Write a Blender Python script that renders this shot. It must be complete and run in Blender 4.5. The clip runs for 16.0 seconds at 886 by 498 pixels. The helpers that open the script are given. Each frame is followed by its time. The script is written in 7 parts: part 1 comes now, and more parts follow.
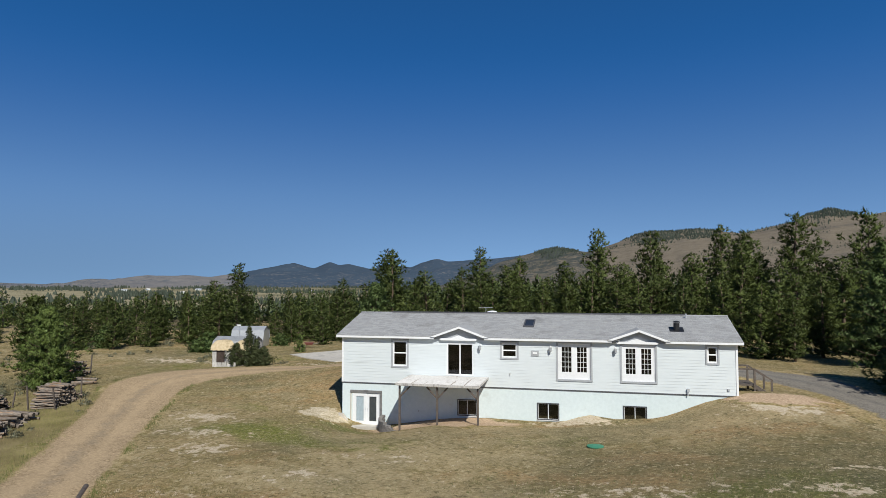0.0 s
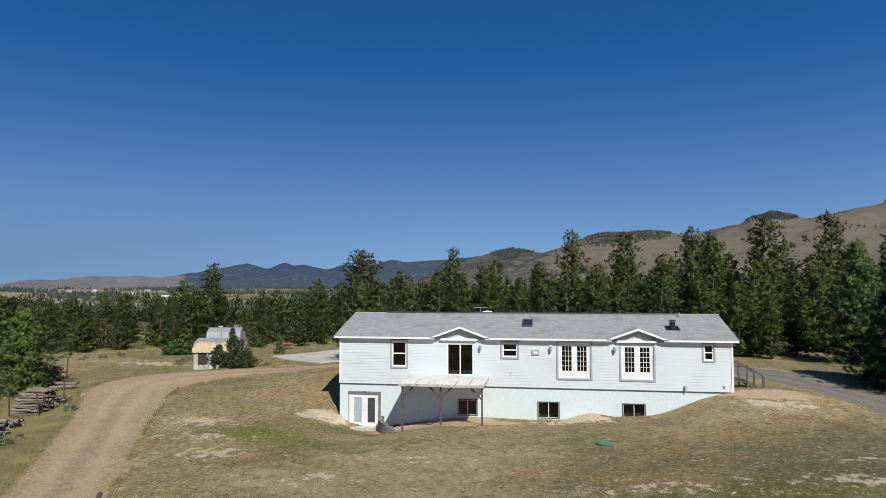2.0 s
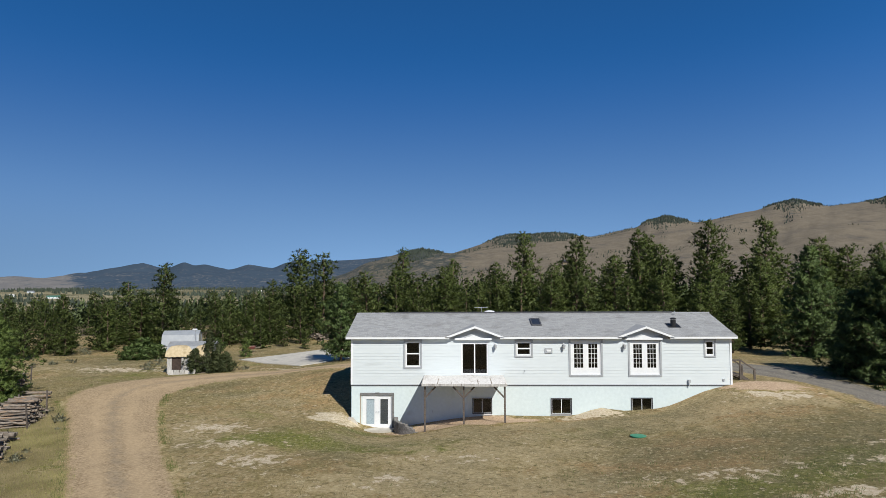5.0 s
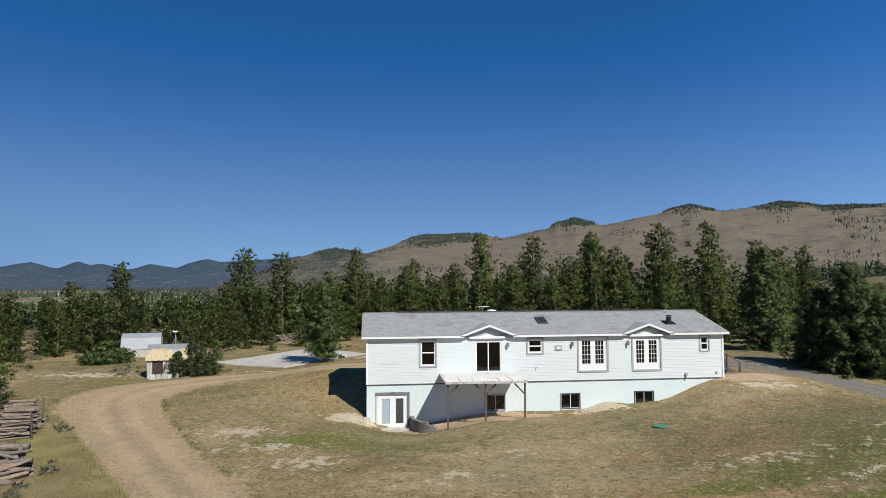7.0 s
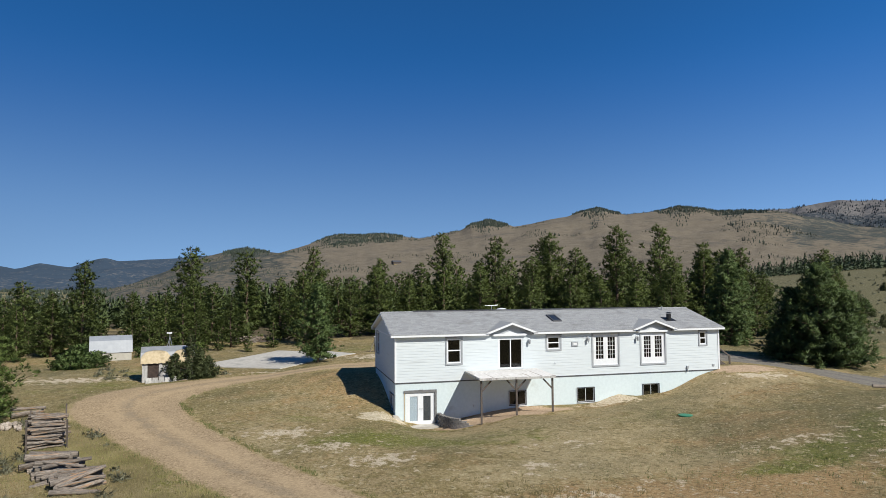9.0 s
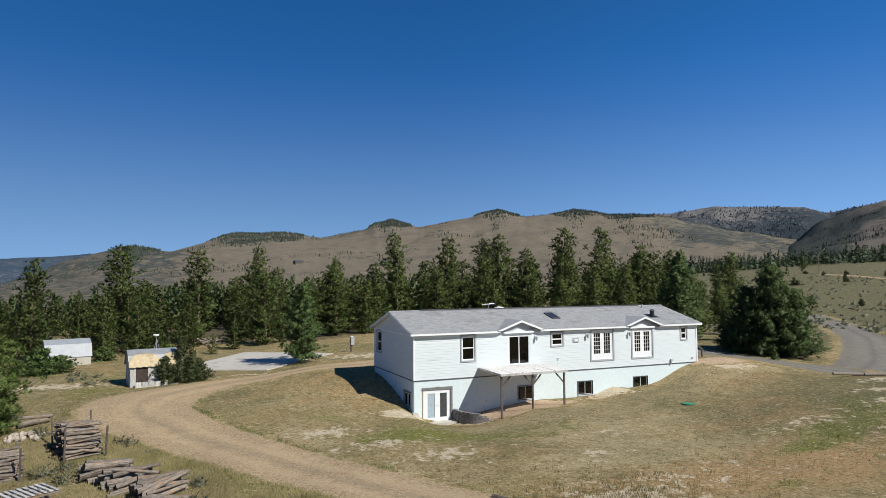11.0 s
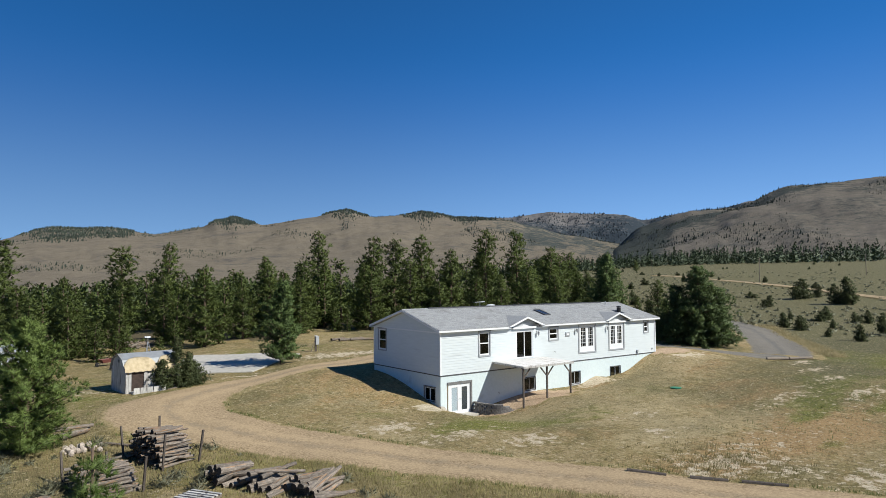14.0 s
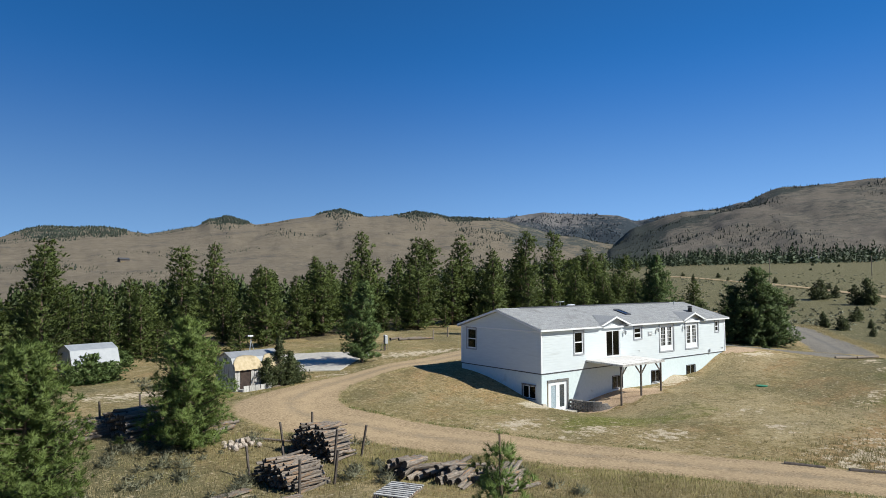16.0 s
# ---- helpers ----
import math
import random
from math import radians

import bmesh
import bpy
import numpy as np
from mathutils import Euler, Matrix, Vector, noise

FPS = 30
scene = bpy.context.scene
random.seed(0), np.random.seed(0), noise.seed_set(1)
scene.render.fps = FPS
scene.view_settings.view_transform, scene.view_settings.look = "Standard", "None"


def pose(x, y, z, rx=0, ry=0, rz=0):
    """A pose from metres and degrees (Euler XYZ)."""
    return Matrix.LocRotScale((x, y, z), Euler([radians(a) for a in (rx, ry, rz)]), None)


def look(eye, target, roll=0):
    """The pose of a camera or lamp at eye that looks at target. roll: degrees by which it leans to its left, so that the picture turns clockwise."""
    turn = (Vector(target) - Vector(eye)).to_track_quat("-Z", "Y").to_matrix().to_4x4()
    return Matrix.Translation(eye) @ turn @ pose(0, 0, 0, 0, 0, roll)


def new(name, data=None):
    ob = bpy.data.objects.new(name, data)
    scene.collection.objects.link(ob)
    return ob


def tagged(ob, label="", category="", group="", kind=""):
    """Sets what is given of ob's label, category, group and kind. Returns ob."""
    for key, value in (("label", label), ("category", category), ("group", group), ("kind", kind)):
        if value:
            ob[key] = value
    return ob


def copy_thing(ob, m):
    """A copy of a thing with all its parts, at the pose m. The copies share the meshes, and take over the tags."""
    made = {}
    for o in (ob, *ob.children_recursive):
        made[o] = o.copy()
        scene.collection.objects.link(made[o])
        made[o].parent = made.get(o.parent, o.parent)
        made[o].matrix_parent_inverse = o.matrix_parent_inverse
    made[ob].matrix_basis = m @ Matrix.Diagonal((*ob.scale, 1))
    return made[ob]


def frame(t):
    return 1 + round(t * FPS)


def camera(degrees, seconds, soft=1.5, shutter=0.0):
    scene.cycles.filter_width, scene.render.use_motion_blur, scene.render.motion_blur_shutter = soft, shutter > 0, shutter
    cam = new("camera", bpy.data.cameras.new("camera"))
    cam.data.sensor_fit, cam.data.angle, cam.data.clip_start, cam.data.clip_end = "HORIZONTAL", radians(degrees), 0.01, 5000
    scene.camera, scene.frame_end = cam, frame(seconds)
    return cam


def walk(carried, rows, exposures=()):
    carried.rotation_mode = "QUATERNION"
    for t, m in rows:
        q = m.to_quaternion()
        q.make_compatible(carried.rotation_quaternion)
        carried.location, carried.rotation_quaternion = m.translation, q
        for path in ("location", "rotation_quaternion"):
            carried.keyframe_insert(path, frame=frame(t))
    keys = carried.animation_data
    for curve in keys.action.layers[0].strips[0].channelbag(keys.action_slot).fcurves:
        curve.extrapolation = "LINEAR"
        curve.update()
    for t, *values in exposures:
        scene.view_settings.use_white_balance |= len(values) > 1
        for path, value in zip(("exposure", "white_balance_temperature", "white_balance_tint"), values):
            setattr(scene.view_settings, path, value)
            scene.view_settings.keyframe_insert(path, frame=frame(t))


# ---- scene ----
cam = camera(69.2, 16.0, soft=0.8)
ROWS = [
    (0.0, 15.849, -38.739, 8.567, 13.427, 3.125, -0.014),
    (0.5, 15.230, -38.845, 8.549, 13.037, 3.151, -0.030),
    (1.0, 14.583, -38.966, 8.545, 12.161, 3.168, -0.047),
    (1.5, 13.909, -39.117, 8.545, 10.803, 3.178, -0.064),
    (2.0, 13.187, -39.255, 8.531, 9.517, 3.183, -0.082),
    (2.5, 12.396, -39.391, 8.532, 8.395, 3.185, -0.100),
    (3.0, 11.509, -39.524, 8.527, 7.554, 3.186, -0.119),
    (5.5, 5.158, -40.253, 8.544, -0.641, 3.185, -0.217),
    (6.0, 3.577, -40.350, 8.541, -2.600, 3.184, -0.237),
    (6.5, 1.938, -40.410, 8.538, -4.525, 3.183, -0.256),
    (7.0, 0.244, -40.431, 8.533, -6.428, 3.181, -0.275),
    (7.5, -1.511, -40.400, 8.524, -8.338, 3.178, -0.293),
    (8.0, -3.288, -40.319, 8.523, -10.239, 3.174, -0.311),
    (8.5, -5.091, -40.183, 8.510, -12.145, 3.168, -0.327),
    (9.0, -6.923, -39.982, 8.499, -14.122, 3.160, -0.342),
    (11.5, -16.099, -38.028, 8.488, -25.219, 3.099, -0.389),
    (12.0, -17.967, -37.436, 8.486, -27.478, 3.084, -0.390),
    (12.5, -19.815, -36.768, 8.494, -29.742, 3.070, -0.389),
    (13.0, -21.642, -36.027, 8.460, -32.001, 3.058, -0.383),
    (13.5, -23.470, -35.184, 8.471, -34.313, 3.047, -0.374),
    (14.0, -25.283, -34.315, 8.464, -36.686, 3.040, -0.361),
    (14.5, -27.129, -33.354, 8.455, -37.321, 3.036, -0.343),
    (15.0, -28.926, -32.360, 8.449, -37.284, 3.036, -0.319),
    (15.5, -30.638, -31.337, 8.465, -37.304, 3.042, -0.290),
    (16.0, -31.707, -30.661, 8.499, -37.374, 3.053, -0.256),
]
walk(cam, [(t, pose(x, y, z, 90 + pitch, 0, yaw) @ pose(0, 0, 0, 0, 0, roll)) for t, x, y, z, yaw, pitch, roll in ROWS],
     exposures=((0.0, -0.04, 6700, 6), (9.0, 0.04, 6700, 6), (12.5, 0.1, 6650, 5), (16.0, 0.19, 6600, 4)))

# ---- world, sun ----
SUN = Vector((-0.55, 1.0, -1.0)).normalized()  # the way the sunlight goes
world = bpy.data.worlds.new("world")
scene.world = world
world.use_nodes = True
wt = world.node_tree
sky = wt.nodes.new("ShaderNodeTexSky")
sky.sky_type = "NISHITA"
sky.sun_disc = False
sky.sun_elevation = math.asin(-SUN.z)
sky.sun_rotation = math.atan2(-SUN.x, -SUN.y)
sky.altitude = 2600
sky.air_density = 0.55
sky.dust_density = 0.4
sky.ozone_density = 3.0
deep = wt.nodes.new("ShaderNodeHueSaturation")
tint = wt.nodes.new("ShaderNodeMapRange")
tint.interpolation_type = "SMOOTHSTEP"
tint.inputs["From Min"].default_value = 0.0
tint.inputs["From Max"].default_value = 0.3
tint.inputs["To Min"].default_value = 0.491
tint.inputs["To Max"].default_value = 0.501
where = wt.nodes.new("ShaderNodeTexCoord")
upward = wt.nodes.new("ShaderNodeSeparateXYZ")
wt.links.new(where.outputs["Generated"], upward.inputs[0])


def sky_math(kind, *values):
    n = wt.nodes.new("ShaderNodeMath")
    n.operation = kind
    for k, v in enumerate(values):
        if isinstance(v, float):
            n.inputs[k].default_value = v
        else:
            wt.links.new(v, n.inputs[k])
    return n.outputs[0]


# a clear dry sky whose blue deepens evenly all round with the height
climb_z = sky_math("MULTIPLY_ADD", upward.outputs["Z"], 0.78, 0.15)
level = sky_math("SQRT", sky_math("MAXIMUM", sky_math("MULTIPLY_ADD", sky_math("MULTIPLY", upward.outputs["Z"], -1.0), upward.outputs["Z"], 1.0), 0.0))
aim = wt.nodes.new("ShaderNodeCombineXYZ")
wt.links.new(sky_math("MULTIPLY", level, -0.2), aim.inputs["X"])
wt.links.new(sky_math("MULTIPLY", level, 0.98), aim.inputs["Y"])
wt.links.new(climb_z, aim.inputs["Z"])
wt.links.new(aim.outputs[0], sky.inputs["Vector"])
# haze: the colour thins out towards the horizon
haze = wt.nodes.new("ShaderNodeMapRange")
haze.interpolation_type = "SMOOTHSTEP"
haze.inputs["From Min"].default_value = -0.02
haze.inputs["From Max"].default_value = 0.36
haze.inputs["To Min"].default_value = 0.95
haze.inputs["To Max"].default_value = 1.27
wt.links.new(upward.outputs["Z"], haze.inputs["Value"])
wt.links.new(haze.outputs[0], deep.inputs["Saturation"])
wt.links.new(upward.outputs["Z"], tint.inputs["Value"])
wt.links.new(tint.outputs[0], deep.inputs["Hue"])
dim = wt.nodes.new("ShaderNodeMapRange")
dim.inputs["From Min"].default_value = 0.0
dim.inputs["From Max"].default_value = 0.3
dim.inputs["To Min"].default_value = 0.85
dim.inputs["To Max"].default_value = 1.0
wt.links.new(upward.outputs["Z"], dim.inputs["Value"])
# it pales towards the sun's side
pale_side = wt.nodes.new("ShaderNodeMapRange")
pale_side.interpolation_type = "SMOOTHSTEP"
pale_side.inputs["From Min"].default_value = 0.3
pale_side.inputs["From Max"].default_value = 1.0
pale_side.inputs["To Min"].default_value = 0.94
pale_side.inputs["To Max"].default_value = 1.28
wt.links.new(upward.outputs["X"], pale_side.inputs["Value"])
# dull haze lies low over the valley
dull_x, dull_z = wt.nodes.new("ShaderNodeMapRange"), wt.nodes.new("ShaderNodeMapRange")
for n, axis, near, far in ((dull_x, "X", -0.1, -0.75), (dull_z, "Z", 0.15, 0.0)):
    n.interpolation_type = "SMOOTHSTEP"
    n.inputs["From Min"].default_value, n.inputs["From Max"].default_value = near, far
    wt.links.new(upward.outputs[axis], n.inputs["Value"])
dull = sky_math("MULTIPLY_ADD", sky_math("MULTIPLY", dull_x.outputs[0], dull_z.outputs[0]), -0.28, 1.0)
wt.links.new(sky_math("MULTIPLY", sky_math("MULTIPLY", dim.outputs[0], pale_side.outputs[0]), dull), deep.inputs["Value"])
wt.links.new(sky.outputs[0], deep.inputs["Color"])
wt.links.new(deep.outputs[0], wt.nodes["Background"].inputs[0])
wt.nodes["Background"].inputs[1].default_value = 0.175
sun_data = bpy.data.lights.new("sun", "SUN")
sun_data.energy = 4.8
sun_data.angle = radians(0.53)
sun_data.color = (1.0, 0.975, 0.94)
sun = new("sun", sun_data)
sun.matrix_world = look((20, -40, 60), Vector((20, -40, 60)) + SUN)


# ---- materials ----
def material(name, low, high, scale=4.0, rough=0.8, bump=0.2, bump_scale=None, spot=None, spot_scale=0.6,
             spot_at=0.6, metal=0.0, vary=0.0, coords="Position", stretch=(1, 1, 1), distance=0.02):
    """A surface between two colours in a fine grain, with spots of a third in a coarse one."""
    m = bpy.data.materials.new(name)
    m.use_nodes = True
    t = m.node_tree
    N, Lk = t.nodes, t.links
    b = N["Principled BSDF"]
    b.inputs["Roughness"].default_value = rough
    b.inputs["Metallic"].default_value = metal
    if coords == "Position":
        src = N.new("ShaderNodeNewGeometry").outputs["Position"]
    else:
        src = N.new("ShaderNodeTexCoord").outputs["Object"]
    mp = N.new("ShaderNodeMapping")
    mp.inputs["Scale"].default_value = stretch
    Lk.new(src, mp.inputs["Vector"])
    n1 = N.new("ShaderNodeTexNoise")
    n1.inputs["Scale"].default_value = scale
    n1.inputs["Detail"].default_value = 6
    n1.inputs["Roughness"].default_value = 0.65
    Lk.new(mp.outputs[0], n1.inputs["Vector"])
    r1 = N.new("ShaderNodeValToRGB")
    r1.color_ramp.elements[0].position, r1.color_ramp.elements[1].position = 0.3, 0.7
    r1.color_ramp.elements[0].color = (*low, 1)
    r1.color_ramp.elements[1].color = (*high, 1)
    Lk.new(n1.outputs["Fac"], r1.inputs[0])
    col = r1.outputs[0]
    if spot:
        n2 = N.new("ShaderNodeTexNoise")
        n2.inputs["Scale"].default_value = spot_scale
        n2.inputs["Detail"].default_value = 5
        Lk.new(mp.outputs[0], n2.inputs["Vector"])
        r2 = N.new("ShaderNodeMapRange")
        r2.inputs["From Min"].default_value = spot_at
        r2.inputs["From Max"].default_value = spot_at + 0.12
        Lk.new(n2.outputs["Fac"], r2.inputs["Value"])
        mx = N.new("ShaderNodeMixRGB")
        mx.inputs[2].default_value = (*spot, 1)
        Lk.new(r2.outputs[0], mx.inputs[0])
        Lk.new(col, mx.inputs[1])
        col = mx.outputs[0]
    if vary:
        oi = N.new("ShaderNodeObjectInfo")
        geo = N.new("ShaderNodeNewGeometry")
        add = N.new("ShaderNodeMath")
        add.operation = "ADD"
        Lk.new(oi.outputs["Random"], add.inputs[0])
        Lk.new(geo.outputs["Random Per Island"], add.inputs[1])
        mr = N.new("ShaderNodeMapRange")
        mr.inputs["From Max"].default_value = 2.0
        mr.inputs["To Min"].default_value = 1 - vary
        mr.inputs["To Max"].default_value = 1 + vary
        Lk.new(add.outputs[0], mr.inputs["Value"])
        hs = N.new("ShaderNodeHueSaturation")
        Lk.new(mr.outputs[0], hs.inputs["Value"])
        Lk.new(col, hs.inputs["Color"])
        col = hs.outputs[0]
    Lk.new(col, b.inputs["Base Color"])
    if bump:
        n3 = N.new("ShaderNodeTexNoise")
        n3.inputs["Scale"].default_value = bump_scale or scale * 3
        n3.inputs["Detail"].default_value = 4
        Lk.new(mp.outputs[0], n3.inputs["Vector"])
        bp = N.new("ShaderNodeBump")
        bp.inputs["Strength"].default_value = bump
        bp.inputs["Distance"].default_value = distance
        Lk.new(n3.outputs["Fac"], bp.inputs["Height"])
        Lk.new(bp.outputs[0], b.inputs["Normal"])
    return m


def foliage(name, low, high, scale=1.2, vary=0.35, through_light=0.25):
    m = material(name, low, high, scale, rough=0.55, bump=0, vary=vary)
    t = m.node_tree
    b = t.nodes["Principled BSDF"]
    b.inputs["Specular IOR Level"].default_value = 0.25
    tr = t.nodes.new("ShaderNodeBsdfTranslucent")
    src = b.inputs["Base Color"].links[0].from_socket
    t.links.new(src, tr.inputs["Color"])
    mix = t.nodes.new("ShaderNodeMixShader")
    mix.inputs[0].default_value = through_light
    t.links.new(b.outputs[0], mix.inputs[1])
    t.links.new(tr.outputs[0], mix.inputs[2])
    t.links.new(mix.outputs[0], t.nodes["Material Output"].inputs[0])
    return m


def glass_material(name, tint=(0.75, 0.8, 0.82)):
    m = bpy.data.materials.new(name)
    m.use_nodes = True
    t = m.node_tree
    t.nodes.remove(t.nodes["Principled BSDF"])
    clear = t.nodes.new("ShaderNodeBsdfTransparent")
    clear.inputs[0].default_value = (*tint, 1)
    gloss = t.nodes.new("ShaderNodeBsdfGlossy")
    gloss.inputs["Roughness"].default_value = 0.03
    edge = t.nodes.new("ShaderNodeLayerWeight")
    rise = t.nodes.new("ShaderNodeMath")
    rise.operation = "POWER"
    rise.inputs[1].default_value = 5.0
    t.links.new(edge.outputs["Facing"], rise.inputs[0])
    low = t.nodes.new("ShaderNodeMapRange")
    low.inputs["To Min"].default_value = 0.045
    t.links.new(rise.outputs[0], low.inputs["Value"])
    mix = t.nodes.new("ShaderNodeMixShader")
    t.links.new(low.outputs[0], mix.inputs[0])
    t.links.new(clear.outputs[0], mix.inputs[1])
    t.links.new(gloss.outputs[0], mix.inputs[2])
    t.links.new(mix.outputs[0], t.nodes["Material Output"].inputs[0])
    return m


def ground_material(name, over=None):
    """Dry pasture: straw, olive and bare earth in patches of several sizes; over: two colours of a soil that covers it."""
    m = bpy.data.materials.new(name)
    m.use_nodes = True
    t = m.node_tree
    N, Lk = t.nodes, t.links
    b = N["Principled BSDF"]
    b.inputs["Roughness"].default_value = 0.95
    b.inputs["Specular IOR Level"].default_value = 0.1
    pos = N.new("ShaderNodeNewGeometry").outputs["Position"]

    def noise_at(scale, detail=5, rough=0.6):
        n = N.new("ShaderNodeTexNoise")
        n.inputs["Scale"].default_value = scale
        n.inputs["Detail"].default_value = detail
        n.inputs["Roughness"].default_value = rough
        Lk.new(pos, n.inputs["Vector"])
        return n.outputs["Fac"]

    def span(v, a, c, to=1.0):
        r = N.new("ShaderNodeMapRange")
        r.inputs["From Min"].default_value, r.inputs["From Max"].default_value = a, c
        r.inputs["To Max"].default_value = to
        Lk.new(v, r.inputs["Value"])
        return r.outputs[0]

    def blend(f, a, c):
        x = N.new("ShaderNodeMixRGB")
        Lk.new(f, x.inputs[0])
        for k, v in ((1, a), (2, c)):
            if isinstance(v, tuple):
                x.inputs[k].default_value = (*v, 1)
            else:
                Lk.new(v, x.inputs[k])
        return x.outputs[0]

    def mark(layer, v, k):
        """Noise raised where the land carries more of a growth."""
        at = N.new("ShaderNodeAttribute")
        at.attribute_name = layer
        q = N.new("ShaderNodeMath")
        q.operation = "MULTIPLY_ADD"
        q.inputs[1].default_value = k
        Lk.new(at.outputs["Fac"], q.inputs[0])
        Lk.new(v, q.inputs[2])
        return q.outputs[0]

    fine, grain = noise_at(6.5, 4, 0.7), noise_at(1.7, 6, 0.7)
    straw = blend(span(fine, 0.36, 0.64), (0.254, 0.189, 0.093), (0.445, 0.343, 0.185))
    olive = blend(span(fine, 0.36, 0.64), (0.169, 0.134, 0.053), (0.320, 0.252, 0.111))
    green = blend(span(fine, 0.36, 0.64), (0.111, 0.120, 0.028), (0.254, 0.249, 0.069))
    grass = blend(span(noise_at(0.16, 7, 0.7), 0.42, 0.6), straw, olive)
    grass = blend(span(grain, 0.49, 0.6), grass, olive)
    thatch = blend(span(fine, 0.36, 0.64), (0.356, 0.276, 0.147), (0.534, 0.423, 0.245))
    grass = blend(span(noise_at(0.62, 8, 0.78), 0.53, 0.61, 0.85), grass, thatch)
    grass = blend(span(noise_at(0.27, 7, 0.75), 0.54, 0.64, 0.7), grass, (0.178, 0.141, 0.061))
    russet = blend(span(fine, 0.36, 0.64), (0.280, 0.178, 0.085), (0.490, 0.329, 0.165))
    grass = blend(span(mark("russet", noise_at(0.3, 8, 0.78), 0.34), 0.52, 0.7), grass, russet)
    grass = blend(span(mark("lush", noise_at(0.45, 9, 0.8), 0.34), 0.62, 0.8), grass, green)
    grass = blend(span(mark("straw", noise_at(0.75, 7, 0.76), 0.3), 0.58, 0.72, 0.85), grass, thatch)
    field = blend(span(fine, 0.36, 0.64), (0.09, 0.085, 0.043), (0.188, 0.17, 0.092))
    grass = blend(span(mark("field", noise_at(0.09, 9, 0.8), 0.4), 0.5, 0.75), grass, field)
    pasture = blend(span(noise_at(0.02, 5, 0.6), 0.4, 0.6), (0.235, 0.2, 0.118), (0.36, 0.315, 0.2))
    grass = blend(span(mark("pasture", noise_at(0.006, 6, 0.65), 0.34), 0.72, 0.84, 0.85), grass, pasture)
    # dark specks of single weeds, pale ones of dead stalks
    grass = blend(span(noise_at(2.8, 6, 0.75), 0.55, 0.62, 0.78), grass, (0.120, 0.100, 0.046))
    grass = blend(span(noise_at(5.0, 5, 0.7), 0.57, 0.63, 0.7), grass, (0.552, 0.463, 0.289))
    pale = blend(noise_at(0.35, 4), (0.463, 0.338, 0.223), (0.534, 0.427, 0.289))
    bare = blend(span(fine, 0.36, 0.64), pale, (0.694, 0.605, 0.454))
    col = blend(span(mark("bare", noise_at(1.9, 6, 0.7), 0.26), 0.63, 0.68), grass, bare)
    height = noise_at(7.0, 9, 0.8)
    if over:
        low, high = over[:2]
        soil = blend(span(noise_at(9.0, 4, 0.7), 0.36, 0.64), low, high)
        soil = blend(span(mark("rut", noise_at(0.9, 6, 0.75), 0.26), 0.52, 0.68, 0.5), soil, tuple(0.5 * (p + q) * 1.32 for p, q in zip(low, high)))
        soil = blend(span(mark("crown", noise_at(1.2, 8, 0.8), 0.3), 0.66, 0.82, 0.6), soil, tuple(0.5 * (p + q) * k for p, q, k in zip(low, high, (0.74, 0.8, 0.9))))
        soil = blend(span(noise_at(0.5, 8, 0.8), 0.56, 0.68, 0.5), soil, tuple(0.78 * (0.6 * p + 0.4 * q) for p, q in zip(low, high)))
        col = blend(span(mark("cover", noise_at(1.6, 8, 0.8), 0.9), 0.8, 0.98), col, soil)
    Lk.new(col, b.inputs["Base Color"])
    bp = N.new("ShaderNodeBump")
    bp.inputs["Strength"].default_value = 0.75
    bp.inputs["Distance"].default_value = 0.06 if over else 0.14
    Lk.new(height, bp.inputs["Height"])
    Lk.new(bp.outputs[0], b.inputs["Normal"])
    return m


M_ground = ground_material("dry_grassland")
M_track = ground_material("gravel_track", ((0.25, 0.178, 0.102), (0.53, 0.395, 0.248)))
M_gravel = ground_material("grey_gravel", ((0.115, 0.103, 0.088), (0.3, 0.27, 0.228)))
M_sand = ground_material("pale_sand", ((0.42, 0.34, 0.23), (0.74, 0.65, 0.49)))
M_litter = ground_material("forest_litter", ((0.06, 0.05, 0.032), (0.17, 0.135, 0.08)))
M_shedboard = material("pale_weathered_board", (0.34, 0.32, 0.3), (0.62, 0.6, 0.57), 6, 0.9, 0.4, 30, (0.13, 0.11, 0.1), 1.6, 0.58, vary=0.35, coords="Object", stretch=(3, 3, 0.6), distance=0.01)
M_patio = ground_material("packed_earth", ((0.33, 0.22, 0.14), (0.62, 0.47, 0.33)))
M_concrete = material("concrete", (0.43, 0.395, 0.345), (0.6, 0.56, 0.495), 3, 0.9, 0.2, 25, (0.35, 0.33, 0.295), 0.5, 0.58)
M_siding = material("white_siding", (0.605, 0.65, 0.665), (0.675, 0.72, 0.735), 2.5, 0.55, 0.08, 30, (0.555, 0.59, 0.6), 0.8, 0.62, stretch=(0.4, 0.4, 3), distance=0.004)
M_block = material("painted_block", (0.595, 0.675, 0.685), (0.67, 0.75, 0.76), 5, 0.8, 0.35, 40, (0.52, 0.57, 0.56), 0.9, 0.63, distance=0.006)
M_white = material("white_paint", (0.76, 0.77, 0.78), (0.84, 0.85, 0.86), 6, 0.45, 0.05, 40)
M_trim = material("grey_trim", (0.34, 0.355, 0.375), (0.42, 0.435, 0.455), 6, 0.6, 0.1, 40)
M_shadowgap = material("dark_flashing_and_shade", (0.05, 0.05, 0.055), (0.09, 0.09, 0.1), 6, 0.6, 0.1, 40)
M_shingle = material("grey_shingle", (0.25, 0.252, 0.256), (0.45, 0.452, 0.458), 22, 0.95, 0.5, 60, (0.27, 0.268, 0.268), 0.7, 0.57, vary=0.22, distance=0.008)
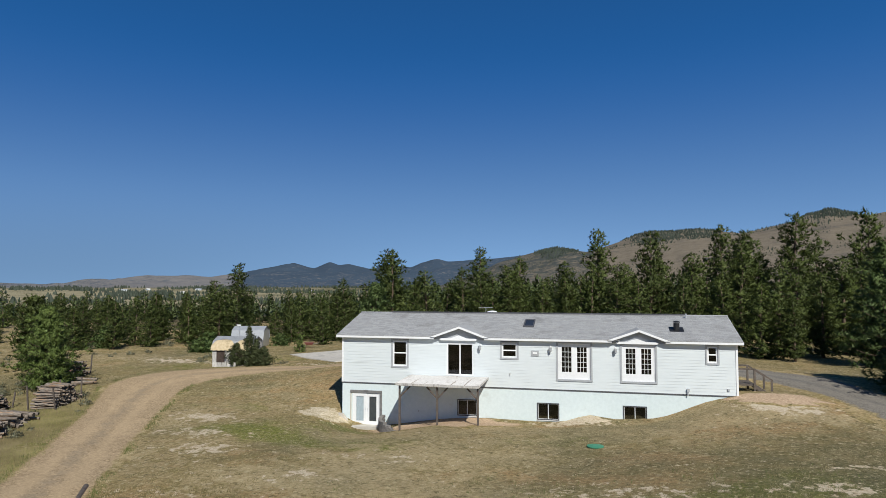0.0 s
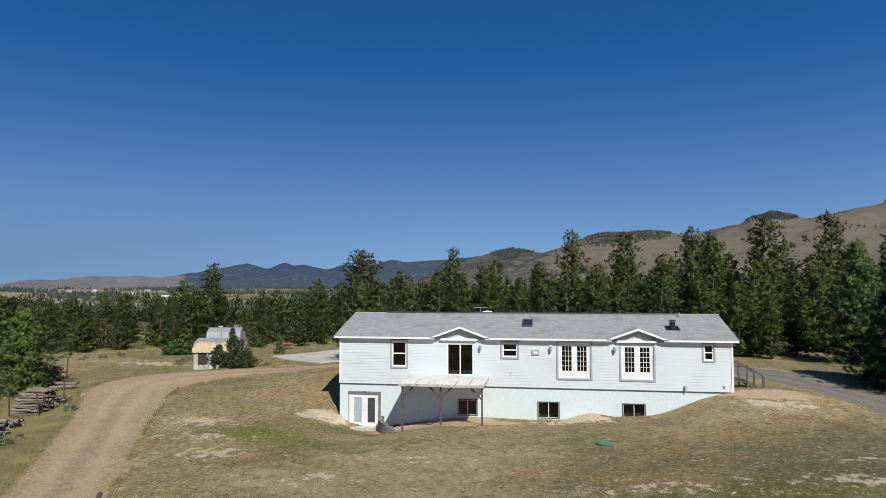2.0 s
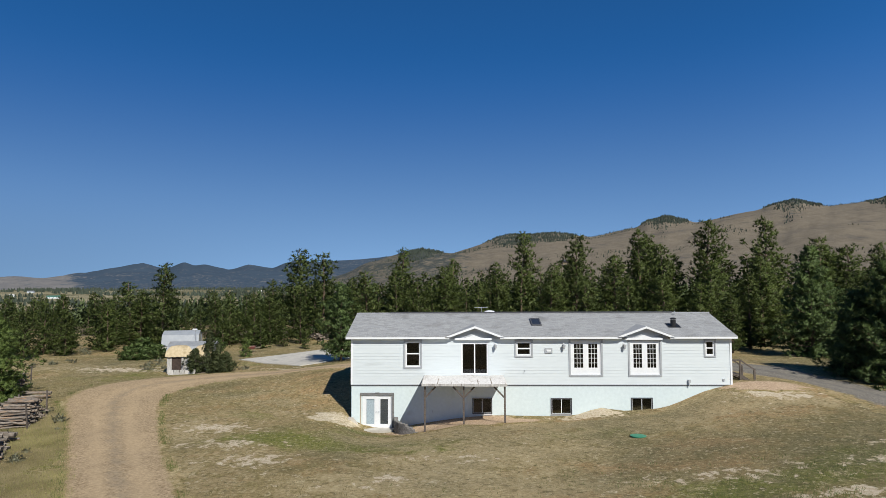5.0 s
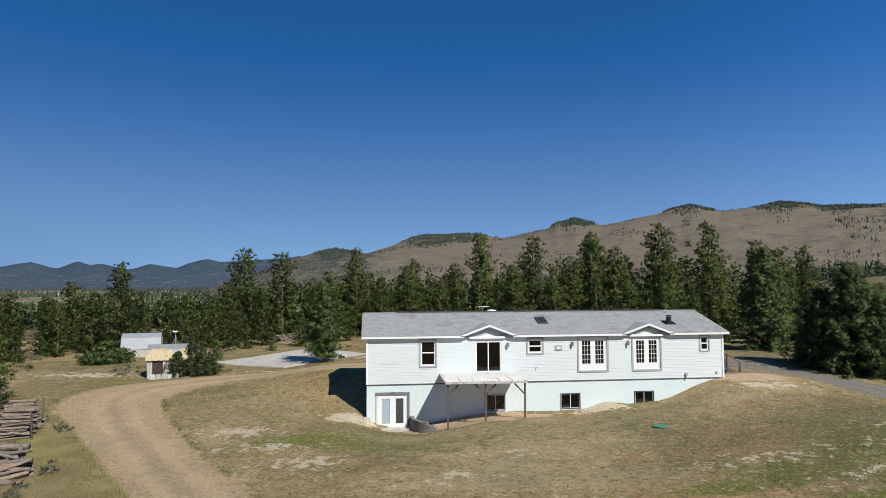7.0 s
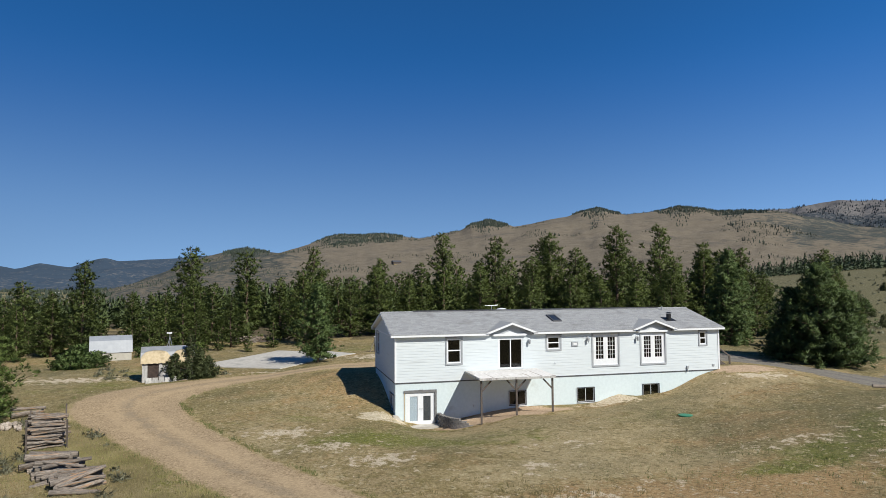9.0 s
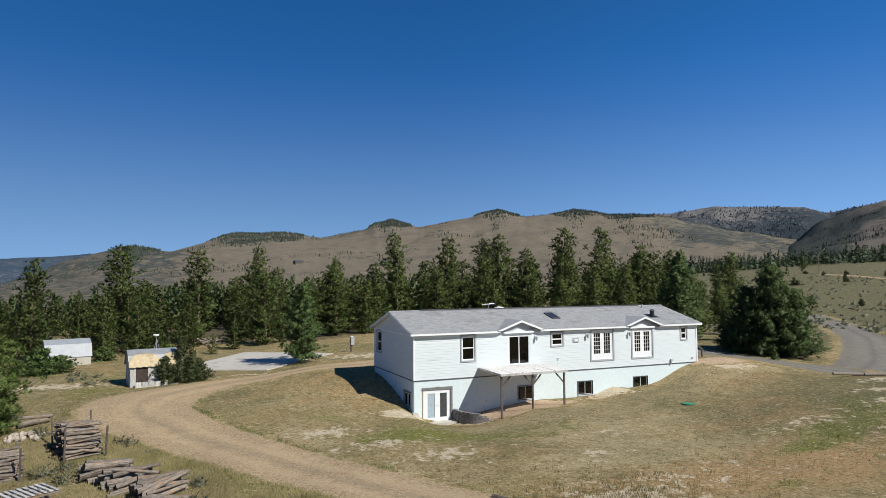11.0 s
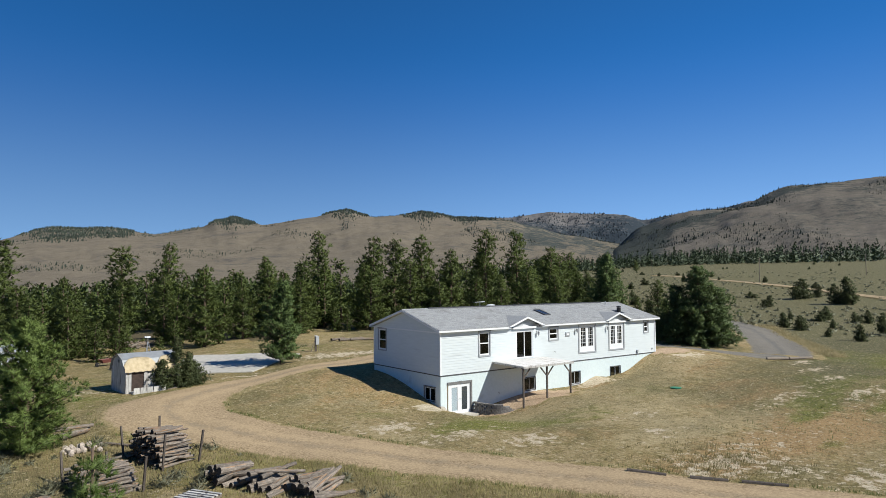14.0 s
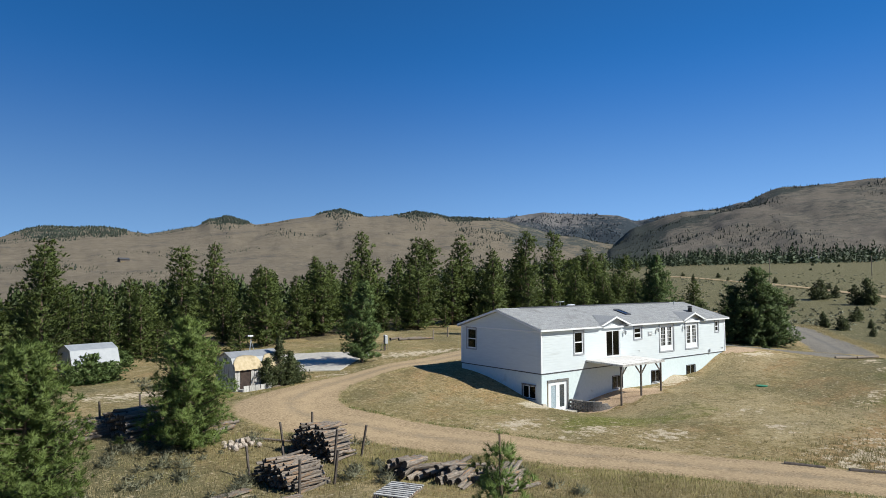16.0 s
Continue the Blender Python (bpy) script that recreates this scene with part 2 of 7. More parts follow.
M_palestone = material("pale_rubble", (0.3, 0.245, 0.2), (0.56, 0.475, 0.4), 9, 0.95, 0.5, 20, vary=0.2)
M_clearglass = glass_material("door_glass", (0.85, 0.88, 0.9))
M_zinc = material("dull_galvanised", (0.27, 0.28, 0.295), (0.37, 0.378, 0.39), 3, 0.6, 0.1, 20, (0.28, 0.27, 0.26), 0.9, 0.58, metal=0.2)
M_glass = glass_material("window_glass", (0.42, 0.44, 0.46))
M_darktrim = material("weathered_grey_casing", (0.13, 0.13, 0.13), (0.22, 0.215, 0.21), 6, 0.7, 0.2, 30)
M_frame = material("window_vinyl", (0.74, 0.75, 0.76), (0.82, 0.83, 0.84), 8, 0.4, 0.0)
# the rooms' dimness is put into this dark wall colour
M_inside = material("darkened_room_wall", (0.09, 0.087, 0.083), (0.13, 0.125, 0.12), 2, 0.9, 0.0)
M_wood = material("weathered_wood", (0.16, 0.125, 0.095), (0.33, 0.275, 0.22), 6, 0.9, 0.4, 30, (0.12, 0.09, 0.07), 1.5, 0.58, vary=0.25, coords="Object", stretch=(1, 1, 5), distance=0.01)
M_darkwood = material("brown_post", (0.06, 0.048, 0.04), (0.14, 0.112, 0.093), 7, 0.85, 0.3, 30, vary=0.2)
M_tin = material("weathered_sheet", (0.52, 0.5, 0.475), (0.72, 0.695, 0.67), 3.5, 0.75, 0.15, 20, (0.4, 0.36, 0.32), 1.6, 0.6, stretch=(3.2, 0.6, 1))
M_iron = material("black_metal", (0.015, 0.015, 0.016), (0.04, 0.04, 0.042), 10, 0.5, 0.1, 40, metal=0.4)
M_steel = material("galvanised_steel", (0.5, 0.51, 0.53), (0.66, 0.67, 0.69), 4, 0.35, 0.05, 30, (0.42, 0.4, 0.38), 0.8, 0.6, metal=0.6)
M_rockblock = material("grey_wall_block", (0.12, 0.112, 0.105), (0.28, 0.262, 0.245), 12, 0.95, 0.6, 30, vary=0.25)
M_lid = material("green_plastic", (0.03, 0.2, 0.11), (0.06, 0.28, 0.16), 6, 0.6, 0.1, 30)
M_bark = material("pine_bark", (0.07, 0.05, 0.037), (0.19, 0.13, 0.09), 6, 0.95, 0.7, 18, vary=0.2, coords="Object", stretch=(1, 1, 0.3), distance=0.03)
M_needles = foliage("pine_needles", (0.056, 0.081, 0.022), (0.143, 0.179, 0.048), 0.8, 0.3, 0.32)
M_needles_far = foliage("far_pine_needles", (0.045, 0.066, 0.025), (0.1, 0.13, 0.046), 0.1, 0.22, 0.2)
M_needles_mid = foliage("bushy_pine_needles", (0.058, 0.095, 0.033), (0.15, 0.205, 0.068), 1.2, 0.4, 0.3)
M_needles_young = foliage("young_pine_needles", (0.11, 0.168, 0.044), (0.255, 0.325, 0.095), 1.5, 0.3, 0.35)
M_juniper = foliage("juniper_needles", (0.048, 0.064, 0.026), (0.105, 0.12, 0.048), 1.5)
M_greenbush = foliage("green_juniper", (0.07, 0.115, 0.036), (0.16, 0.215, 0.07), 1.5, 0.3, 0.3)
# darker needle copy: shade within the dense belt put into the colour
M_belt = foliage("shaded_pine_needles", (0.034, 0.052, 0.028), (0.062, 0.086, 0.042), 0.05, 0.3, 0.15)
M_sage = foliage("sagebrush_leaves", (0.16, 0.163, 0.105), (0.3, 0.297, 0.2), 2.5, 0.3)
M_blades = foliage("grass_blades", (0.19, 0.162, 0.078), (0.42, 0.35, 0.2), 0.5, 0.35, 0.45)
M_lank = foliage("olive_grass_blades", (0.2, 0.185, 0.07), (0.37, 0.33, 0.145), 0.5, 0.35, 0.35)
M_verge = foliage("green_verge_blades", (0.075, 0.095, 0.028), (0.17, 0.19, 0.06), 0.5, 0.35, 0.4)
M_greenblades = foliage("green_blades", (0.13, 0.11, 0.044), (0.265, 0.22, 0.098), 0.5, 0.35, 0.4)


# ---- shapes ----
class Shape:
    """Corners and faces of one mesh."""

    def __init__(self):
        self.v, self.f, self.nrm = [], [], []

    def face(self, *points):
        n = len(self.v)
        self.v += [tuple(p) for p in points]
        self.f.append(tuple(range(n, n + len(points))))
        return self

    def box(self, x0, x1, y0, y1, z0, z1):
        n = len(self.v)
        self.v += [(x, y, z) for z in (z0, z1) for y in (y0, y1) for x in (x0, x1)]
        for q in ((0, 2, 3, 1), (4, 5, 7, 6), (0, 1, 5, 4), (2, 6, 7, 3), (0, 4, 6, 2), (1, 3, 7, 5)):
            self.f.append(tuple(n + k for k in q))
        return self

    def prism(self, outline, y0, y1):
        """An outline in x and z, pushed from y0 to y1."""
        n, c = len(self.v), len(outline)
        self.v += [(x, y0, z) for x, z in outline] + [(x, y1, z) for x, z in outline]
        self.f.append(tuple(range(n, n + c)))
        self.f.append(tuple(range(n + 2 * c - 1, n + c - 1, -1)))
        for k in range(c):
            j = (k + 1) % c
            self.f.append((n + j, n + k, n + c + k, n + c + j))
        return self

    def tube(self, points, radii, sides=8, closed=True):
        n = len(self.v)
        pts = [Vector(p) for p in points]
        for k, p in enumerate(pts):
            d = (pts[min(k + 1, len(pts) - 1)] - pts[max(k - 1, 0)]).normalized()
            a = d.orthogonal().normalized() if abs(d.z) < 0.95 else Vector((1, 0, 0))
            a = (a - d * a.dot(d)).normalized()
            c = d.cross(a)
            for s in range(sides):
                w = 2 * math.pi * s / sides
                self.v.append(tuple(p + (a * math.cos(w) + c * math.sin(w)) * radii[k]))
        for k in range(len(pts) - 1):
            for s in range(sides):
                j = (s + 1) % sides
                self.f.append((n + k * sides + s, n + k * sides + j, n + (k + 1) * sides + j, n + (k + 1) * sides + s))
        if closed:
            self.f.append(tuple(n + s for s in reversed(range(sides))))
            self.f.append(tuple(n + (len(pts) - 1) * sides + s for s in range(sides)))
        return self

    def beam(self, p, q, w, h):
        """A squared timber from p to q."""
        p, q = Vector(p), Vector(q)
        d = (q - p).normalized()
        side = d.cross(Vector((0, 0, 1)))
        side = side.normalized() if side.length > 1e-4 else Vector((1, 0, 0))
        up = side.cross(d)
        n = len(self.v)
        for e in (p, q):
            self.v += [tuple(e + side * a * w / 2 + up * b * h / 2) for a, b in ((-1, -1), (1, -1), (1, 1), (-1, 1))]
        for f in ((3, 2, 1, 0), (4, 5, 6, 7), (0, 1, 5, 4), (1, 2, 6, 5), (2, 3, 7, 6), (3, 0, 4, 7)):
            self.f.append(tuple(n + k for k in f))
        return self

    def moved(self, m):
        self.v = [tuple(m @ Vector(p)) for p in self.v]
        return self

    def mesh(self, name, mat, smooth=False):
        d = bpy.data.meshes.new(name)
        d.from_pydata(self.v, [], self.f)
        d.materials.append(mat)
        if smooth:
            d.polygons.foreach_set("use_smooth", [True] * len(d.polygons))
        d.update()
        if self.nrm and len(self.nrm) == len(self.v):
            d.polygons.foreach_set("use_smooth", [True] * len(d.polygons))
            d.normals_split_custom_set_from_vertices(self.nrm)
        return d


def part(name, shape, mat, parent=None, label="", smooth=False):
    ob = new(name, shape if isinstance(shape, bpy.types.Mesh) else shape.mesh(name, mat, smooth))
    ob.parent = parent
    return tagged(ob, label)


def thing(name, label, category, place=(0, 0, 0), turn=0, group="", kind=""):
    ob = new(name)
    ob.empty_display_size = 0.3
    ob.matrix_basis = pose(*place, 0, 0, turn)
    return tagged(ob, label, category, group, kind)


# ---- ground ----
def ramp(a, b, v):
    u = min(1.0, max(0.0, (v - a) / (b - a)))
    return u * u * (3 - 2 * u)


def bell(v):
    return math.exp(-v * v)


def ground(x, y):
    """Height of the land at a place."""
    back = 1.5 + 0.4 * ramp(-9, -2, x) + 0.4 * ramp(-2, 20, x)
    front = 0.72 + 1.0 * ramp(12, 26, x) + 0.3 * ramp(-6, -13, x) * ramp(-7, 1, y)
    front -= 0.75 * bell((x - 2.5) / 3.2) * bell((y + 1.5) / 6)
    front -= 0.42 * bell(y / 2.5) * ramp(-1, 1, x) * (1 - ramp(18.6, 22, x))
    front += 0.75 * ramp(18.8, 23.6, x) * bell((y - 1) / 4.5) * (1 - ramp(26, 34, x))
    front -= 0.22 * bell((x - 1.6) / 1.3) * bell((y + 0.5) / 0.9)
    front += 0.42 * bell((x - 15.3) / 1.0) * bell(y / 1.2)
    front -= 0.45 * bell((x + 3.5) / 2.6) * bell((y - 3) / 3)
    z = front + (back - front) * ramp(-2, 9.5, y)
    z += 0.05 * math.sin(x * 0.31 + 1.3) * math.sin(y * 0.37) + 0.03 * math.sin(x * 0.83 - y * 0.61)
    far = math.hypot(x - 5, y)
    if far > 60:
        turn = math.degrees(math.atan2(-(x - 5), y))
        slope = -0.002 + 0.042 * ramp(-22, -62, turn) * ramp(-175, -130, turn)
        run = far - 60
        z += slope * run * ramp(0, 120, run)
        z -= (20 * ramp(0, 480, run) - 19 * ramp(620, 2600, run)) * (1 - ramp(-2, -34, turn))
    return z


def steps(lo, hi, fine, limit):
    """Positions that stand close together between lo and hi and ever wider outside."""
    out = [lo + fine * k for k in range(int((hi - lo) / fine) + 1)]
    d, left, right = fine, [], []
    a, b = out[0], out[-1]
    while b < limit or a > -limit:
        d *= 1.12
        a, b = a - d, b + d
        left.append(a)
        right.append(b)
    return left[::-1] + out + right


def ground_sheet():
    xs, ys = steps(-42, 44, 0.7, 4700), steps(-34, 36, 0.7, 4700)
    v = [(x, y, ground(x, y)) for y in ys for x in xs]
    w = len(xs)
    f = [(j * w + i, j * w + i + 1, (j + 1) * w + i + 1, (j + 1) * w + i) for j in range(len(ys) - 1) for i in range(w - 1)]
    s = Shape()
    s.v, s.f = v, f
    ob = part("ground", s, M_ground, smooth=True)
    # where the land is bare, green, sage-grown or reddish: middle, reach along x and y, amount
    bare = [(1.5, -18.6, 3.0, 1.3, 0.3), (2.4, -21.4, 1.6, 1.2, 0.5), (13, -0.75, 5, 0.4, 0.7), (26, -2.2, 2, 0.7, 0.8), (-4.8, -8.3, 2.1, 0.9, 0.85), (-2.5, -11.1, 2.2, 1.0, 0.8), (-6.8, -4.6, 2.0, 1.3, 0.85), (3.9, -13.9, 1.4, 0.7, 0.75), (6.5, -10.5, 3, 0.7, 0.5), (4, -19, 9, 2.2, 0.3), (24, -20, 5, 1.8, 0.6), (30.6, -9.0, 2.0, 0.6, 0.9), (27, -11.5, 2.2, 0.6, 0.85), (24, -14.2, 2.4, 0.6, 0.8), (20, -17.4, 2.5, 0.7, 0.75), (3.9, -23.9, 3.5, 1.0, 0.7), (0.2, -19.4, 3.0, 1.3, 0.3), (24.3, -1.4, 1.2, 0.9, 1), (14.8, -0.6, 1.6, 0.7, 1.2), (-5.5, 13.5, 5, 0.8, 0.9), (3, 19, 6, 1.6, 0.9), (-22, 14, 5, 1.5, 0.8), (-27, -9, 5, 3, 0.6), (-1.2, -1, 1.5, 1, 0.9), (17, -14, 3, 0.8, 0.6)]
    lush = [(34, -10.5, 4, 1.6, 1.0), (44, -8.5, 6, 2.5, 0.9), (-1.5, -7.6, 4.5, 1.3, 0.85), (4.5, -9.0, 5.5, 1.2, 0.75), (-6.5, -1.5, 2.5, 1.5, 0.6), (-20, 9, 6, 4, 0.5), (13.8, -17.1, 2.8, 0.8, 1.1), (21.5, -14.9, 2.2, 0.9, 1.1), (7.5, -20.9, 2.5, 0.7, 0.9), (34, -12, 3.5, 1.5, 1.3), (40, -10, 3.5, 2, 1.3), (18, -19.5, 3, 0.8, 1), (-3.0, -6.5, 1.6, 0.9, 0.8), (-0.5, -5.0, 4.5, 2.0, 0.8), (14.3, -5.8, 2.0, 1.4, 0.9), (17.5, -15.6, 3.6, 1.3, 1.2), (23, -13.5, 3, 1.6, 0.9), (1.5, -2.2, 2.5, 0.8, 1.2), (30, -15, 6, 2.5, 1.2), (38, -10, 5, 2, 1.2), (-16, 17, 6, 5, 0.6), (0, 27, 10, 5, 0.6), (-11.5, -12, 1.5, 5, 0.8), (75, 0, 14, 8, 0.8), (3.5, -7.2, 3.6, 1.2, 0.7), (10.8, -6.6, 1.6, 0.8, 0.7)]
    field = [(150, 40, 85, 60, 1.0), (75, 5, 25, 22, 0.8), (75, 48, 26, 26, 0.9), (300, 60, 160, 120, 1.0), (620, 220, 330, 280, 1.0), (-28, -4, 9, 10, 0.45), (27, -13, 8, 5, 0.45), (-350, 520, 420, 360, 1.0), (-60, 240, 120, 110, 1.0), (-1300, 1200, 1300, 1200, 1.2), (-200, 1600, 1300, 900, 1.2), (-500, 700, 600, 500, 1.0), (55, -8, 14, 10, 0.8)]
    russet = [(22.2, -3.2, 3.4, 1.8, 1.3), (19.6, -1.4, 2.6, 1.2, 1.3), (5.5, -4.6, 3.5, 1.0, 1.0), (15.6, -12.4, 3.2, 0.9, 0.8), (2.2, -19.0, 4.5, 1.3, 1), (23.5, -0.6, 2.6, 1.2, 1.1), (17.4, -9.8, 2.6, 1.0, 1), (10.5, -3.6, 4, 0.8, 0.9), (-4, 6, 4.5, 3, 0.3), (24, -3, 3.5, 2, 0.8), (12, -15.5, 5, 1.2, 0.8), (9, -19, 8, 2, 0.9), (-2.5, 3.5, 3, 2.5, 0.25), (4.5, -4, 2, 0.7, 0.8), (20.8, -2.2, 2.6, 1.1, 0.9), (12.0, -1.6, 5.0, 0.7, 0.8), (6.0, -3.8, 2.2, 0.8, 0.9)]
    pasture = [(-1300, 1200, 1300, 1200, 1.1), (-350, 620, 420, 360, 0.7), (-900, 500, 700, 400, 0.8)]
    straw = [(6.5, -13, 4.5, 3, 0.75), (10, -7, 8, 2.4, 0.7), (19, -4.0, 4, 2.0, 0.7), (6, -4.2, 5, 1.3, 0.9), (13, -3, 5, 1.3, 1), (20.5, -1.6, 3.2, 1.6, 1.1), (26, -3, 3, 2, 0.9), (2.5, -5.5, 3, 1.2, 0.6), (9, -10, 7, 1.4, 0.6), (4, -15, 6, 1.5, 0.7), (14, -14.5, 6, 1.2, 0.6), (-8, -6, 2.5, 5, 0.6), (-6, 3, 4, 3, 0.5), (-28, 16, 7, 4, 0.6), (-20, -12, 6, 5, 0.5), (29, -16, 5, 2, 0.2)]
    for name, list_of in (("bare", bare), ("lush", lush), ("field", field), ("russet", russet), ("straw", straw), ("pasture", pasture)):
        layer = ob.data.attributes.new(name, "FLOAT", "POINT")
        layer.data.foreach_set("value", [sum(k * bell((x - a) / c) * bell((y - b) / d) * (ramp(90, 300, math.hypot(x - 5, y)) if c > 300 else 1) for a, b, c, d, k in list_of) for x, y, z in v])
    return tagged(ob, "dry tan and olive pasture with bare patches", "ground", kind="structure")


def layer_of(ob, name, values):
    ob.data.attributes.new(name, "FLOAT", "POINT").data.foreach_set("value", values)


def strip(name, rows, mat, label, lift, category, seed, rag=0.3, across=14, fringe=0.7):
    """A soft-edged band on the ground; rows of x, y and width along its middle."""
    rnd = random.Random(seed)
    pts = []
    for (x0, y0, w0), (x1, y1, w1) in zip(rows, rows[1:]):
        n = max(2, int(math.hypot(x1 - x0, y1 - y0) / 0.6))
        pts += [(x0 + (x1 - x0) * k / n, y0 + (y1 - y0) * k / n, w0 + (w1 - w0) * k / n) for k in range(n)]
    pts.append(rows[-1])
    for _ in range(14):
        pts = [pts[0]] + [tuple((a[k] + 2 * b[k] + c[k]) / 4 for k in range(3)) for a, b, c in zip(pts, pts[1:], pts[2:])] + [pts[-1]]
    s = Shape()
    cover, rut, crown = [], [], []
    for k, (x, y, w) in enumerate(pts):
        a, b = pts[max(k - 1, 0)], pts[min(k + 1, len(pts) - 1)]
        dx, dy = b[0] - a[0], b[1] - a[1]
        ln = math.hypot(dx, dy)
        nx, ny = -dy / ln, dx / ln
        jl, jr = rnd.uniform(-rag, rag), rnd.uniform(-rag, rag)
        half = w / 2 + fringe
        ends = min(1.0, 0.35 + 0.2 * min(k, len(pts) - 1 - k))
        for j in range(across + 1):
            u = -1 + 2 * j / across
            off = u * half + (jl if j == 1 else jr if j == across - 1 else 0)
            px, py = x + nx * off, y + ny * off
            edge = 1 - abs(u) ** 8
            s.v.append((px, py, ground(px, py) + lift * edge - 0.03 * (1 - edge)))
            cover.append(min(1.0, max(0.0, 0.42 + (w / 2 - abs(off)) / (1.4 * fringe))) * ends)
            rut.append(bell((abs(off) - 0.8) / 0.35))
            crown.append(bell(off / 0.5))
    for k in range(len(pts) - 1):
        for j in range(across):
            n = k * (across + 1) + j
            s.f.append((n + across + 1, n + across + 2, n + 1, n))
    ob = part(name, s, mat, smooth=True)
    layer_of(ob, "cover", cover)
    layer_of(ob, "rut", rut)
    layer_of(ob, "crown", crown)
    return tagged(ob, label, category, kind="structure")


def blob(name, cx, cy, rx, ry, mat, label, lift, seed, most=1.0, turn=0.0, category="ground"):
    """A ragged patch of another soil that lies on the ground."""
    rnd = random.Random(seed)
    s = Shape()
    rings, sides = 9, 36
    edge = [1.2 + rnd.uniform(-0.25, 0.25) for _ in range(sides)]
    s.v.append((cx, cy, ground(cx, cy) + lift))
    cover = [most]
    for r in range(1, rings + 1):
        for k in range(sides):
            w = 2 * math.pi * k / sides
            q = r / rings * edge[k]
            x, y = rx * q * math.cos(w), ry * q * math.sin(w)
            c, d = math.cos(turn), math.sin(turn)
            px, py = cx + x * c - y * d, cy + x * d + y * c
            s.v.append((px, py, ground(px, py) + (lift if r < rings else -0.03)))
            cover.append(min(most, 2.2 * (1 - r / rings)))
    for k in range(sides):
        s.f.append((0, 1 + k, 1 + (k + 1) % sides))
    for r in range(rings - 1):
        for k in range(sides):
            a, b = 1 + r * sides, 1 + (r + 1) * sides
            j = (k + 1) % sides
            s.f.append((a + k, b + k, b + j, a + j))
    ob = part(name, s, mat, smooth=True)
    layer_of(ob, "cover", cover)
    return tagged(ob, label, category, kind="structure")


ground_sheet()
TRACK = [(12.4, -48.0, 4.0), (2.6, -31.0, 3.8), (-3.7, -20.0, 3.6), (-6.15, -15.7, 3.6), (-9.3, -10.25, 3.8), (-12.3, -4.8, 4.3), (-14.4, -0.9, 4.9), (-16.2, 2.6, 6.2), (-16.0, 5.6, 6.8), (-13.4, 8.1, 4.4), (-10.5, 10.2, 3.0), (-6.8, 11.9, 2.6), (-2.7, 13.1, 2.5), (8.0, 15.5, 4.5), (20.0, 15.0, 7.0)]
strip("road", TRACK, M_track, "tan gravel driveway winding past the house", 0.035, "driveway", 3)
strip("road", [(20, 14.4, 4.6), (25.5, 11.2, 4.0), (28.8, 7.8, 4.4), (30.4, 2.5, 4.4), (31.7, -2.5, 4.6), (31.8, -7.3, 4.2)], M_gravel, "grey gravel parking pad beside the house", 0.045, "driveway", 5, 0.5, 14, 1.4)
strip("road", [(32.0, -6.8, 4.6), (39.6, -3.0, 5.2), (46.8, 1.8, 5.0), (56, 8.5, 5), (66, 17.5, 4.5), (76, 27, 4.5), (90, 42, 4)], M_gravel, "grey gravel drive leading off over the field", 0.04, "driveway", 6, 0.5, 14, 1.2)
strip("road", [(262, 168, 3.2), (228, 126, 3.2), (196, 88, 3.0), (179, 69, 2.8), (161, 49, 2.6), (151, 36, 2.6), (138, 21, 2.6), (118, 0, 2.6)], M_track, "pale dirt road across the far field", 0.25, "road", 7)
blob("ground", 7.0, -1.5, 4.6, 1.9, M_patio, "bare packed reddish earth under the patio cover", 0.03, 12, 0.75)
blob("ground", -12, 68, 72, 27, M_litter, "dark needle litter under the pines", 0.04, 14)
blob("ground", -70, 150, 130, 75, M_litter, "dark needle litter under the pines", 0.06, 17)
blob("ground", 38, 55, 18, 17, M_litter, "dark needle litter under the pines", 0.05, 15)
blob("ground", -0.9, -0.7, 1.5, 1.2, M_sand, "pale sandy rubble at the house corner", 0.03, 13, 0.52)
blob("ground", 25.2, -0.4, 2.4, 1.2, M_patio, "bare reddish earth by the entry steps", 0.03, 16, 0.6)


# ---- far hills ----
def between(table, v):
    for (a, p), (b, q) in zip(table, table[1:]):
        if a <= v <= b:
            return p + (q - p) * (0.5 * ramp(a, b, v) + 0.5 * (v - a) / (b - a))
    return table[0][1] if v < table[0][0] else table[-1][1]


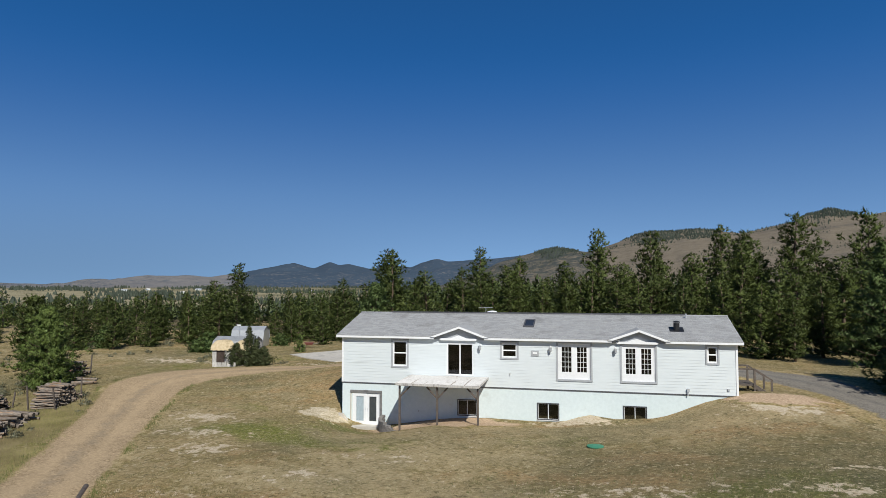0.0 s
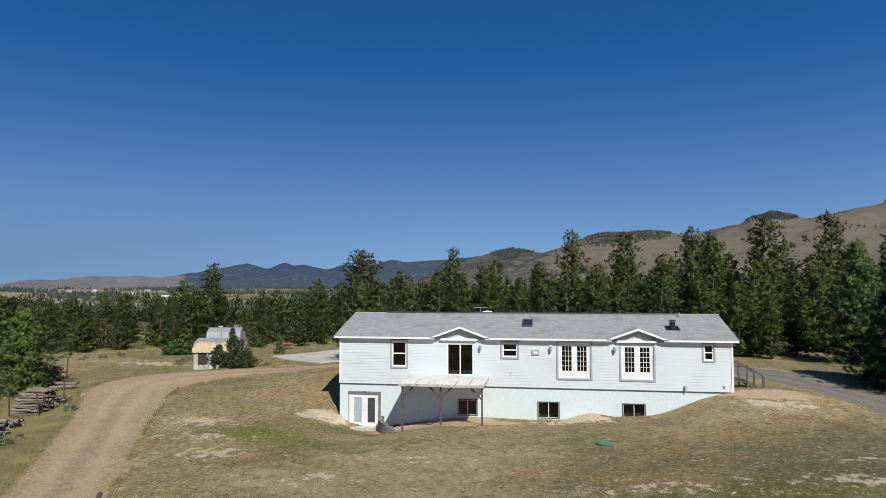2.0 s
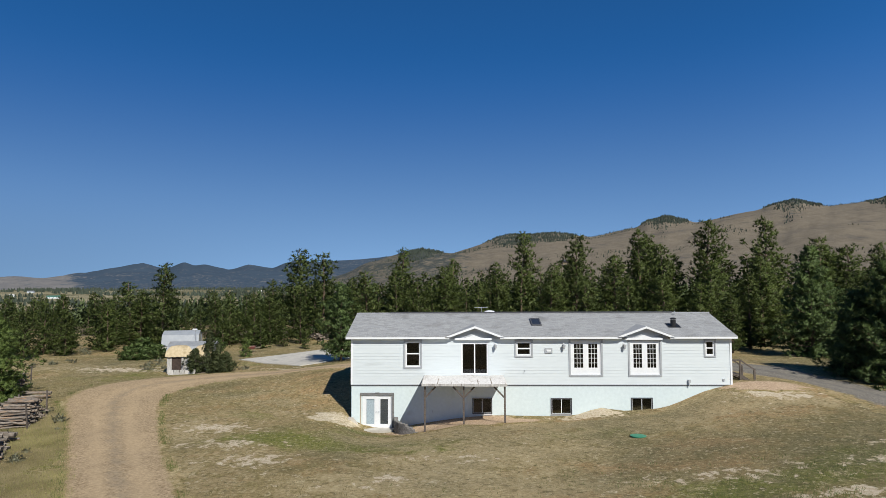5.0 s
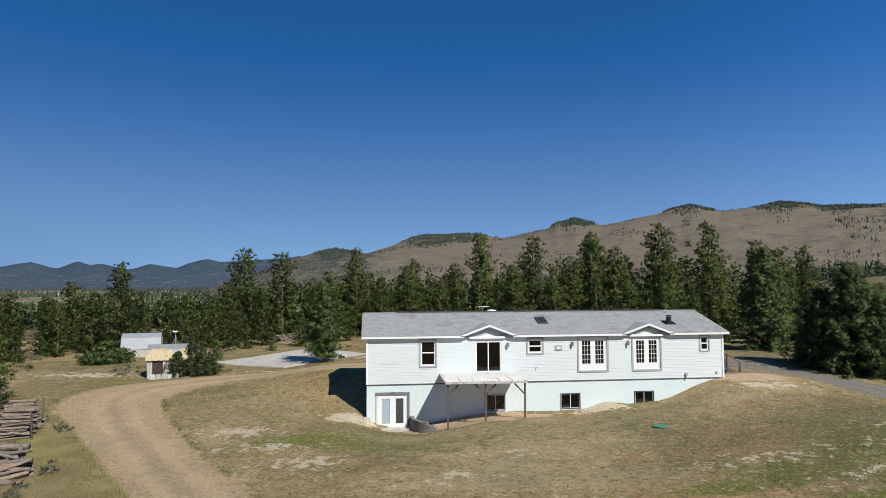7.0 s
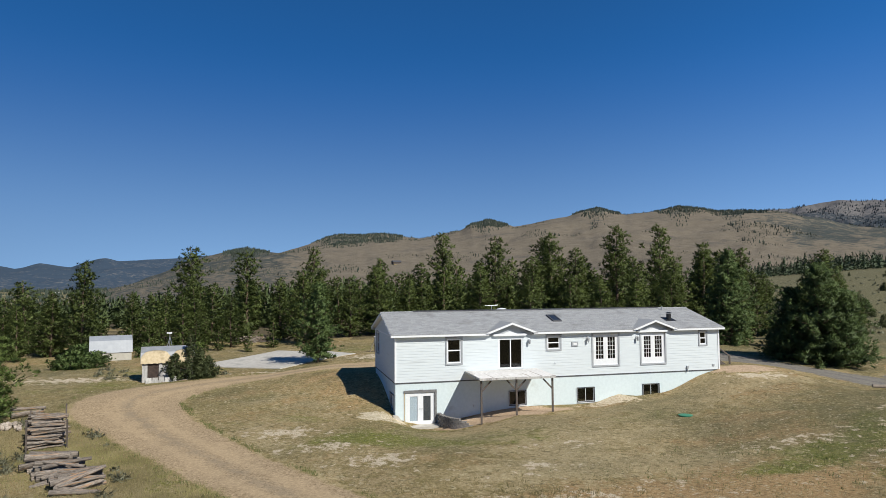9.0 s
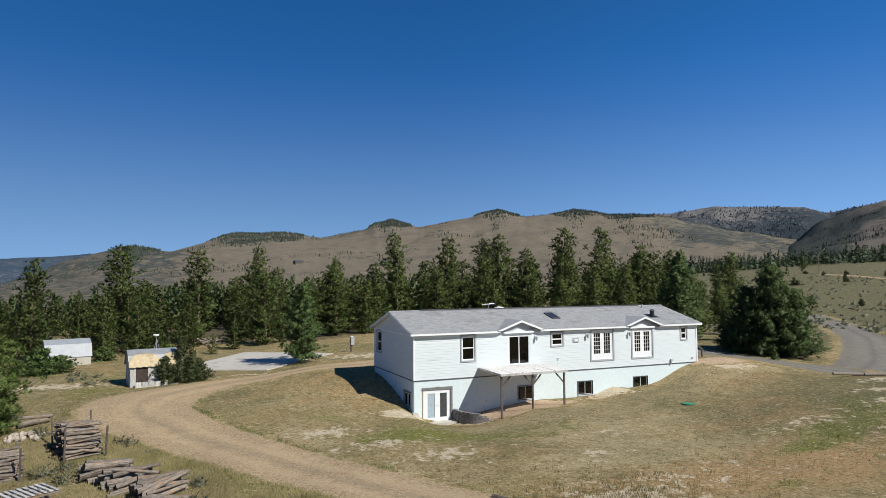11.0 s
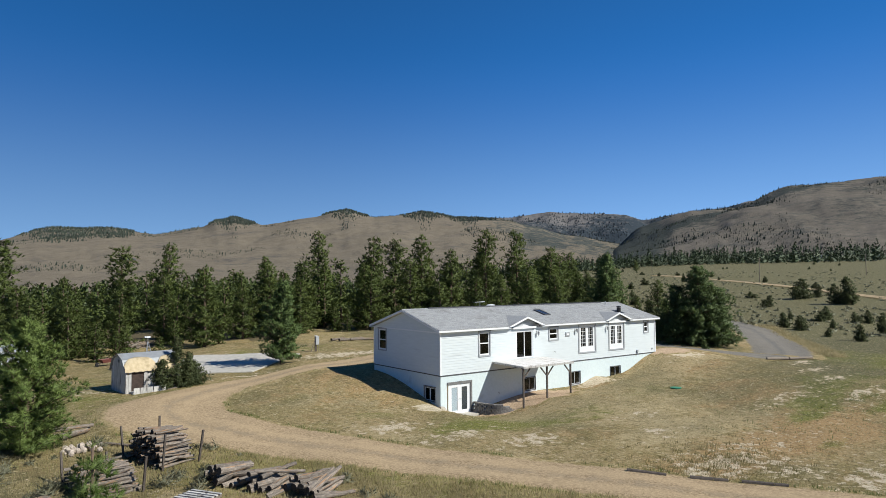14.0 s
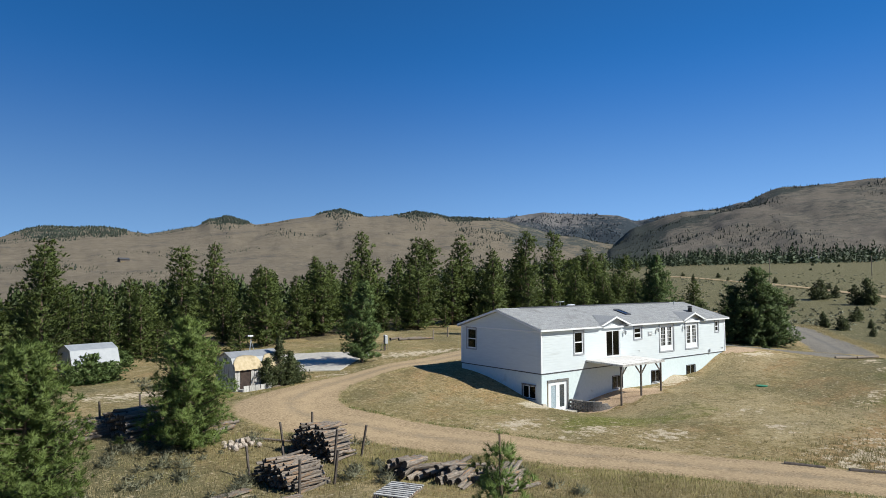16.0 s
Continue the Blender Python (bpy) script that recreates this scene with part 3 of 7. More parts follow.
def hill_material(name, low, high, wood, amount, trees=(0.055, 0.064, 0.062)):
    """Hillside: dry grass and scree in two colours, darker scrub in clumps, woods where they grow, rough relief."""
    m = material(name, low, high, 0.035, 1.0, 0.4, 0.05, wood, 0.011, amount, distance=10)
    t = m.node_tree
    for n in t.nodes:
        if n.type == "TEX_NOISE":
            n.inputs["Detail"].default_value = 12
            n.inputs["Roughness"].default_value = 0.78
    b = t.nodes["Principled BSDF"]
    b.inputs["Specular IOR Level"].default_value = 0.05
    src = b.inputs["Base Color"].links[0].from_socket
    at = t.nodes.new("ShaderNodeAttribute")
    at.attribute_name = "wood"
    n = t.nodes.new("ShaderNodeTexNoise")
    n.inputs["Scale"].default_value = 0.045
    n.inputs["Detail"].default_value = 9
    n.inputs["Roughness"].default_value = 0.75
    t.links.new(t.nodes["Mapping"].outputs[0], n.inputs["Vector"])
    add = t.nodes.new("ShaderNodeMath")
    t.links.new(at.outputs["Fac"], add.inputs[0])
    t.links.new(n.outputs["Fac"], add.inputs[1])
    r = t.nodes.new("ShaderNodeMapRange")
    r.inputs["From Min"].default_value, r.inputs["From Max"].default_value = 0.8, 0.95
    t.links.new(add.outputs[0], r.inputs["Value"])
    mx = t.nodes.new("ShaderNodeMixRGB")
    mx.inputs[2].default_value = (*trees, 1)
    t.links.new(r.outputs[0], mx.inputs[0])
    t.links.new(src, mx.inputs[1])
    t.links.new(mx.outputs[0], b.inputs["Base Color"])
    return m


M_tanhill = hill_material("grassy_hillside", (0.142, 0.118, 0.088), (0.238, 0.2, 0.15), (0.118, 0.105, 0.09), 0.53, (0.066, 0.074, 0.068))
M_brownhill = hill_material("scrubby_hillside", (0.118, 0.103, 0.085), (0.208, 0.18, 0.147), (0.09, 0.088, 0.078), 0.51, (0.062, 0.068, 0.06))
# bluish distance haze is mixed into the colours of these two ranges
M_darkhill = hill_material("hazed_wooded_hill", (0.115, 0.112, 0.115), (0.21, 0.193, 0.182), (0.085, 0.091, 0.1), 0.52, (0.044, 0.055, 0.066))
M_farhill = hill_material("hazed_far_wooded_hill", (0.15, 0.145, 0.145), (0.23, 0.215, 0.205), (0.1, 0.115, 0.13), 0.52, (0.055, 0.08, 0.112))
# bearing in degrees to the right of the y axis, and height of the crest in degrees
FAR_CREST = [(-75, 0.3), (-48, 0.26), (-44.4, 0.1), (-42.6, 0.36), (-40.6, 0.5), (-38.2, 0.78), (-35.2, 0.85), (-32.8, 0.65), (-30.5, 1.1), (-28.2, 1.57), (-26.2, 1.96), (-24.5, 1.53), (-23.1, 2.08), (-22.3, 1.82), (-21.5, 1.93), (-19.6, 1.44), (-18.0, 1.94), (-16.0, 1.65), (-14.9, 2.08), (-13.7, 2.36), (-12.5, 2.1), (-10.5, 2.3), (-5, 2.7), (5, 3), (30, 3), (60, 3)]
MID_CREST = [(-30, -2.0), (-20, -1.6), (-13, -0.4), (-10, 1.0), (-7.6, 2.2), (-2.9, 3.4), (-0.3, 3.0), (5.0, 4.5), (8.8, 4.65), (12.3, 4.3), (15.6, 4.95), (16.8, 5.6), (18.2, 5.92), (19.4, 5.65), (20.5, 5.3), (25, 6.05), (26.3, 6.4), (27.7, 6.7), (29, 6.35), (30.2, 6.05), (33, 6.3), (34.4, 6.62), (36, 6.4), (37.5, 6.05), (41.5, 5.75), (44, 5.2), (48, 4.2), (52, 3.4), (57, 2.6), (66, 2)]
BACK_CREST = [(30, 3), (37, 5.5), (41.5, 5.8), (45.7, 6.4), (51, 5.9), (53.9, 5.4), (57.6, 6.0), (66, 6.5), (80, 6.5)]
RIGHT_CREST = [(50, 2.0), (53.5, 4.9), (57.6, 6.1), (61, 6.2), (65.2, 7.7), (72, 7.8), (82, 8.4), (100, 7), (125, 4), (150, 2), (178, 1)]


def hills(label, table, near, crest, mat, seed, rough, knolls=(), wooded=None):
    """A range of hills as a sheet that climbs in spurs and gullies from its foot to the crest line."""
    s = Shape()
    wood = []
    lo, hi = table[0][0], table[-1][0]
    cols, rows = int((hi - lo) / 0.2), 56
    mean = [sum(between(table, min(hi, max(lo, lo + (hi - lo) * c / cols + 1.3 * k))) for k in range(-4, 5)) / 9 for c in range(cols + 1)]
    for r in range(rows + 5):
        u = r / rows
        for c in range(cols + 1):
            b = lo + (hi - lo) * c / cols
            jag = noise.fractal(Vector((b * 0.9, seed, 0)), 1.0, 2.2, 5)
            skyline = ramp(0.5, 0.93, u)
            high = between(table, b) * skyline + min(mean[c], between(table, b) + 0.5) * (1 - skyline)
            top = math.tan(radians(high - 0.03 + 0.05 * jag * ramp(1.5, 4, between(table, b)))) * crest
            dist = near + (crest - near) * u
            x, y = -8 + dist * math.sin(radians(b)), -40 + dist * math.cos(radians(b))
            n1 = noise.fractal(Vector((x, y, seed)) * 0.0028, 1.0, 2.1, 6)
            n2 = abs(noise.noise(Vector((x * 0.0045, y * 0.0045, seed + 7))))
            n3 = abs(noise.fractal(Vector((b * 0.22 + 1.3 * n1, u * 1.6, seed + 3)), 1.0, 2.1, 4))
            foot = min(6.0, ground(x, y))
            climb = 0.55 * ramp(0, 1, u) + 0.45 * u ** 1.15 if u <= 1 else 1 - (u - 1) * 1.5
            z = foot + (top - foot) * climb + rough * (n1 * 0.5 + 0.6 * (n2 - 0.25) + 0.3 * (n3 - 0.3) * min(1, 2.5 * (1 - u) if u < 1 else 0)) * min(1, 4 * u) * (0.12 if u > 0.97 else 1.0)
            if u < 0.02:
                z = min(z, ground(x, y) - 6)
            s.v.append((x, y, z))
            near_knoll = max((bell((b - m) / wide) for m, wide in knolls), default=0.0)
            wood.append(0.34 * near_knoll * ramp(0.94 - 0.42 * near_knoll, 0.97 - 0.1 * near_knoll, u) + (wooded(b, u) if wooded else 0.0) + 0.12 * ramp(0.3, 0.06, n3) * ramp(0.2, 0.6, u))
    w = cols + 1
    for r in range(rows + 4):
        for c in range(cols):
            s.f.append((r * w + c, r * w + c + 1, (r + 1) * w + c + 1, (r + 1) * w + c))
    ob = part("backdrop", s, mat, smooth=True)
    layer_of(ob, "wood", wood)
    tagged(ob, label, "hills", kind="structure")
    return s.v, w, rows


def hill_woods(label, grid, count, crest, cut, size, seed, knolls=(), mat=None):
    """Dark pines in clumps over a hillside, more of them along its crest."""
    pts, w, rows = grid
    rnd = random.Random(seed)
    s = Shape()
    made = guard = 0
    while made < count and guard < count * 60:
        guard += 1
        r = rnd.uniform(0.06, 1.0) ** (0.55 if rnd.random() < crest else 1.0) * rows
        c = rnd.uniform(0, w - 2)
        i, j = min(int(r), rows - 1), int(c)
        u, v = r - i, c - j
        a, b = Vector(pts[i * w + j]), Vector(pts[i * w + j + 1])
        d, e = Vector(pts[(i + 1) * w + j]), Vector(pts[(i + 1) * w + j + 1])
        p = a.lerp(b, v).lerp(d.lerp(e, v), u)
        n = noise.fractal(Vector((p.x, p.y, seed)) * 0.0035, 1.0, 2.0, 4)
        if knolls and rnd.random() < 0.93:
            b = math.degrees(math.atan2(p.x + 8, p.y + 40))
            near = max(bell((b - m) / wide) for m, wide in knolls)
            if near < 0.2 or rnd.random() > ramp(0.92 - 0.42 * near, 0.98 - 0.08 * near, r / rows + 0.1 * n):
                continue
        elif n < cut - 0.35 * max(0, r / rows - 0.75) * 4 * crest:
            continue
        h = size * rnd.uniform(0.45, 1.6)
        for _ in range(3):
            ang = rnd.uniform(0, 3.14)
            x, y = math.cos(ang) * h * 0.27, math.sin(ang) * h * 0.27
            k = len(s.v)
            s.v += [(p.x - x, p.y - y, p.z - 1), (p.x + x, p.y + y, p.z - 1), (p.x + rnd.uniform(-1, 1), p.y, p.z + h)]
            s.f.append((k, k + 1, k + 2))
        made += 1
    tagged(part("hill_pines", s, mat or M_hillpine), label, "forest", kind="stuff")


M_hillpine = foliage("hillside_pines", (0.055, 0.07, 0.055), (0.09, 0.108, 0.08), 0.01, 0.3, 0.1)
M_scrub = foliage("hillside_scrub", (0.07, 0.074, 0.055), (0.135, 0.13, 0.095), 0.01, 0.3, 0.1)
# blue-grey needles: distance haze put into the canyon pines' colour
M_canyonpine = foliage("hazed_canyon_pines", (0.055, 0.068, 0.075), (0.085, 0.1, 0.105), 0.01, 0.3, 0.1)
KNOLLS = ((5.6, 2.4), (8.8, 1.4), (18.1, 1.5), (27.6, 1.6), (34.5, 1.6), (-2.9, 1.5), (38.5, 2.0))
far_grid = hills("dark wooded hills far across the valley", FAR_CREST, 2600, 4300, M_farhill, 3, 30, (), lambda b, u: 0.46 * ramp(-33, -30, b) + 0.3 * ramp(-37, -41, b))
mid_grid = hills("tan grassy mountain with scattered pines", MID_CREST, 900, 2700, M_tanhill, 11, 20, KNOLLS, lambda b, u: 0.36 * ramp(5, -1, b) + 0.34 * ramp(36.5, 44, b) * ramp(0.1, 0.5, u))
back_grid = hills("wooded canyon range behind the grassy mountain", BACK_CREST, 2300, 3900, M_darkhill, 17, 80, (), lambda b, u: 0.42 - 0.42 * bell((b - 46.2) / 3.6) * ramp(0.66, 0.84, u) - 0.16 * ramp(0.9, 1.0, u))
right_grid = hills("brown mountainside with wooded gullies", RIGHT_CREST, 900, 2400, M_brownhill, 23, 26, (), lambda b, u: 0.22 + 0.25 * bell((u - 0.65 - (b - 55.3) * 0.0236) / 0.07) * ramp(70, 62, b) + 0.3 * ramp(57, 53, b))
hill_woods("scattered dark pines on the grassy mountain", mid_grid, 9000, 0.6, 0.34, 5.6, 71, KNOLLS)
hill_woods("scattered scrub and pines on the grassy slopes", mid_grid, 9000, 0.2, 0.2, 2.8, 75, (), M_scrub)
hill_woods("low scrub over the brown mountainside", right_grid, 14000, 0.15, 0.02, 2.6, 76, (), M_scrub)
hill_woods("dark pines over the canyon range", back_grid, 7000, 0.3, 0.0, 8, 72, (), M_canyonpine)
hill_woods("dark pines on the brown mountainside", right_grid, 4000, 0.8, 0.3, 5.5, 73)


def valley_woods(label, count, seed):
    """Pines in loose belts across the valley floor, with open fields left between them."""
    rnd = random.Random(seed)
    s = Shape()
    made = 0
    while made < count:
        b, dist = radians(rnd.uniform(-62, -12)), 420 + 2150 * rnd.random() ** 0.8
        x, y = -8 + dist * math.sin(b), -40 + dist * math.cos(b)
        if noise.fractal(Vector((x * 0.003, y * 0.006, seed)), 1.0, 2.0, 4) < rnd.uniform(0.1, 0.34):
            continue
        z, h = ground(x, y), rnd.uniform(5, 12)
        for _ in range(4):
            ang, wide = rnd.uniform(0, 3.14), h * rnd.uniform(0.26, 0.4)
            dx, dy = math.cos(ang) * wide, math.sin(ang) * wide
            k = len(s.v)
            s.v += [(x - dx, y - dy, z + 0.1 * h), (x + dx, y + dy, z - 0.2), (x + dx * 0.6, y + dy * 0.6, z + 0.55 * h), (x + rnd.uniform(-0.6, 0.6), y, z + h), (x - dx * 0.7, y - dy * 0.7, z + 0.5 * h)]
            s.f.append((k, k + 1, k + 2, k + 3, k + 4))
        made += 1
    tagged(part("valley_pines", s, M_hillpine), label, "forest", kind="stuff")


valley_woods("dark pines in belts across the dry valley floor", 3600, 91)


# ---- house ----
LENGTH, DEPTH, BAND, SOFFIT, RIDGE_Y, RIDGE_Z = 23.4, 8.5, 2.35, 5.15, 4.2, 6.6
EAVE_Y, EAVE_Z = -0.3, 5.35
FRONT_HIGH = [(3.36, 4.30, 3.46, 5.02), (6.83, 8.50, 2.98, 4.95), (10.24, 11.16, 4.15, 5.00), (13.58, 15.45, 2.98, 5.08), (17.22, 19.05, 2.98, 5.06), (21.83, 22.39, 4.14, 5.06)]
FRONT_LOW = [(0.70, 2.52, -0.26, 1.72), (7.52, 8.70, 0.60, 1.54), (12.36, 13.60, 0.58, 1.53), (17.27, 18.53, 0.63, 1.56)]
WEST_HIGH = [(6.78, 7.84, 3.54, 5.05)]
WEST_LOW = [(0.56, 1.86, 0.55, 1.50)]


def panels(length, z0, z1, holes):
    """Rectangles that fill a wall around its openings: (from, to, bottom, top)."""
    cuts = sorted({0.0, length, *[h[0] for h in holes], *[h[1] for h in holes]})
    out = []
    for a, b in zip(cuts, cuts[1:]):
        gaps = sorted((h[2], h[3]) for h in holes if h[0] <= a + 1e-6 and h[1] >= b - 1e-6)
        low = z0
        for g0, g1 in gaps:
            if g0 > low + 1e-4:
                out.append((a, b, low, g0))
            low = max(low, g1)
        if low < z1 - 1e-4:
            out.append((a, b, low, z1))
    return out


def runs(length, z0, z1, holes):
    """The stretches of one course that no opening interrupts."""
    at, out = 0.0, []
    for a, b, c, d in sorted(holes):
        if d > z0 + 0.02 and c < z1 - 0.02:
            if a > at + 0.02:
                out.append((at, a))
            at = max(at, b)
    if at < length - 0.02:
        out.append((at, length))
    return out


def build_house():
    house = thing("house", "white single-storey manufactured home on a painted block walk-out basement", "house")
    # cores of the walls, with their openings; the front stands on y = 0 and the west end on x = 0
    wall = Shape()
    for a, b, c, d in panels(LENGTH, BAND + 0.06, SOFFIT, FRONT_HIGH):
        wall.box(a, b, 0.03, 0.17, c, d)
    wall.box(0, LENGTH, DEPTH - 0.17, DEPTH, BAND + 0.06, SOFFIT)
    wall.box(LENGTH - 0.17, LENGTH, 0.17, DEPTH - 0.17, BAND + 0.06, SOFFIT)
    for a, b, c, d in panels(DEPTH - 0.34, BAND + 0.06, SOFFIT, [(p - 0.17, q - 0.17, r, t) for p, q, r, t in WEST_HIGH]):
        wall.box(0.03, 0.17, a + 0.17, b + 0.17, c, d)
    upper = part("upper_wall", wall, M_siding, house, "white horizontal lap siding")
    low = Shape()
    for a, b, c, d in panels(LENGTH, -0.9, BAND, FRONT_LOW):
        low.box(a, b, 0.03, 0.22, c, d)
    low.box(0, LENGTH, DEPTH - 0.22, DEPTH, -0.9, BAND)
    low.box(LENGTH - 0.22, LENGTH, 0.22, DEPTH - 0.22, -0.9, BAND)
    for a, b, c, d in panels(DEPTH - 0.44, -0.9, BAND, [(p - 0.22, q - 0.22, r, t) for p, q, r, t in WEST_LOW]):
        low.box(0.03, 0.22, a + 0.22, b + 0.22, c, d)
    base = part("foundation_wall", low, M_block, house, "pale blue-white painted concrete block")
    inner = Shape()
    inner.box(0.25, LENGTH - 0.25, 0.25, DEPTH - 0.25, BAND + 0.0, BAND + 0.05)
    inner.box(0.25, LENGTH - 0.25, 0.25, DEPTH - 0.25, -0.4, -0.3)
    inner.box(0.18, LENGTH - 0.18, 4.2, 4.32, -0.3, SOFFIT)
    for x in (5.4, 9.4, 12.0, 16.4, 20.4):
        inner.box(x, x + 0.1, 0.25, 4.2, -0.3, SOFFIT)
    part("room_partition", inner, M_inside, house, "inner floors and partitions, coloured dark for unlit rooms")
    # lap boards, one by one
    course = (SOFFIT - BAND - 0.02) / 16
    for k in range(16):
        z0 = BAND + 0.02 + k * course
        z1 = z0 + course
        for a, b in runs(LENGTH, z0, z1, FRONT_HIGH):
            s = Shape()
            s.v = [(a, 0.001, z0), (b, 0.001, z0), (b, 0.014, z1 + 0.01), (a, 0.014, z1 + 0.01), (a, 0.03, z0), (b, 0.03, z0), (b, 0.03, z1 + 0.01), (a, 0.03, z1 + 0.01)]
            s.f = [(0, 1, 2, 3), (4, 5, 1, 0), (3, 2, 6, 7), (4, 0, 3, 7), (1, 5, 6, 2)]
            part("siding_board", s, M_siding, upper)
        for a, b in runs(DEPTH, z0, z1, WEST_HIGH):
            s = Shape()
            s.v = [(0.001, b, z0), (0.001, a, z0), (0.014, a, z1 + 0.01), (0.014, b, z1 + 0.01), (0.03, b, z0), (0.03, a, z0), (0.03, a, z1 + 0.01), (0.03, b, z1 + 0.01)]
            s.f = [(0, 1, 2, 3), (4, 5, 1, 0), (3, 2, 6, 7), (4, 0, 3, 7), (1, 5, 6, 2)]
            part("siding_board", s, M_siding, upper)
    # gable ends
    for x0, x1, name in ((-0.022, 0.05, "gable_panel"), (LENGTH - 0.05, LENGTH + 0.022, "gable_panel")):
        s = Shape()
        out = [(-0.01, SOFFIT + 0.06), (RIDGE_Y, RIDGE_Z - 0.16), (DEPTH + 0.01, SOFFIT + 0.06)]
        s.prism([(p, q) for p, q in out], x0, x1)
        s.v = [(y, x, z) for x, y, z in s.v]
        part(name, s, M_siding, house)
    for x in (-0.05, LENGTH - 0.03):
        part("gable_trim", Shape().box(x, x + 0.08, -0.02, DEPTH + 0.02, SOFFIT - 0.02, SOFFIT + 0.06), M_white, house)
    for x, y in ((0, 0), (LENGTH, 0), (0, DEPTH)):
        s = Shape()
        sx, sy = (-1 if x == 0 else 1), (-1 if y == 0 else 1)
        s.box(min(x + sx * 0.03, x - sx * 0.08), max(x + sx * 0.03, x - sx * 0.08), min(y + sy * 0.03, y - sy * 0.0), max(y + sy * 0.03, y), BAND + 0.02, SOFFIT)
        s.box(min(x + sx * 0.03, x), max(x + sx * 0.03, x), min(y, y - sy * 0.08), max(y, y - sy * 0.08), BAND + 0.02, SOFFIT)
        part("corner_trim", s, M_white, house)
    # a dark strip stands in for the shadow line under the lowest course
    s = Shape()
    s.box(-0.016, LENGTH + 0.016, -0.016, 0.03, BAND - 0.045, BAND + 0.018).box(-0.016, 0.03, 0.03, DEPTH, BAND - 0.045, BAND + 0.018)
    part("shade_strip", s, M_shadowgap, house, "dark strip for the shaded gap along the foot of the siding")
    # painted blocks of the basement: faces stand proud of their joints
    s = Shape()
    for k in range(16):
        z0, z1 = -0.85 + 0.2 * k, -0.85 + 0.2 * k + 0.19
        if z1 > BAND - 0.05:
            z1 = BAND - 0.05
        if z1 - z0 < 0.05:
            continue
        for a, b in runs(LENGTH, z0, z1, FRONT_LOW):
            x = a
            first = 0.2 if k % 2 else 0.4
            cut = math.floor(a / 0.4) * 0.4 + first
            while x < b - 0.01:
                while cut <= x + 0.03:
                    cut += 0.4
                e = min(cut - 0.01, b)
                s.box(x, e, 0.027, 0.031, z0, z1)
                x = cut
        for a, b in runs(DEPTH, z0, z1, WEST_LOW):
            x = a
            cut = math.floor(a / 0.4) * 0.4 + (0.2 if k % 2 else 0.4)
            while x < b - 0.01:
                while cut <= x + 0.03:
                    cut += 0.4
                e = min(cut - 0.01, b)
                s.box(0.027, 0.031, x, e, z0, z1)
                x = cut
    tagged(part("block_face", s, M_block, base), kind="stuff")
    build_roof(house)
    build_openings(house)
    build_fixtures(house)
    return house


def roof_z(y):
    """Top of the roof's boards over a place."""
    k = (RIDGE_Z - EAVE_Z) / (RIDGE_Y - EAVE_Y)
    return RIDGE_Z - k * abs(y - RIDGE_Y)


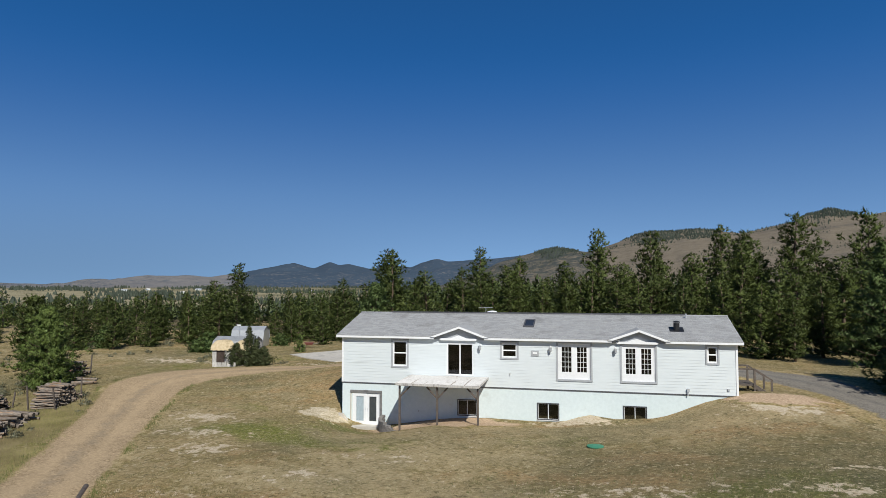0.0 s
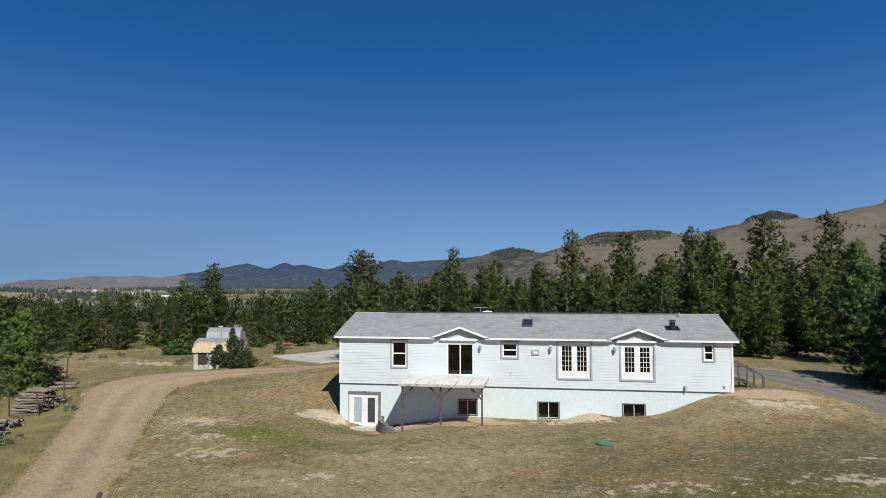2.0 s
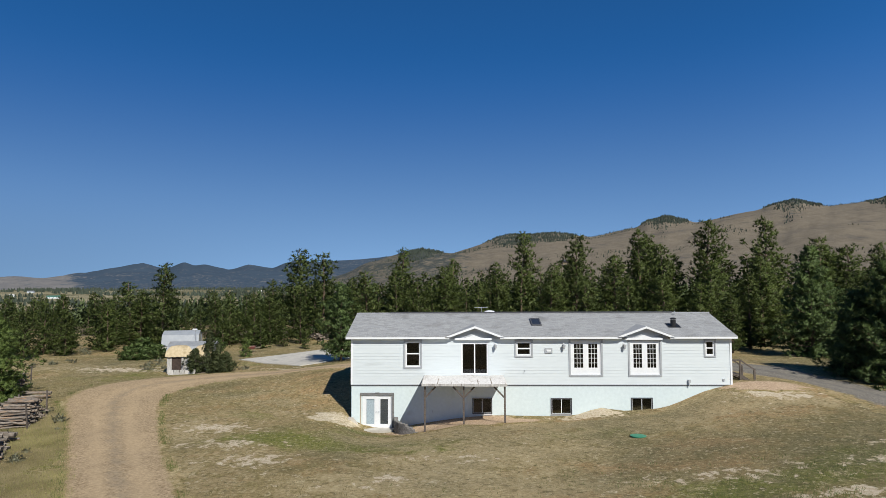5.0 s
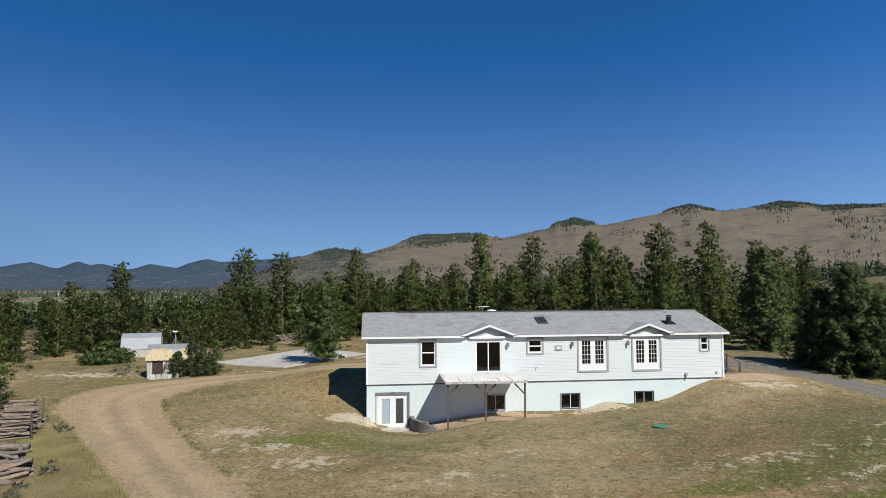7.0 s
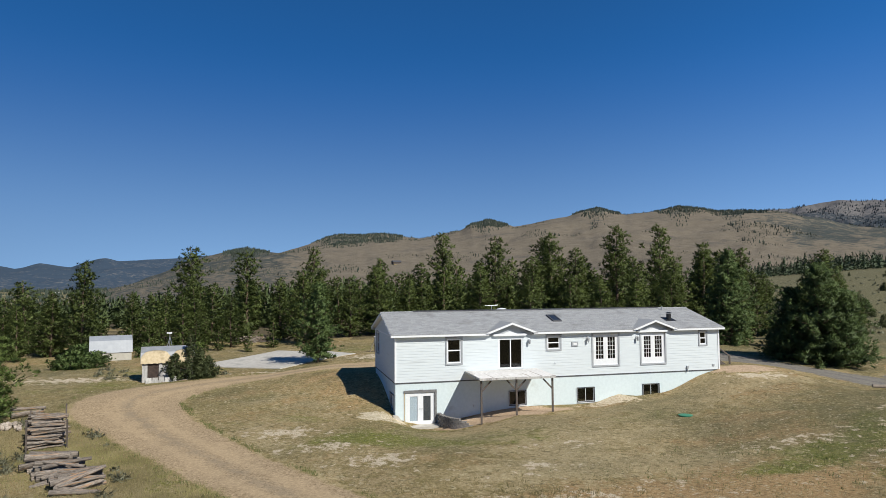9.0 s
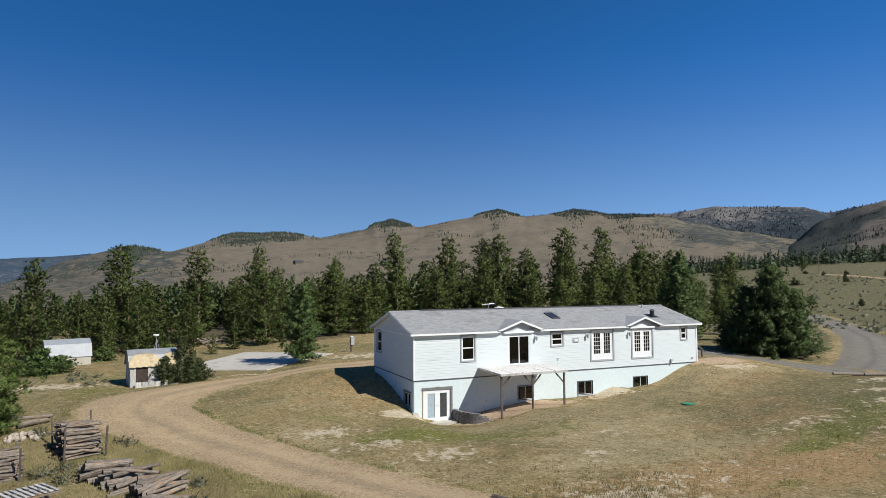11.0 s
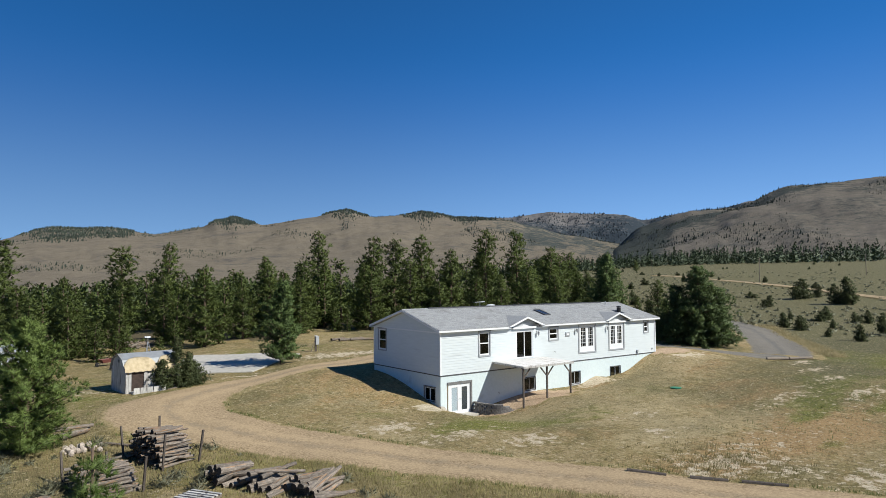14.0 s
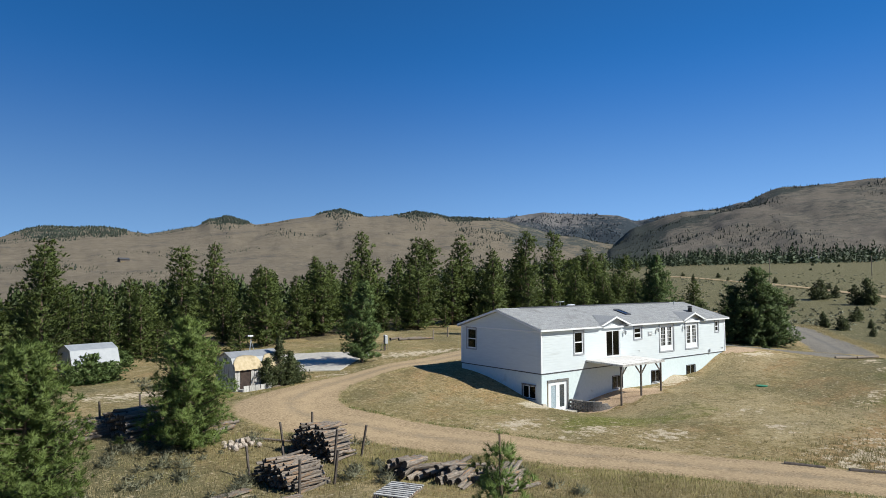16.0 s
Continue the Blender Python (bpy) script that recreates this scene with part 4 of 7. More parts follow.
def build_roof(house):
    x0, x1, far = -0.3, LENGTH + 0.28, 2 * RIDGE_Y - EAVE_Y
    gables = ((5.86, 7.68, 9.46, 5.97), (16.42, 18.16, 19.86, 5.94))
    deck = Shape()
    spans = [(x0, gables[0][0] + 0.25, EAVE_Y), (gables[0][0] + 0.25, gables[0][2] - 0.25, 0.04), (gables[0][2] - 0.25, gables[1][0] + 0.25, EAVE_Y), (gables[1][0] + 0.25, gables[1][2] - 0.25, 0.04), (gables[1][2] - 0.25, x1, EAVE_Y)]
    for xa, xb, ya, yb in [(p, q, r, RIDGE_Y) for p, q, r in spans] + [(x0, x1, RIDGE_Y, far)]:
        za, zb = roof_z(ya), roof_z(yb)
        n = len(deck.v)
        deck.v += [(x, y, z) for x in (xa, xb) for y, z in ((ya, za - 0.02), (yb, zb - 0.02), (yb, zb - 0.13), (ya, za - 0.13))]
        deck.f += [tuple(n + k for k in q) for q in ((0, 3, 2, 1), (4, 5, 6, 7), (0, 1, 5, 4), (3, 7, 6, 2), (0, 4, 7, 3), (1, 2, 6, 5))]
    roof = part("roof", deck, M_white, house, "low-pitched grey asphalt shingle roof with white edges")
    # shingle tabs, row over row
    rnd = random.Random(5)
    s = Shape()
    rows = 34
    for side in (0, 1):
        for k in range(rows):
            u0, u1 = k / rows, (k + 1.25) / rows
            if u1 > 1.0:
                u1 = 1.0
            ya = EAVE_Y - 0.02 + (RIDGE_Y - EAVE_Y + 0.02) * u0
            yb = EAVE_Y + (RIDGE_Y - EAVE_Y) * u1
            za, zb = roof_z(ya), roof_z(yb)
            if side:
                ya, yb = 2 * RIDGE_Y - ya, 2 * RIDGE_Y - yb
            x = x0 - rnd.uniform(0, 0.9)
            holes = [(g[0] + (g[1] - g[0]) * (yb + 0.3) / 2.2, g[2] - (g[2] - g[1]) * (yb + 0.3) / 2.2) for g in gables] if not side and yb < 1.9 else []
            wide = 0.95 if side else 0.33
            while x < x1:
                e = min(x + wide * rnd.uniform(0.75, 1.25), x1)
                a = max(x, x0)
                if e > a + 0.02 and not any(p + 0.15 < a and e < q - 0.15 for p, q in holes):
                    t = rnd.uniform(0.012, 0.03)
                    n = len(s.v)
                    s.v += [(a, ya, za + t), (e - 0.006, ya, za + t), (e - 0.006, yb, zb + 0.001), (a, yb, zb + 0.001), (a, ya, za - 0.018), (e - 0.006, ya, za - 0.018)]
                    s.f += [(n, n + 1, n + 2, n + 3), (n + 4, n + 5, n + 1, n)] if not side else [(n + 3, n + 2, n + 1, n), (n, n + 1, n + 5, n + 4)]
                x = e
    tagged(part("shingle_course", s, M_shingle, roof, "weathered grey asphalt shingles"), kind="stuff")
    cap = Shape()
    x = x0
    while x < x1:
        e = min(x + 0.3, x1)
        cap.face((x, RIDGE_Y - 0.15, roof_z(RIDGE_Y - 0.15) + 0.022), (e + 0.03, RIDGE_Y - 0.15, roof_z(RIDGE_Y - 0.15) + 0.03), (e + 0.03, RIDGE_Y, RIDGE_Z + 0.04), (x, RIDGE_Y, RIDGE_Z + 0.03))
        cap.face((x, RIDGE_Y, RIDGE_Z + 0.03), (e + 0.03, RIDGE_Y, RIDGE_Z + 0.04), (e + 0.03, RIDGE_Y + 0.15, roof_z(RIDGE_Y - 0.15) + 0.03), (x, RIDGE_Y + 0.15, roof_z(RIDGE_Y - 0.15) + 0.022))
        x = e
    part("ridge_cap", cap, M_shingle, roof)
    part("ridge_vent", Shape().box(2.0, 21.2, RIDGE_Y - 0.13, RIDGE_Y + 0.13, RIDGE_Z + 0.02, RIDGE_Z + 0.075), M_shadowgap, roof, "dark ridge vent along the roof peak")
    f = Shape()
    at = x0
    for a, m, b, top in gables:
        f.box(at, a, EAVE_Y - 0.025, EAVE_Y, EAVE_Z - 0.15, EAVE_Z - 0.03)
        at = b
    f.box(at, x1, EAVE_Y - 0.025, EAVE_Y, EAVE_Z - 0.15, EAVE_Z - 0.03)
    f.box(x0, x1, far, far + 0.025, EAVE_Z - 0.17, EAVE_Z - 0.02)
    part("fascia", f, M_white, roof, "white painted fascia board")
    f = Shape()
    for xa, xb, ya in spans:
        if ya < 0:
            f.box(xa, xb, EAVE_Y, 0.03, SOFFIT + 0.04, SOFFIT + 0.055)
    f.box(x0, x1, DEPTH - 0.03, far, SOFFIT, SOFFIT + 0.02)
    part("soffit", f, M_white, roof)
    for x in (x0 - 0.022, x1):
        rake = Shape()
        for ya, yb in ((EAVE_Y, RIDGE_Y), (far, RIDGE_Y)):
            n = len(rake.v)
            za, zb = roof_z(ya), roof_z(yb)
            rake.v += [(xx, y, z) for xx in (x, x + 0.022) for y, z in ((ya, za - 0.02), (yb, zb - 0.02), (yb, zb - 0.16), (ya, za - 0.16))]
            rake.f += [tuple(n + k for k in q) for q in ((0, 3, 2, 1), (4, 5, 6, 7), (0, 1, 5, 4), (3, 7, 6, 2), (0, 4, 7, 3), (1, 2, 6, 5))]
        part("rake_board", rake, M_white, roof)
    # two small gables over the doors
    for a, m, b, top in gables:
        back = EAVE_Y + (top - EAVE_Z) / ((RIDGE_Z - EAVE_Z) / (RIDGE_Y - EAVE_Y))
        s = Shape()
        for edge, flip in ((a, False), (b, True)):
            q = [(edge, EAVE_Y - 0.05, EAVE_Z + 0.025), (m, EAVE_Y - 0.05, top + 0.03), (m, back, top + 0.03), (edge, EAVE_Y + 0.02, EAVE_Z + 0.03)]
            s.face(*(q if not flip else q[::-1]))
            q = [(x, y, z - 0.05) for x, y, z in q]
            s.face(*(q if flip else q[::-1]))
            s.face(*[(x, EAVE_Y - 0.05, z) for x, z in ((edge, EAVE_Z + 0.025), (edge, EAVE_Z - 0.025), (m, top - 0.02), (m, top + 0.03))])
        gable = part("gablet", s, M_shingle, house, "small shingled gable over a door")
        s = Shape()
        s.prism([(a, EAVE_Z - 0.02), (m, top + 0.02), (b, EAVE_Z - 0.02), (b - 0.3, EAVE_Z - 0.035), (m, top - 0.11), (a + 0.3, EAVE_Z - 0.035)], EAVE_Y - 0.075, EAVE_Y - 0.03)
        part("gable_board", s, M_white, gable)
        # the overhang's shade on the infill is put into its grey colour
        s = Shape()
        s.prism([(a + 0.26, SOFFIT), (b - 0.26, SOFFIT), (b - 0.26, EAVE_Z - 0.0), (m, top - 0.04), (a + 0.26, EAVE_Z - 0.0)], 0.0, 0.03)
        part("gable_infill", s, M_trim, gable, "recessed panel, grey for the shade inside the gable")
        s = Shape()
        c = m - 0.1
        s.prism([(c - 1.1, 5.12), (c + 1.1, 5.12), (c + 1.18, 5.2), (c + 1.05, 5.25), (c + 0.5, 5.25), (c, 5.42), (c - 0.5, 5.25), (c - 1.05, 5.25), (c - 1.18, 5.2)], -0.17, -0.004)
        part("pediment", s, M_white, gable, "white peaked hood over a door")


def framed(parent, name, hole, mat_frame, trim, panes, face="front", label="", rail=None, split=None, grid=None, leaf=0.0, sill=True, kick=0.2, trim_mat=None, glass=None, slim=False):
    """A window or glazed door in an opening: trim round it, frame, panes, rails and bars."""
    a, b, c, d = hole

    def put(s):
        if face == "west":
            s.v = [(y, a + b - x, z) for x, y, z in s.v]
        return s

    frame_s = Shape()
    w = 0.03 if slim else 0.055
    y0, y1 = 0.02, 0.12
    frame_s.box(a, a + w, y0, y1, c, d).box(b - w, b, y0, y1, c, d).box(a + w, b - w, y0, y1, d - w, d).box(a + w, b - w, y0, y1, c, c + w)
    ob = part(name, put(frame_s), mat_frame, parent, label)
    if trim:
        t = trim
        s = Shape()
        s.box(a - t, a, -0.035, 0.03, c - t, d + t).box(b, b + t, -0.035, 0.03, c - t, d + t).box(a, b, -0.035, 0.03, d, d + t)
        if sill:
            s.box(a, b, -0.045, 0.03, c - t, c)
        part("trim", put(s), trim_mat or M_trim, ob, "" if trim_mat else "grey painted surround")
        if not trim_mat:
            part("head_cap", put(Shape().box(a - t - 0.012, b + t + 0.012, -0.055, 0.03, d + t, d + t + 0.025)), M_shadowgap, ob)
    lights = []
    if split:
        cuts = [a + w] + [q for q in split] + [b - w]
        for p, q in zip(cuts, cuts[1:]):
            lights.append((p, q, c + w, d - w))
    elif rail:
        lights = [(a + w, b - w, c + w, rail), (a + w, b - w, rail, d - w)]
    else:
        lights = [(a + w, b - w, c + w, d - w)]
    for k, (p, q, r, t) in enumerate(lights):
        s = Shape()
        m = (0.018 if slim else 0.035) + leaf
        bottom = m + (kick if leaf else 0)
        yy = 0.045 if k % 2 == 0 else 0.06
        s.box(p, p + m, yy - 0.02, yy + 0.03, r, t).box(q - m, q, yy - 0.02, yy + 0.03, r, t).box(p + m, q - m, yy - 0.02, yy + 0.03, t - m, t).box(p + m, q - m, yy - 0.02, yy + 0.03, r, r + bottom)
        part("leaf" if leaf else "sash", put(s), M_frame, ob)
        g0, g1, h0, h1 = p + m, q - m, r + bottom, t - m
        s = Shape()
        s.box(g0, g1, yy + 0.004, yy + 0.012, h0, h1)
        pane = part("pane", put(s), glass or M_glass, ob)
        pane.visible_shadow = False
        if grid:
            for i in range(1, grid[0]):
                x = g0 + (g1 - g0) * i / grid[0]
                part("glazing_bar", put(Shape().box(x - 0.012, x + 0.012, yy - 0.008, yy + 0.003, h0, h1)), M_frame, ob)
            for j in range(1, grid[1]):
                z = h0 + (h1 - h0) * j / grid[1]
                part("glazing_bar", put(Shape().box(g0, g1, yy - 0.007, yy + 0.002, z - 0.012, z + 0.012)), M_frame, ob)
    return ob


def build_openings(house):
    A, SL, B, D1, D2, C = FRONT_HIGH
    framed(house, "window", A, M_frame, 0.1, 2, rail=4.27, label="double-hung window with grey surround")
    framed(house, "sliding_door", SL, M_frame, 0.0, 2, split=[7.66], label="white sliding glass door over the patio roof")
    framed(house, "window", B, M_frame, 0.1, 2, rail=4.58, label="small double-hung window with grey surround")
    framed(house, "french_door", D1, M_frame, 0.11, 2, split=[14.52], grid=(3, 5), leaf=0.13, label="white double door of small panes with no step below")
    framed(house, "french_door", D2, M_frame, 0.11, 2, split=[18.13], grid=(3, 5), leaf=0.13, label="white double door of small panes under a gable")
    framed(house, "window", C, M_frame, 0.085, 2, rail=4.6, label="narrow double-hung window with grey surround")
    framed(house, "window", WEST_HIGH[0], M_frame, 0.09, 2, face="west", rail=4.27, label="double-hung window in the gable wall")
    door, W1, W2, W3 = FRONT_LOW
    framed(house, "basement_door", door, M_frame, 0.0, 2, split=[1.62], leaf=0.15, sill=False, kick=-0.03, glass=M_clearglass, label="white double glazed door of the walk-out basement")
    # a pale sheet behind the left pane, a dark one behind the right
    part("pale_sheet", Shape().box(0.945, 1.43, 0.058, 0.064, -0.045, 1.475), material("pale_door_sheet", (0.5, 0.56, 0.6), (0.58, 0.64, 0.68), 3, 0.8, 0.0), house, "pale blue-grey sheet behind the glass")
    part("dark_sheet", Shape().box(1.81, 2.275, 0.074, 0.08, -0.045, 1.475), material("dark_door_sheet", (0.05, 0.055, 0.06), (0.08, 0.085, 0.09), 3, 0.8, 0.0), house, "dark grey sheet behind the glass")
    for x in (1.545, 1.7):
        part("door_handle", Shape().tube([(x, 0.03, 0.72), (x, -0.03, 0.72), (x + 0.07, -0.035, 0.72)], [0.016, 0.016, 0.012], 6), M_steel, house)
    for x in (13.72, 17.36):
        part("door_handle", Shape().tube([(x, 0.03, 3.95), (x, -0.03, 3.95), (x + 0.07, -0.035, 3.95)], [0.016, 0.016, 0.012], 6), M_steel, house)
    part("door_casing", Shape().box(0.56, 2.66, -0.045, 0.03, 1.72, 1.87).box(2.52, 2.66, -0.04, 0.03, -0.3, 1.72).box(1.5, 1.75, -0.08, -0.045, 1.84, 1.9), M_darktrim, house, "weathered dark grey head and jamb boards")
    part("casing_board", Shape().box(0.58, 0.61, -0.03, 0.02, -0.26, 1.72), material("raw_pine", (0.45, 0.33, 0.2), (0.6, 0.46, 0.3), 6, 0.8, 0.1), house, "bare pine board beside the basement door")
    for w in (W1, W2, W3):
        framed(house, "basement_window", w, M_shadowgap, 0.02, 2, trim_mat=M_shadowgap, slim=True, split=[(w[0] + w[1]) / 2], label="sliding basement window with dark glass")
        part("window_sill", Shape().box(w[0] - 0.03, w[1] + 0.03, -0.04, 0.03, w[2] - 0.06, w[2] - 0.021), M_white, house, "thin white sill")
    w = WEST_LOW[0]
    framed(house, "basement_window", w, M_shadowgap, 0.03, 2, face="west", split=[(w[0] + w[1]) / 2], label="sliding basement window in the gable wall")


def lantern(house, x, z):
    s = Shape()
    s.tube([(x, -0.02, z + 0.05), (x, -0.16, z + 0.12), (x, -0.18, z + 0.06)], [0.018] * 3, 6)
    s.box(x - 0.05, x + 0.05, -0.03, -0.005, z - 0.08, z + 0.12)
    arm = part("wall_lamp", s, M_white, house, "white wall lantern beside a door")
    s = Shape()
    s.tube([(x, -0.18, z + 0.07), (x, -0.18, z + 0.02), (x, -0.18, z - 0.2), (x, -0.18, z - 0.26)], [0.03, 0.1, 0.07, 0.02], 6)
    part("lantern_glass", s, M_trim, arm)


def build_fixtures(house):
    for x in (8.93, 13.15, 16.86):
        lantern(house, x, 4.8)
    s = Shape()
    s.box(12.0, 12.46, -0.04, 0.02, 4.3, 4.61)
    v = part("wall_vent", s, M_trim, house, "grey framed vent cover on the wall")
    part("vent_flap", Shape().box(12.1, 12.36, -0.06, -0.04, 4.4, 4.52), M_white, v)
    part("tap", Shape().tube([(5.06, 0.02, 0.78), (5.06, -0.09, 0.78), (5.06, -0.1, 0.68)], [0.022, 0.022, 0.02], 6), M_trim, house)
    part("tap", Shape().tube([(10.75, 0.0, 3.25), (10.75, -0.09, 3.25), (10.75, -0.1, 3.16)], [0.02, 0.02, 0.018], 6), M_trim, house)
    s = Shape()
    s.box(20.72, 20.86, -0.12, -0.005, 2.5, 2.68).tube([(20.76, -0.08, 2.52), (20.76, -0.1, 2.3)], [0.04, 0.035], 8)
    part("dryer_vent", s, M_trim, house)
    part("socket_box", Shape().box(22.85, 22.97, -0.06, -0.005, 2.62, 2.74), M_trim, house)
    # roof window
    s = Shape()
    x0, x1, ya, yb = 11.38, 12.02, 1.55, 2.8

    def at(x, y, up):
        return (x, y, roof_z(y) + up)

    for p, q, r, t in ((x0, x0 + 0.07, ya, yb), (x1 - 0.07, x1, ya, yb), (x0 + 0.07, x1 - 0.07, ya, ya + 0.09), (x0 + 0.07, x1 - 0.07, yb - 0.09, yb)):
        n = len(s.v)
        s.v += [at(x, y, u) for u in (-0.02, 0.11) for y in (r, t) for x in (p, q)]
        s.f += [tuple(n + k for k in f) for f in ((4, 5, 7, 6), (0, 1, 5, 4), (2, 6, 7, 3), (0, 4, 6, 2), (1, 3, 7, 5))]
    sk = part("skylight", s, M_shadowgap, house, "dark framed flat skylight in the roof")
    s = Shape()
    s.face(at(x0 + 0.07, ya + 0.09, 0.09), at(x1 - 0.07, ya + 0.09, 0.09), at(x1 - 0.07, yb - 0.09, 0.09), at(x0 + 0.07, yb - 0.09, 0.09))
    s.face(at(x0 + 0.07, ya + 0.09, 0.08), at(x0 + 0.07, yb - 0.09, 0.08), at(x1 - 0.07, yb - 0.09, 0.08), at(x1 - 0.07, ya + 0.09, 0.08))
    part("pane", s, material("smoked_glass", (0.02, 0.022, 0.025), (0.04, 0.042, 0.045), 2, 0.12, 0.0), sk)
    # stove pipe and vents
    z = roof_z(1.5)
    s = Shape().tube([(20.4, 1.5, z - 0.05), (20.4, 1.5, z + 0.42)], [0.17, 0.17], 14)
    pipe = part("stove_pipe", s, M_iron, house, "black stove pipe with a cap")
    part("pipe_cap", Shape().tube([(20.4, 1.5, z + 0.45), (20.4, 1.5, z + 0.5), (20.4, 1.5, z + 0.55)], [0.2, 0.2, 0.08], 14), M_iron, pipe)
    n = Shape()
    n.v = [at(20.0, 1.15, 0.03), at(20.8, 1.15, 0.03), at(20.8, 1.95, 0.03), at(20.0, 1.95, 0.03)]
    n.f = [(0, 1, 2, 3)]
    part("pipe_flashing", n, M_iron, pipe)
    part("vent_pipe", Shape().tube([(21.2, 3.6, roof_z(3.6) - 0.05), (21.2, 3.6, roof_z(3.6) + 0.3)], [0.05, 0.05], 8), M_trim, house)
    s = Shape().tube([(8.85, 5.1, 6.3), (8.85, 5.1, 6.62), (8.85, 5.1, 6.7), (8.85, 5.1, 6.74)], [0.4, 0.4, 0.3, 0.1], 12)
    part("roof_cowl", s, M_white, house, "white roof ventilator behind the ridge")
    s = Shape().tube([(8.3, 5.8, 6.1), (8.3, 5.8, 6.95)], [0.02, 0.02], 6).tube([(7.8, 5.8, 6.9), (8.8, 5.8, 6.94)], [0.014, 0.014], 5)
    for k in range(8):
        x = 7.85 + k * 0.12
        ln = 0.4 - 0.03 * k
        s.tube([(x, 5.8 - ln, 6.91), (x, 5.8 + ln, 6.91)], [0.009, 0.009], 4)
    part("aerial", s, M_steel, house, "metal television aerial behind the ridge")


build_house()


# ---- patio cover ----
def build_patio():
    cover = thing("patio_cover", "weathered wooden patio cover with a sheet roof on three posts", "patio cover")
    for x in (4.72, 6.95, 9.3):
        z = ground(x, -2.9) - 0.1
        part("post", Shape().box(x - 0.05, x + 0.05, -2.95, -2.85, z, 2.72), M_darkwood, cover)
        for sgn in (-1, 1):
            if (x < 5 and sgn < 0) or (x > 9 and sgn > 0):
                continue
            part("brace", Shape().beam((x + sgn * 0.04, -2.9, 2.1), (x + sgn * 0.62, -2.9, 2.7), 0.045, 0.09), M_darkwood, cover)
    part("beam", Shape().box(4.6, 9.42, -2.96, -2.84, 2.72, 2.84), M_darkwood, cover)
    part("ledger", Shape().box(4.6, 9.42, -0.06, -0.015, 2.78, 2.9), M_darkwood, cover)
    for k in range(7):
        x = 4.68 + k * 0.775
        part("rafter", Shape().beam((x, -3.08, 2.865), (x, -0.03, 2.9), 0.045, 0.05), M_wood, cover)
    s = Shape()
    n = 96
    for k in range(n + 1):
        x = 4.56 + 4.86 * k / n
        z = 0.002 * math.sin(k * math.pi / 2) - 0.03 * math.sin(math.pi * k / n * 2) ** 2
        s.v += [(x, -3.14, 2.905 + z), (x, -0.02, 2.955 + z), (x, -3.14, 2.9 + z), (x, -0.02, 2.95 + z)]
    for k in range(n):
        q = 4 * k
        s.f += [(q, q + 4, q + 5, q + 1), (q + 2, q + 3, q + 7, q + 6), (q, q + 2, q + 6, q + 4)]
    part("roof_sheet", s, M_tin, cover, "stained grey corrugated sheet", smooth=True)
    for xa, xb, drop in ((4.56, 7.0, 0.0), (7.0, 9.42, 0.015)):
        part("fascia_board", Shape().box(xa, xb - 0.01, -3.17, -3.142, 2.765 - drop, 2.9 - drop), M_shedboard, cover, "pale weathered edge board")
    for x in (4.545, 9.42):
        part("edge_board", Shape().beam((x, -3.14, 2.84), (x, -0.03, 2.89), 0.025, 0.12), M_shedboard, cover)
    # retaining wall of small blocks, curving out from the door
    wall = thing("retaining_wall", "low curved retaining wall of grey split-face blocks", "garden wall")
    block = Shape().box(-0.15, 0.15, -0.11, 0.11, 0, 0.125).mesh("block", M_rockblock)
    rnd = random.Random(8)
    for row in range(7):
        for k in range(10 - max(0, row - 3)):
            w = min(1.0, (k + (0.5 if row % 2 else 0.0)) / 9.5) * math.pi / 2
            x, y = 2.8 + 1.5 * (1 - math.cos(w)), -0.2 - 2.2 * math.sin(w)
            b = part("block", block, None, wall)
            b.matrix_basis = pose(x, y, -0.5 + row * 0.13 + rnd.uniform(-0.004, 0.004), 0, 0, math.degrees(math.atan2(-2.2 * math.cos(w), 1.5 * math.sin(w))) + rnd.uniform(-1.5, 1.5))
    step = thing("door_step", "worn concrete threshold slab before the basement door", "step")
    part("slab", Shape().box(0.5, 2.7, -0.8, 0.02, -0.6, -0.255), M_concrete, step)
    side = thing("door_wall", "low sloping concrete wing wall beside the basement door", "garden wall")
    s = Shape()
    s.prism([(-0.15, -0.6), (0.6, -0.6), (0.6, -0.2), (0.15, 0.38), (-0.15, 0.42)], -0.02, 0.02)
    s.v = [(x, -0.05 if y > 0 else -0.25, z) for x, y, z in s.v]
    part("wall", s, M_concrete, side)
    lid = thing("septic_lid", "round green plastic septic tank lid in the lawn", "lid", (15.7, -7.05, ground(15.7, -7.05)))
    part("riser", Shape().tube([(0, 0, -0.2), (0, 0, 0.03)], [0.36, 0.36], 20), M_lid, lid)
    part("cover", Shape().tube([(0, 0, 0.03), (0, 0, 0.055), (0, 0, 0.075)], [0.4, 0.4, 0.2], 20), M_lid, lid)


build_patio()


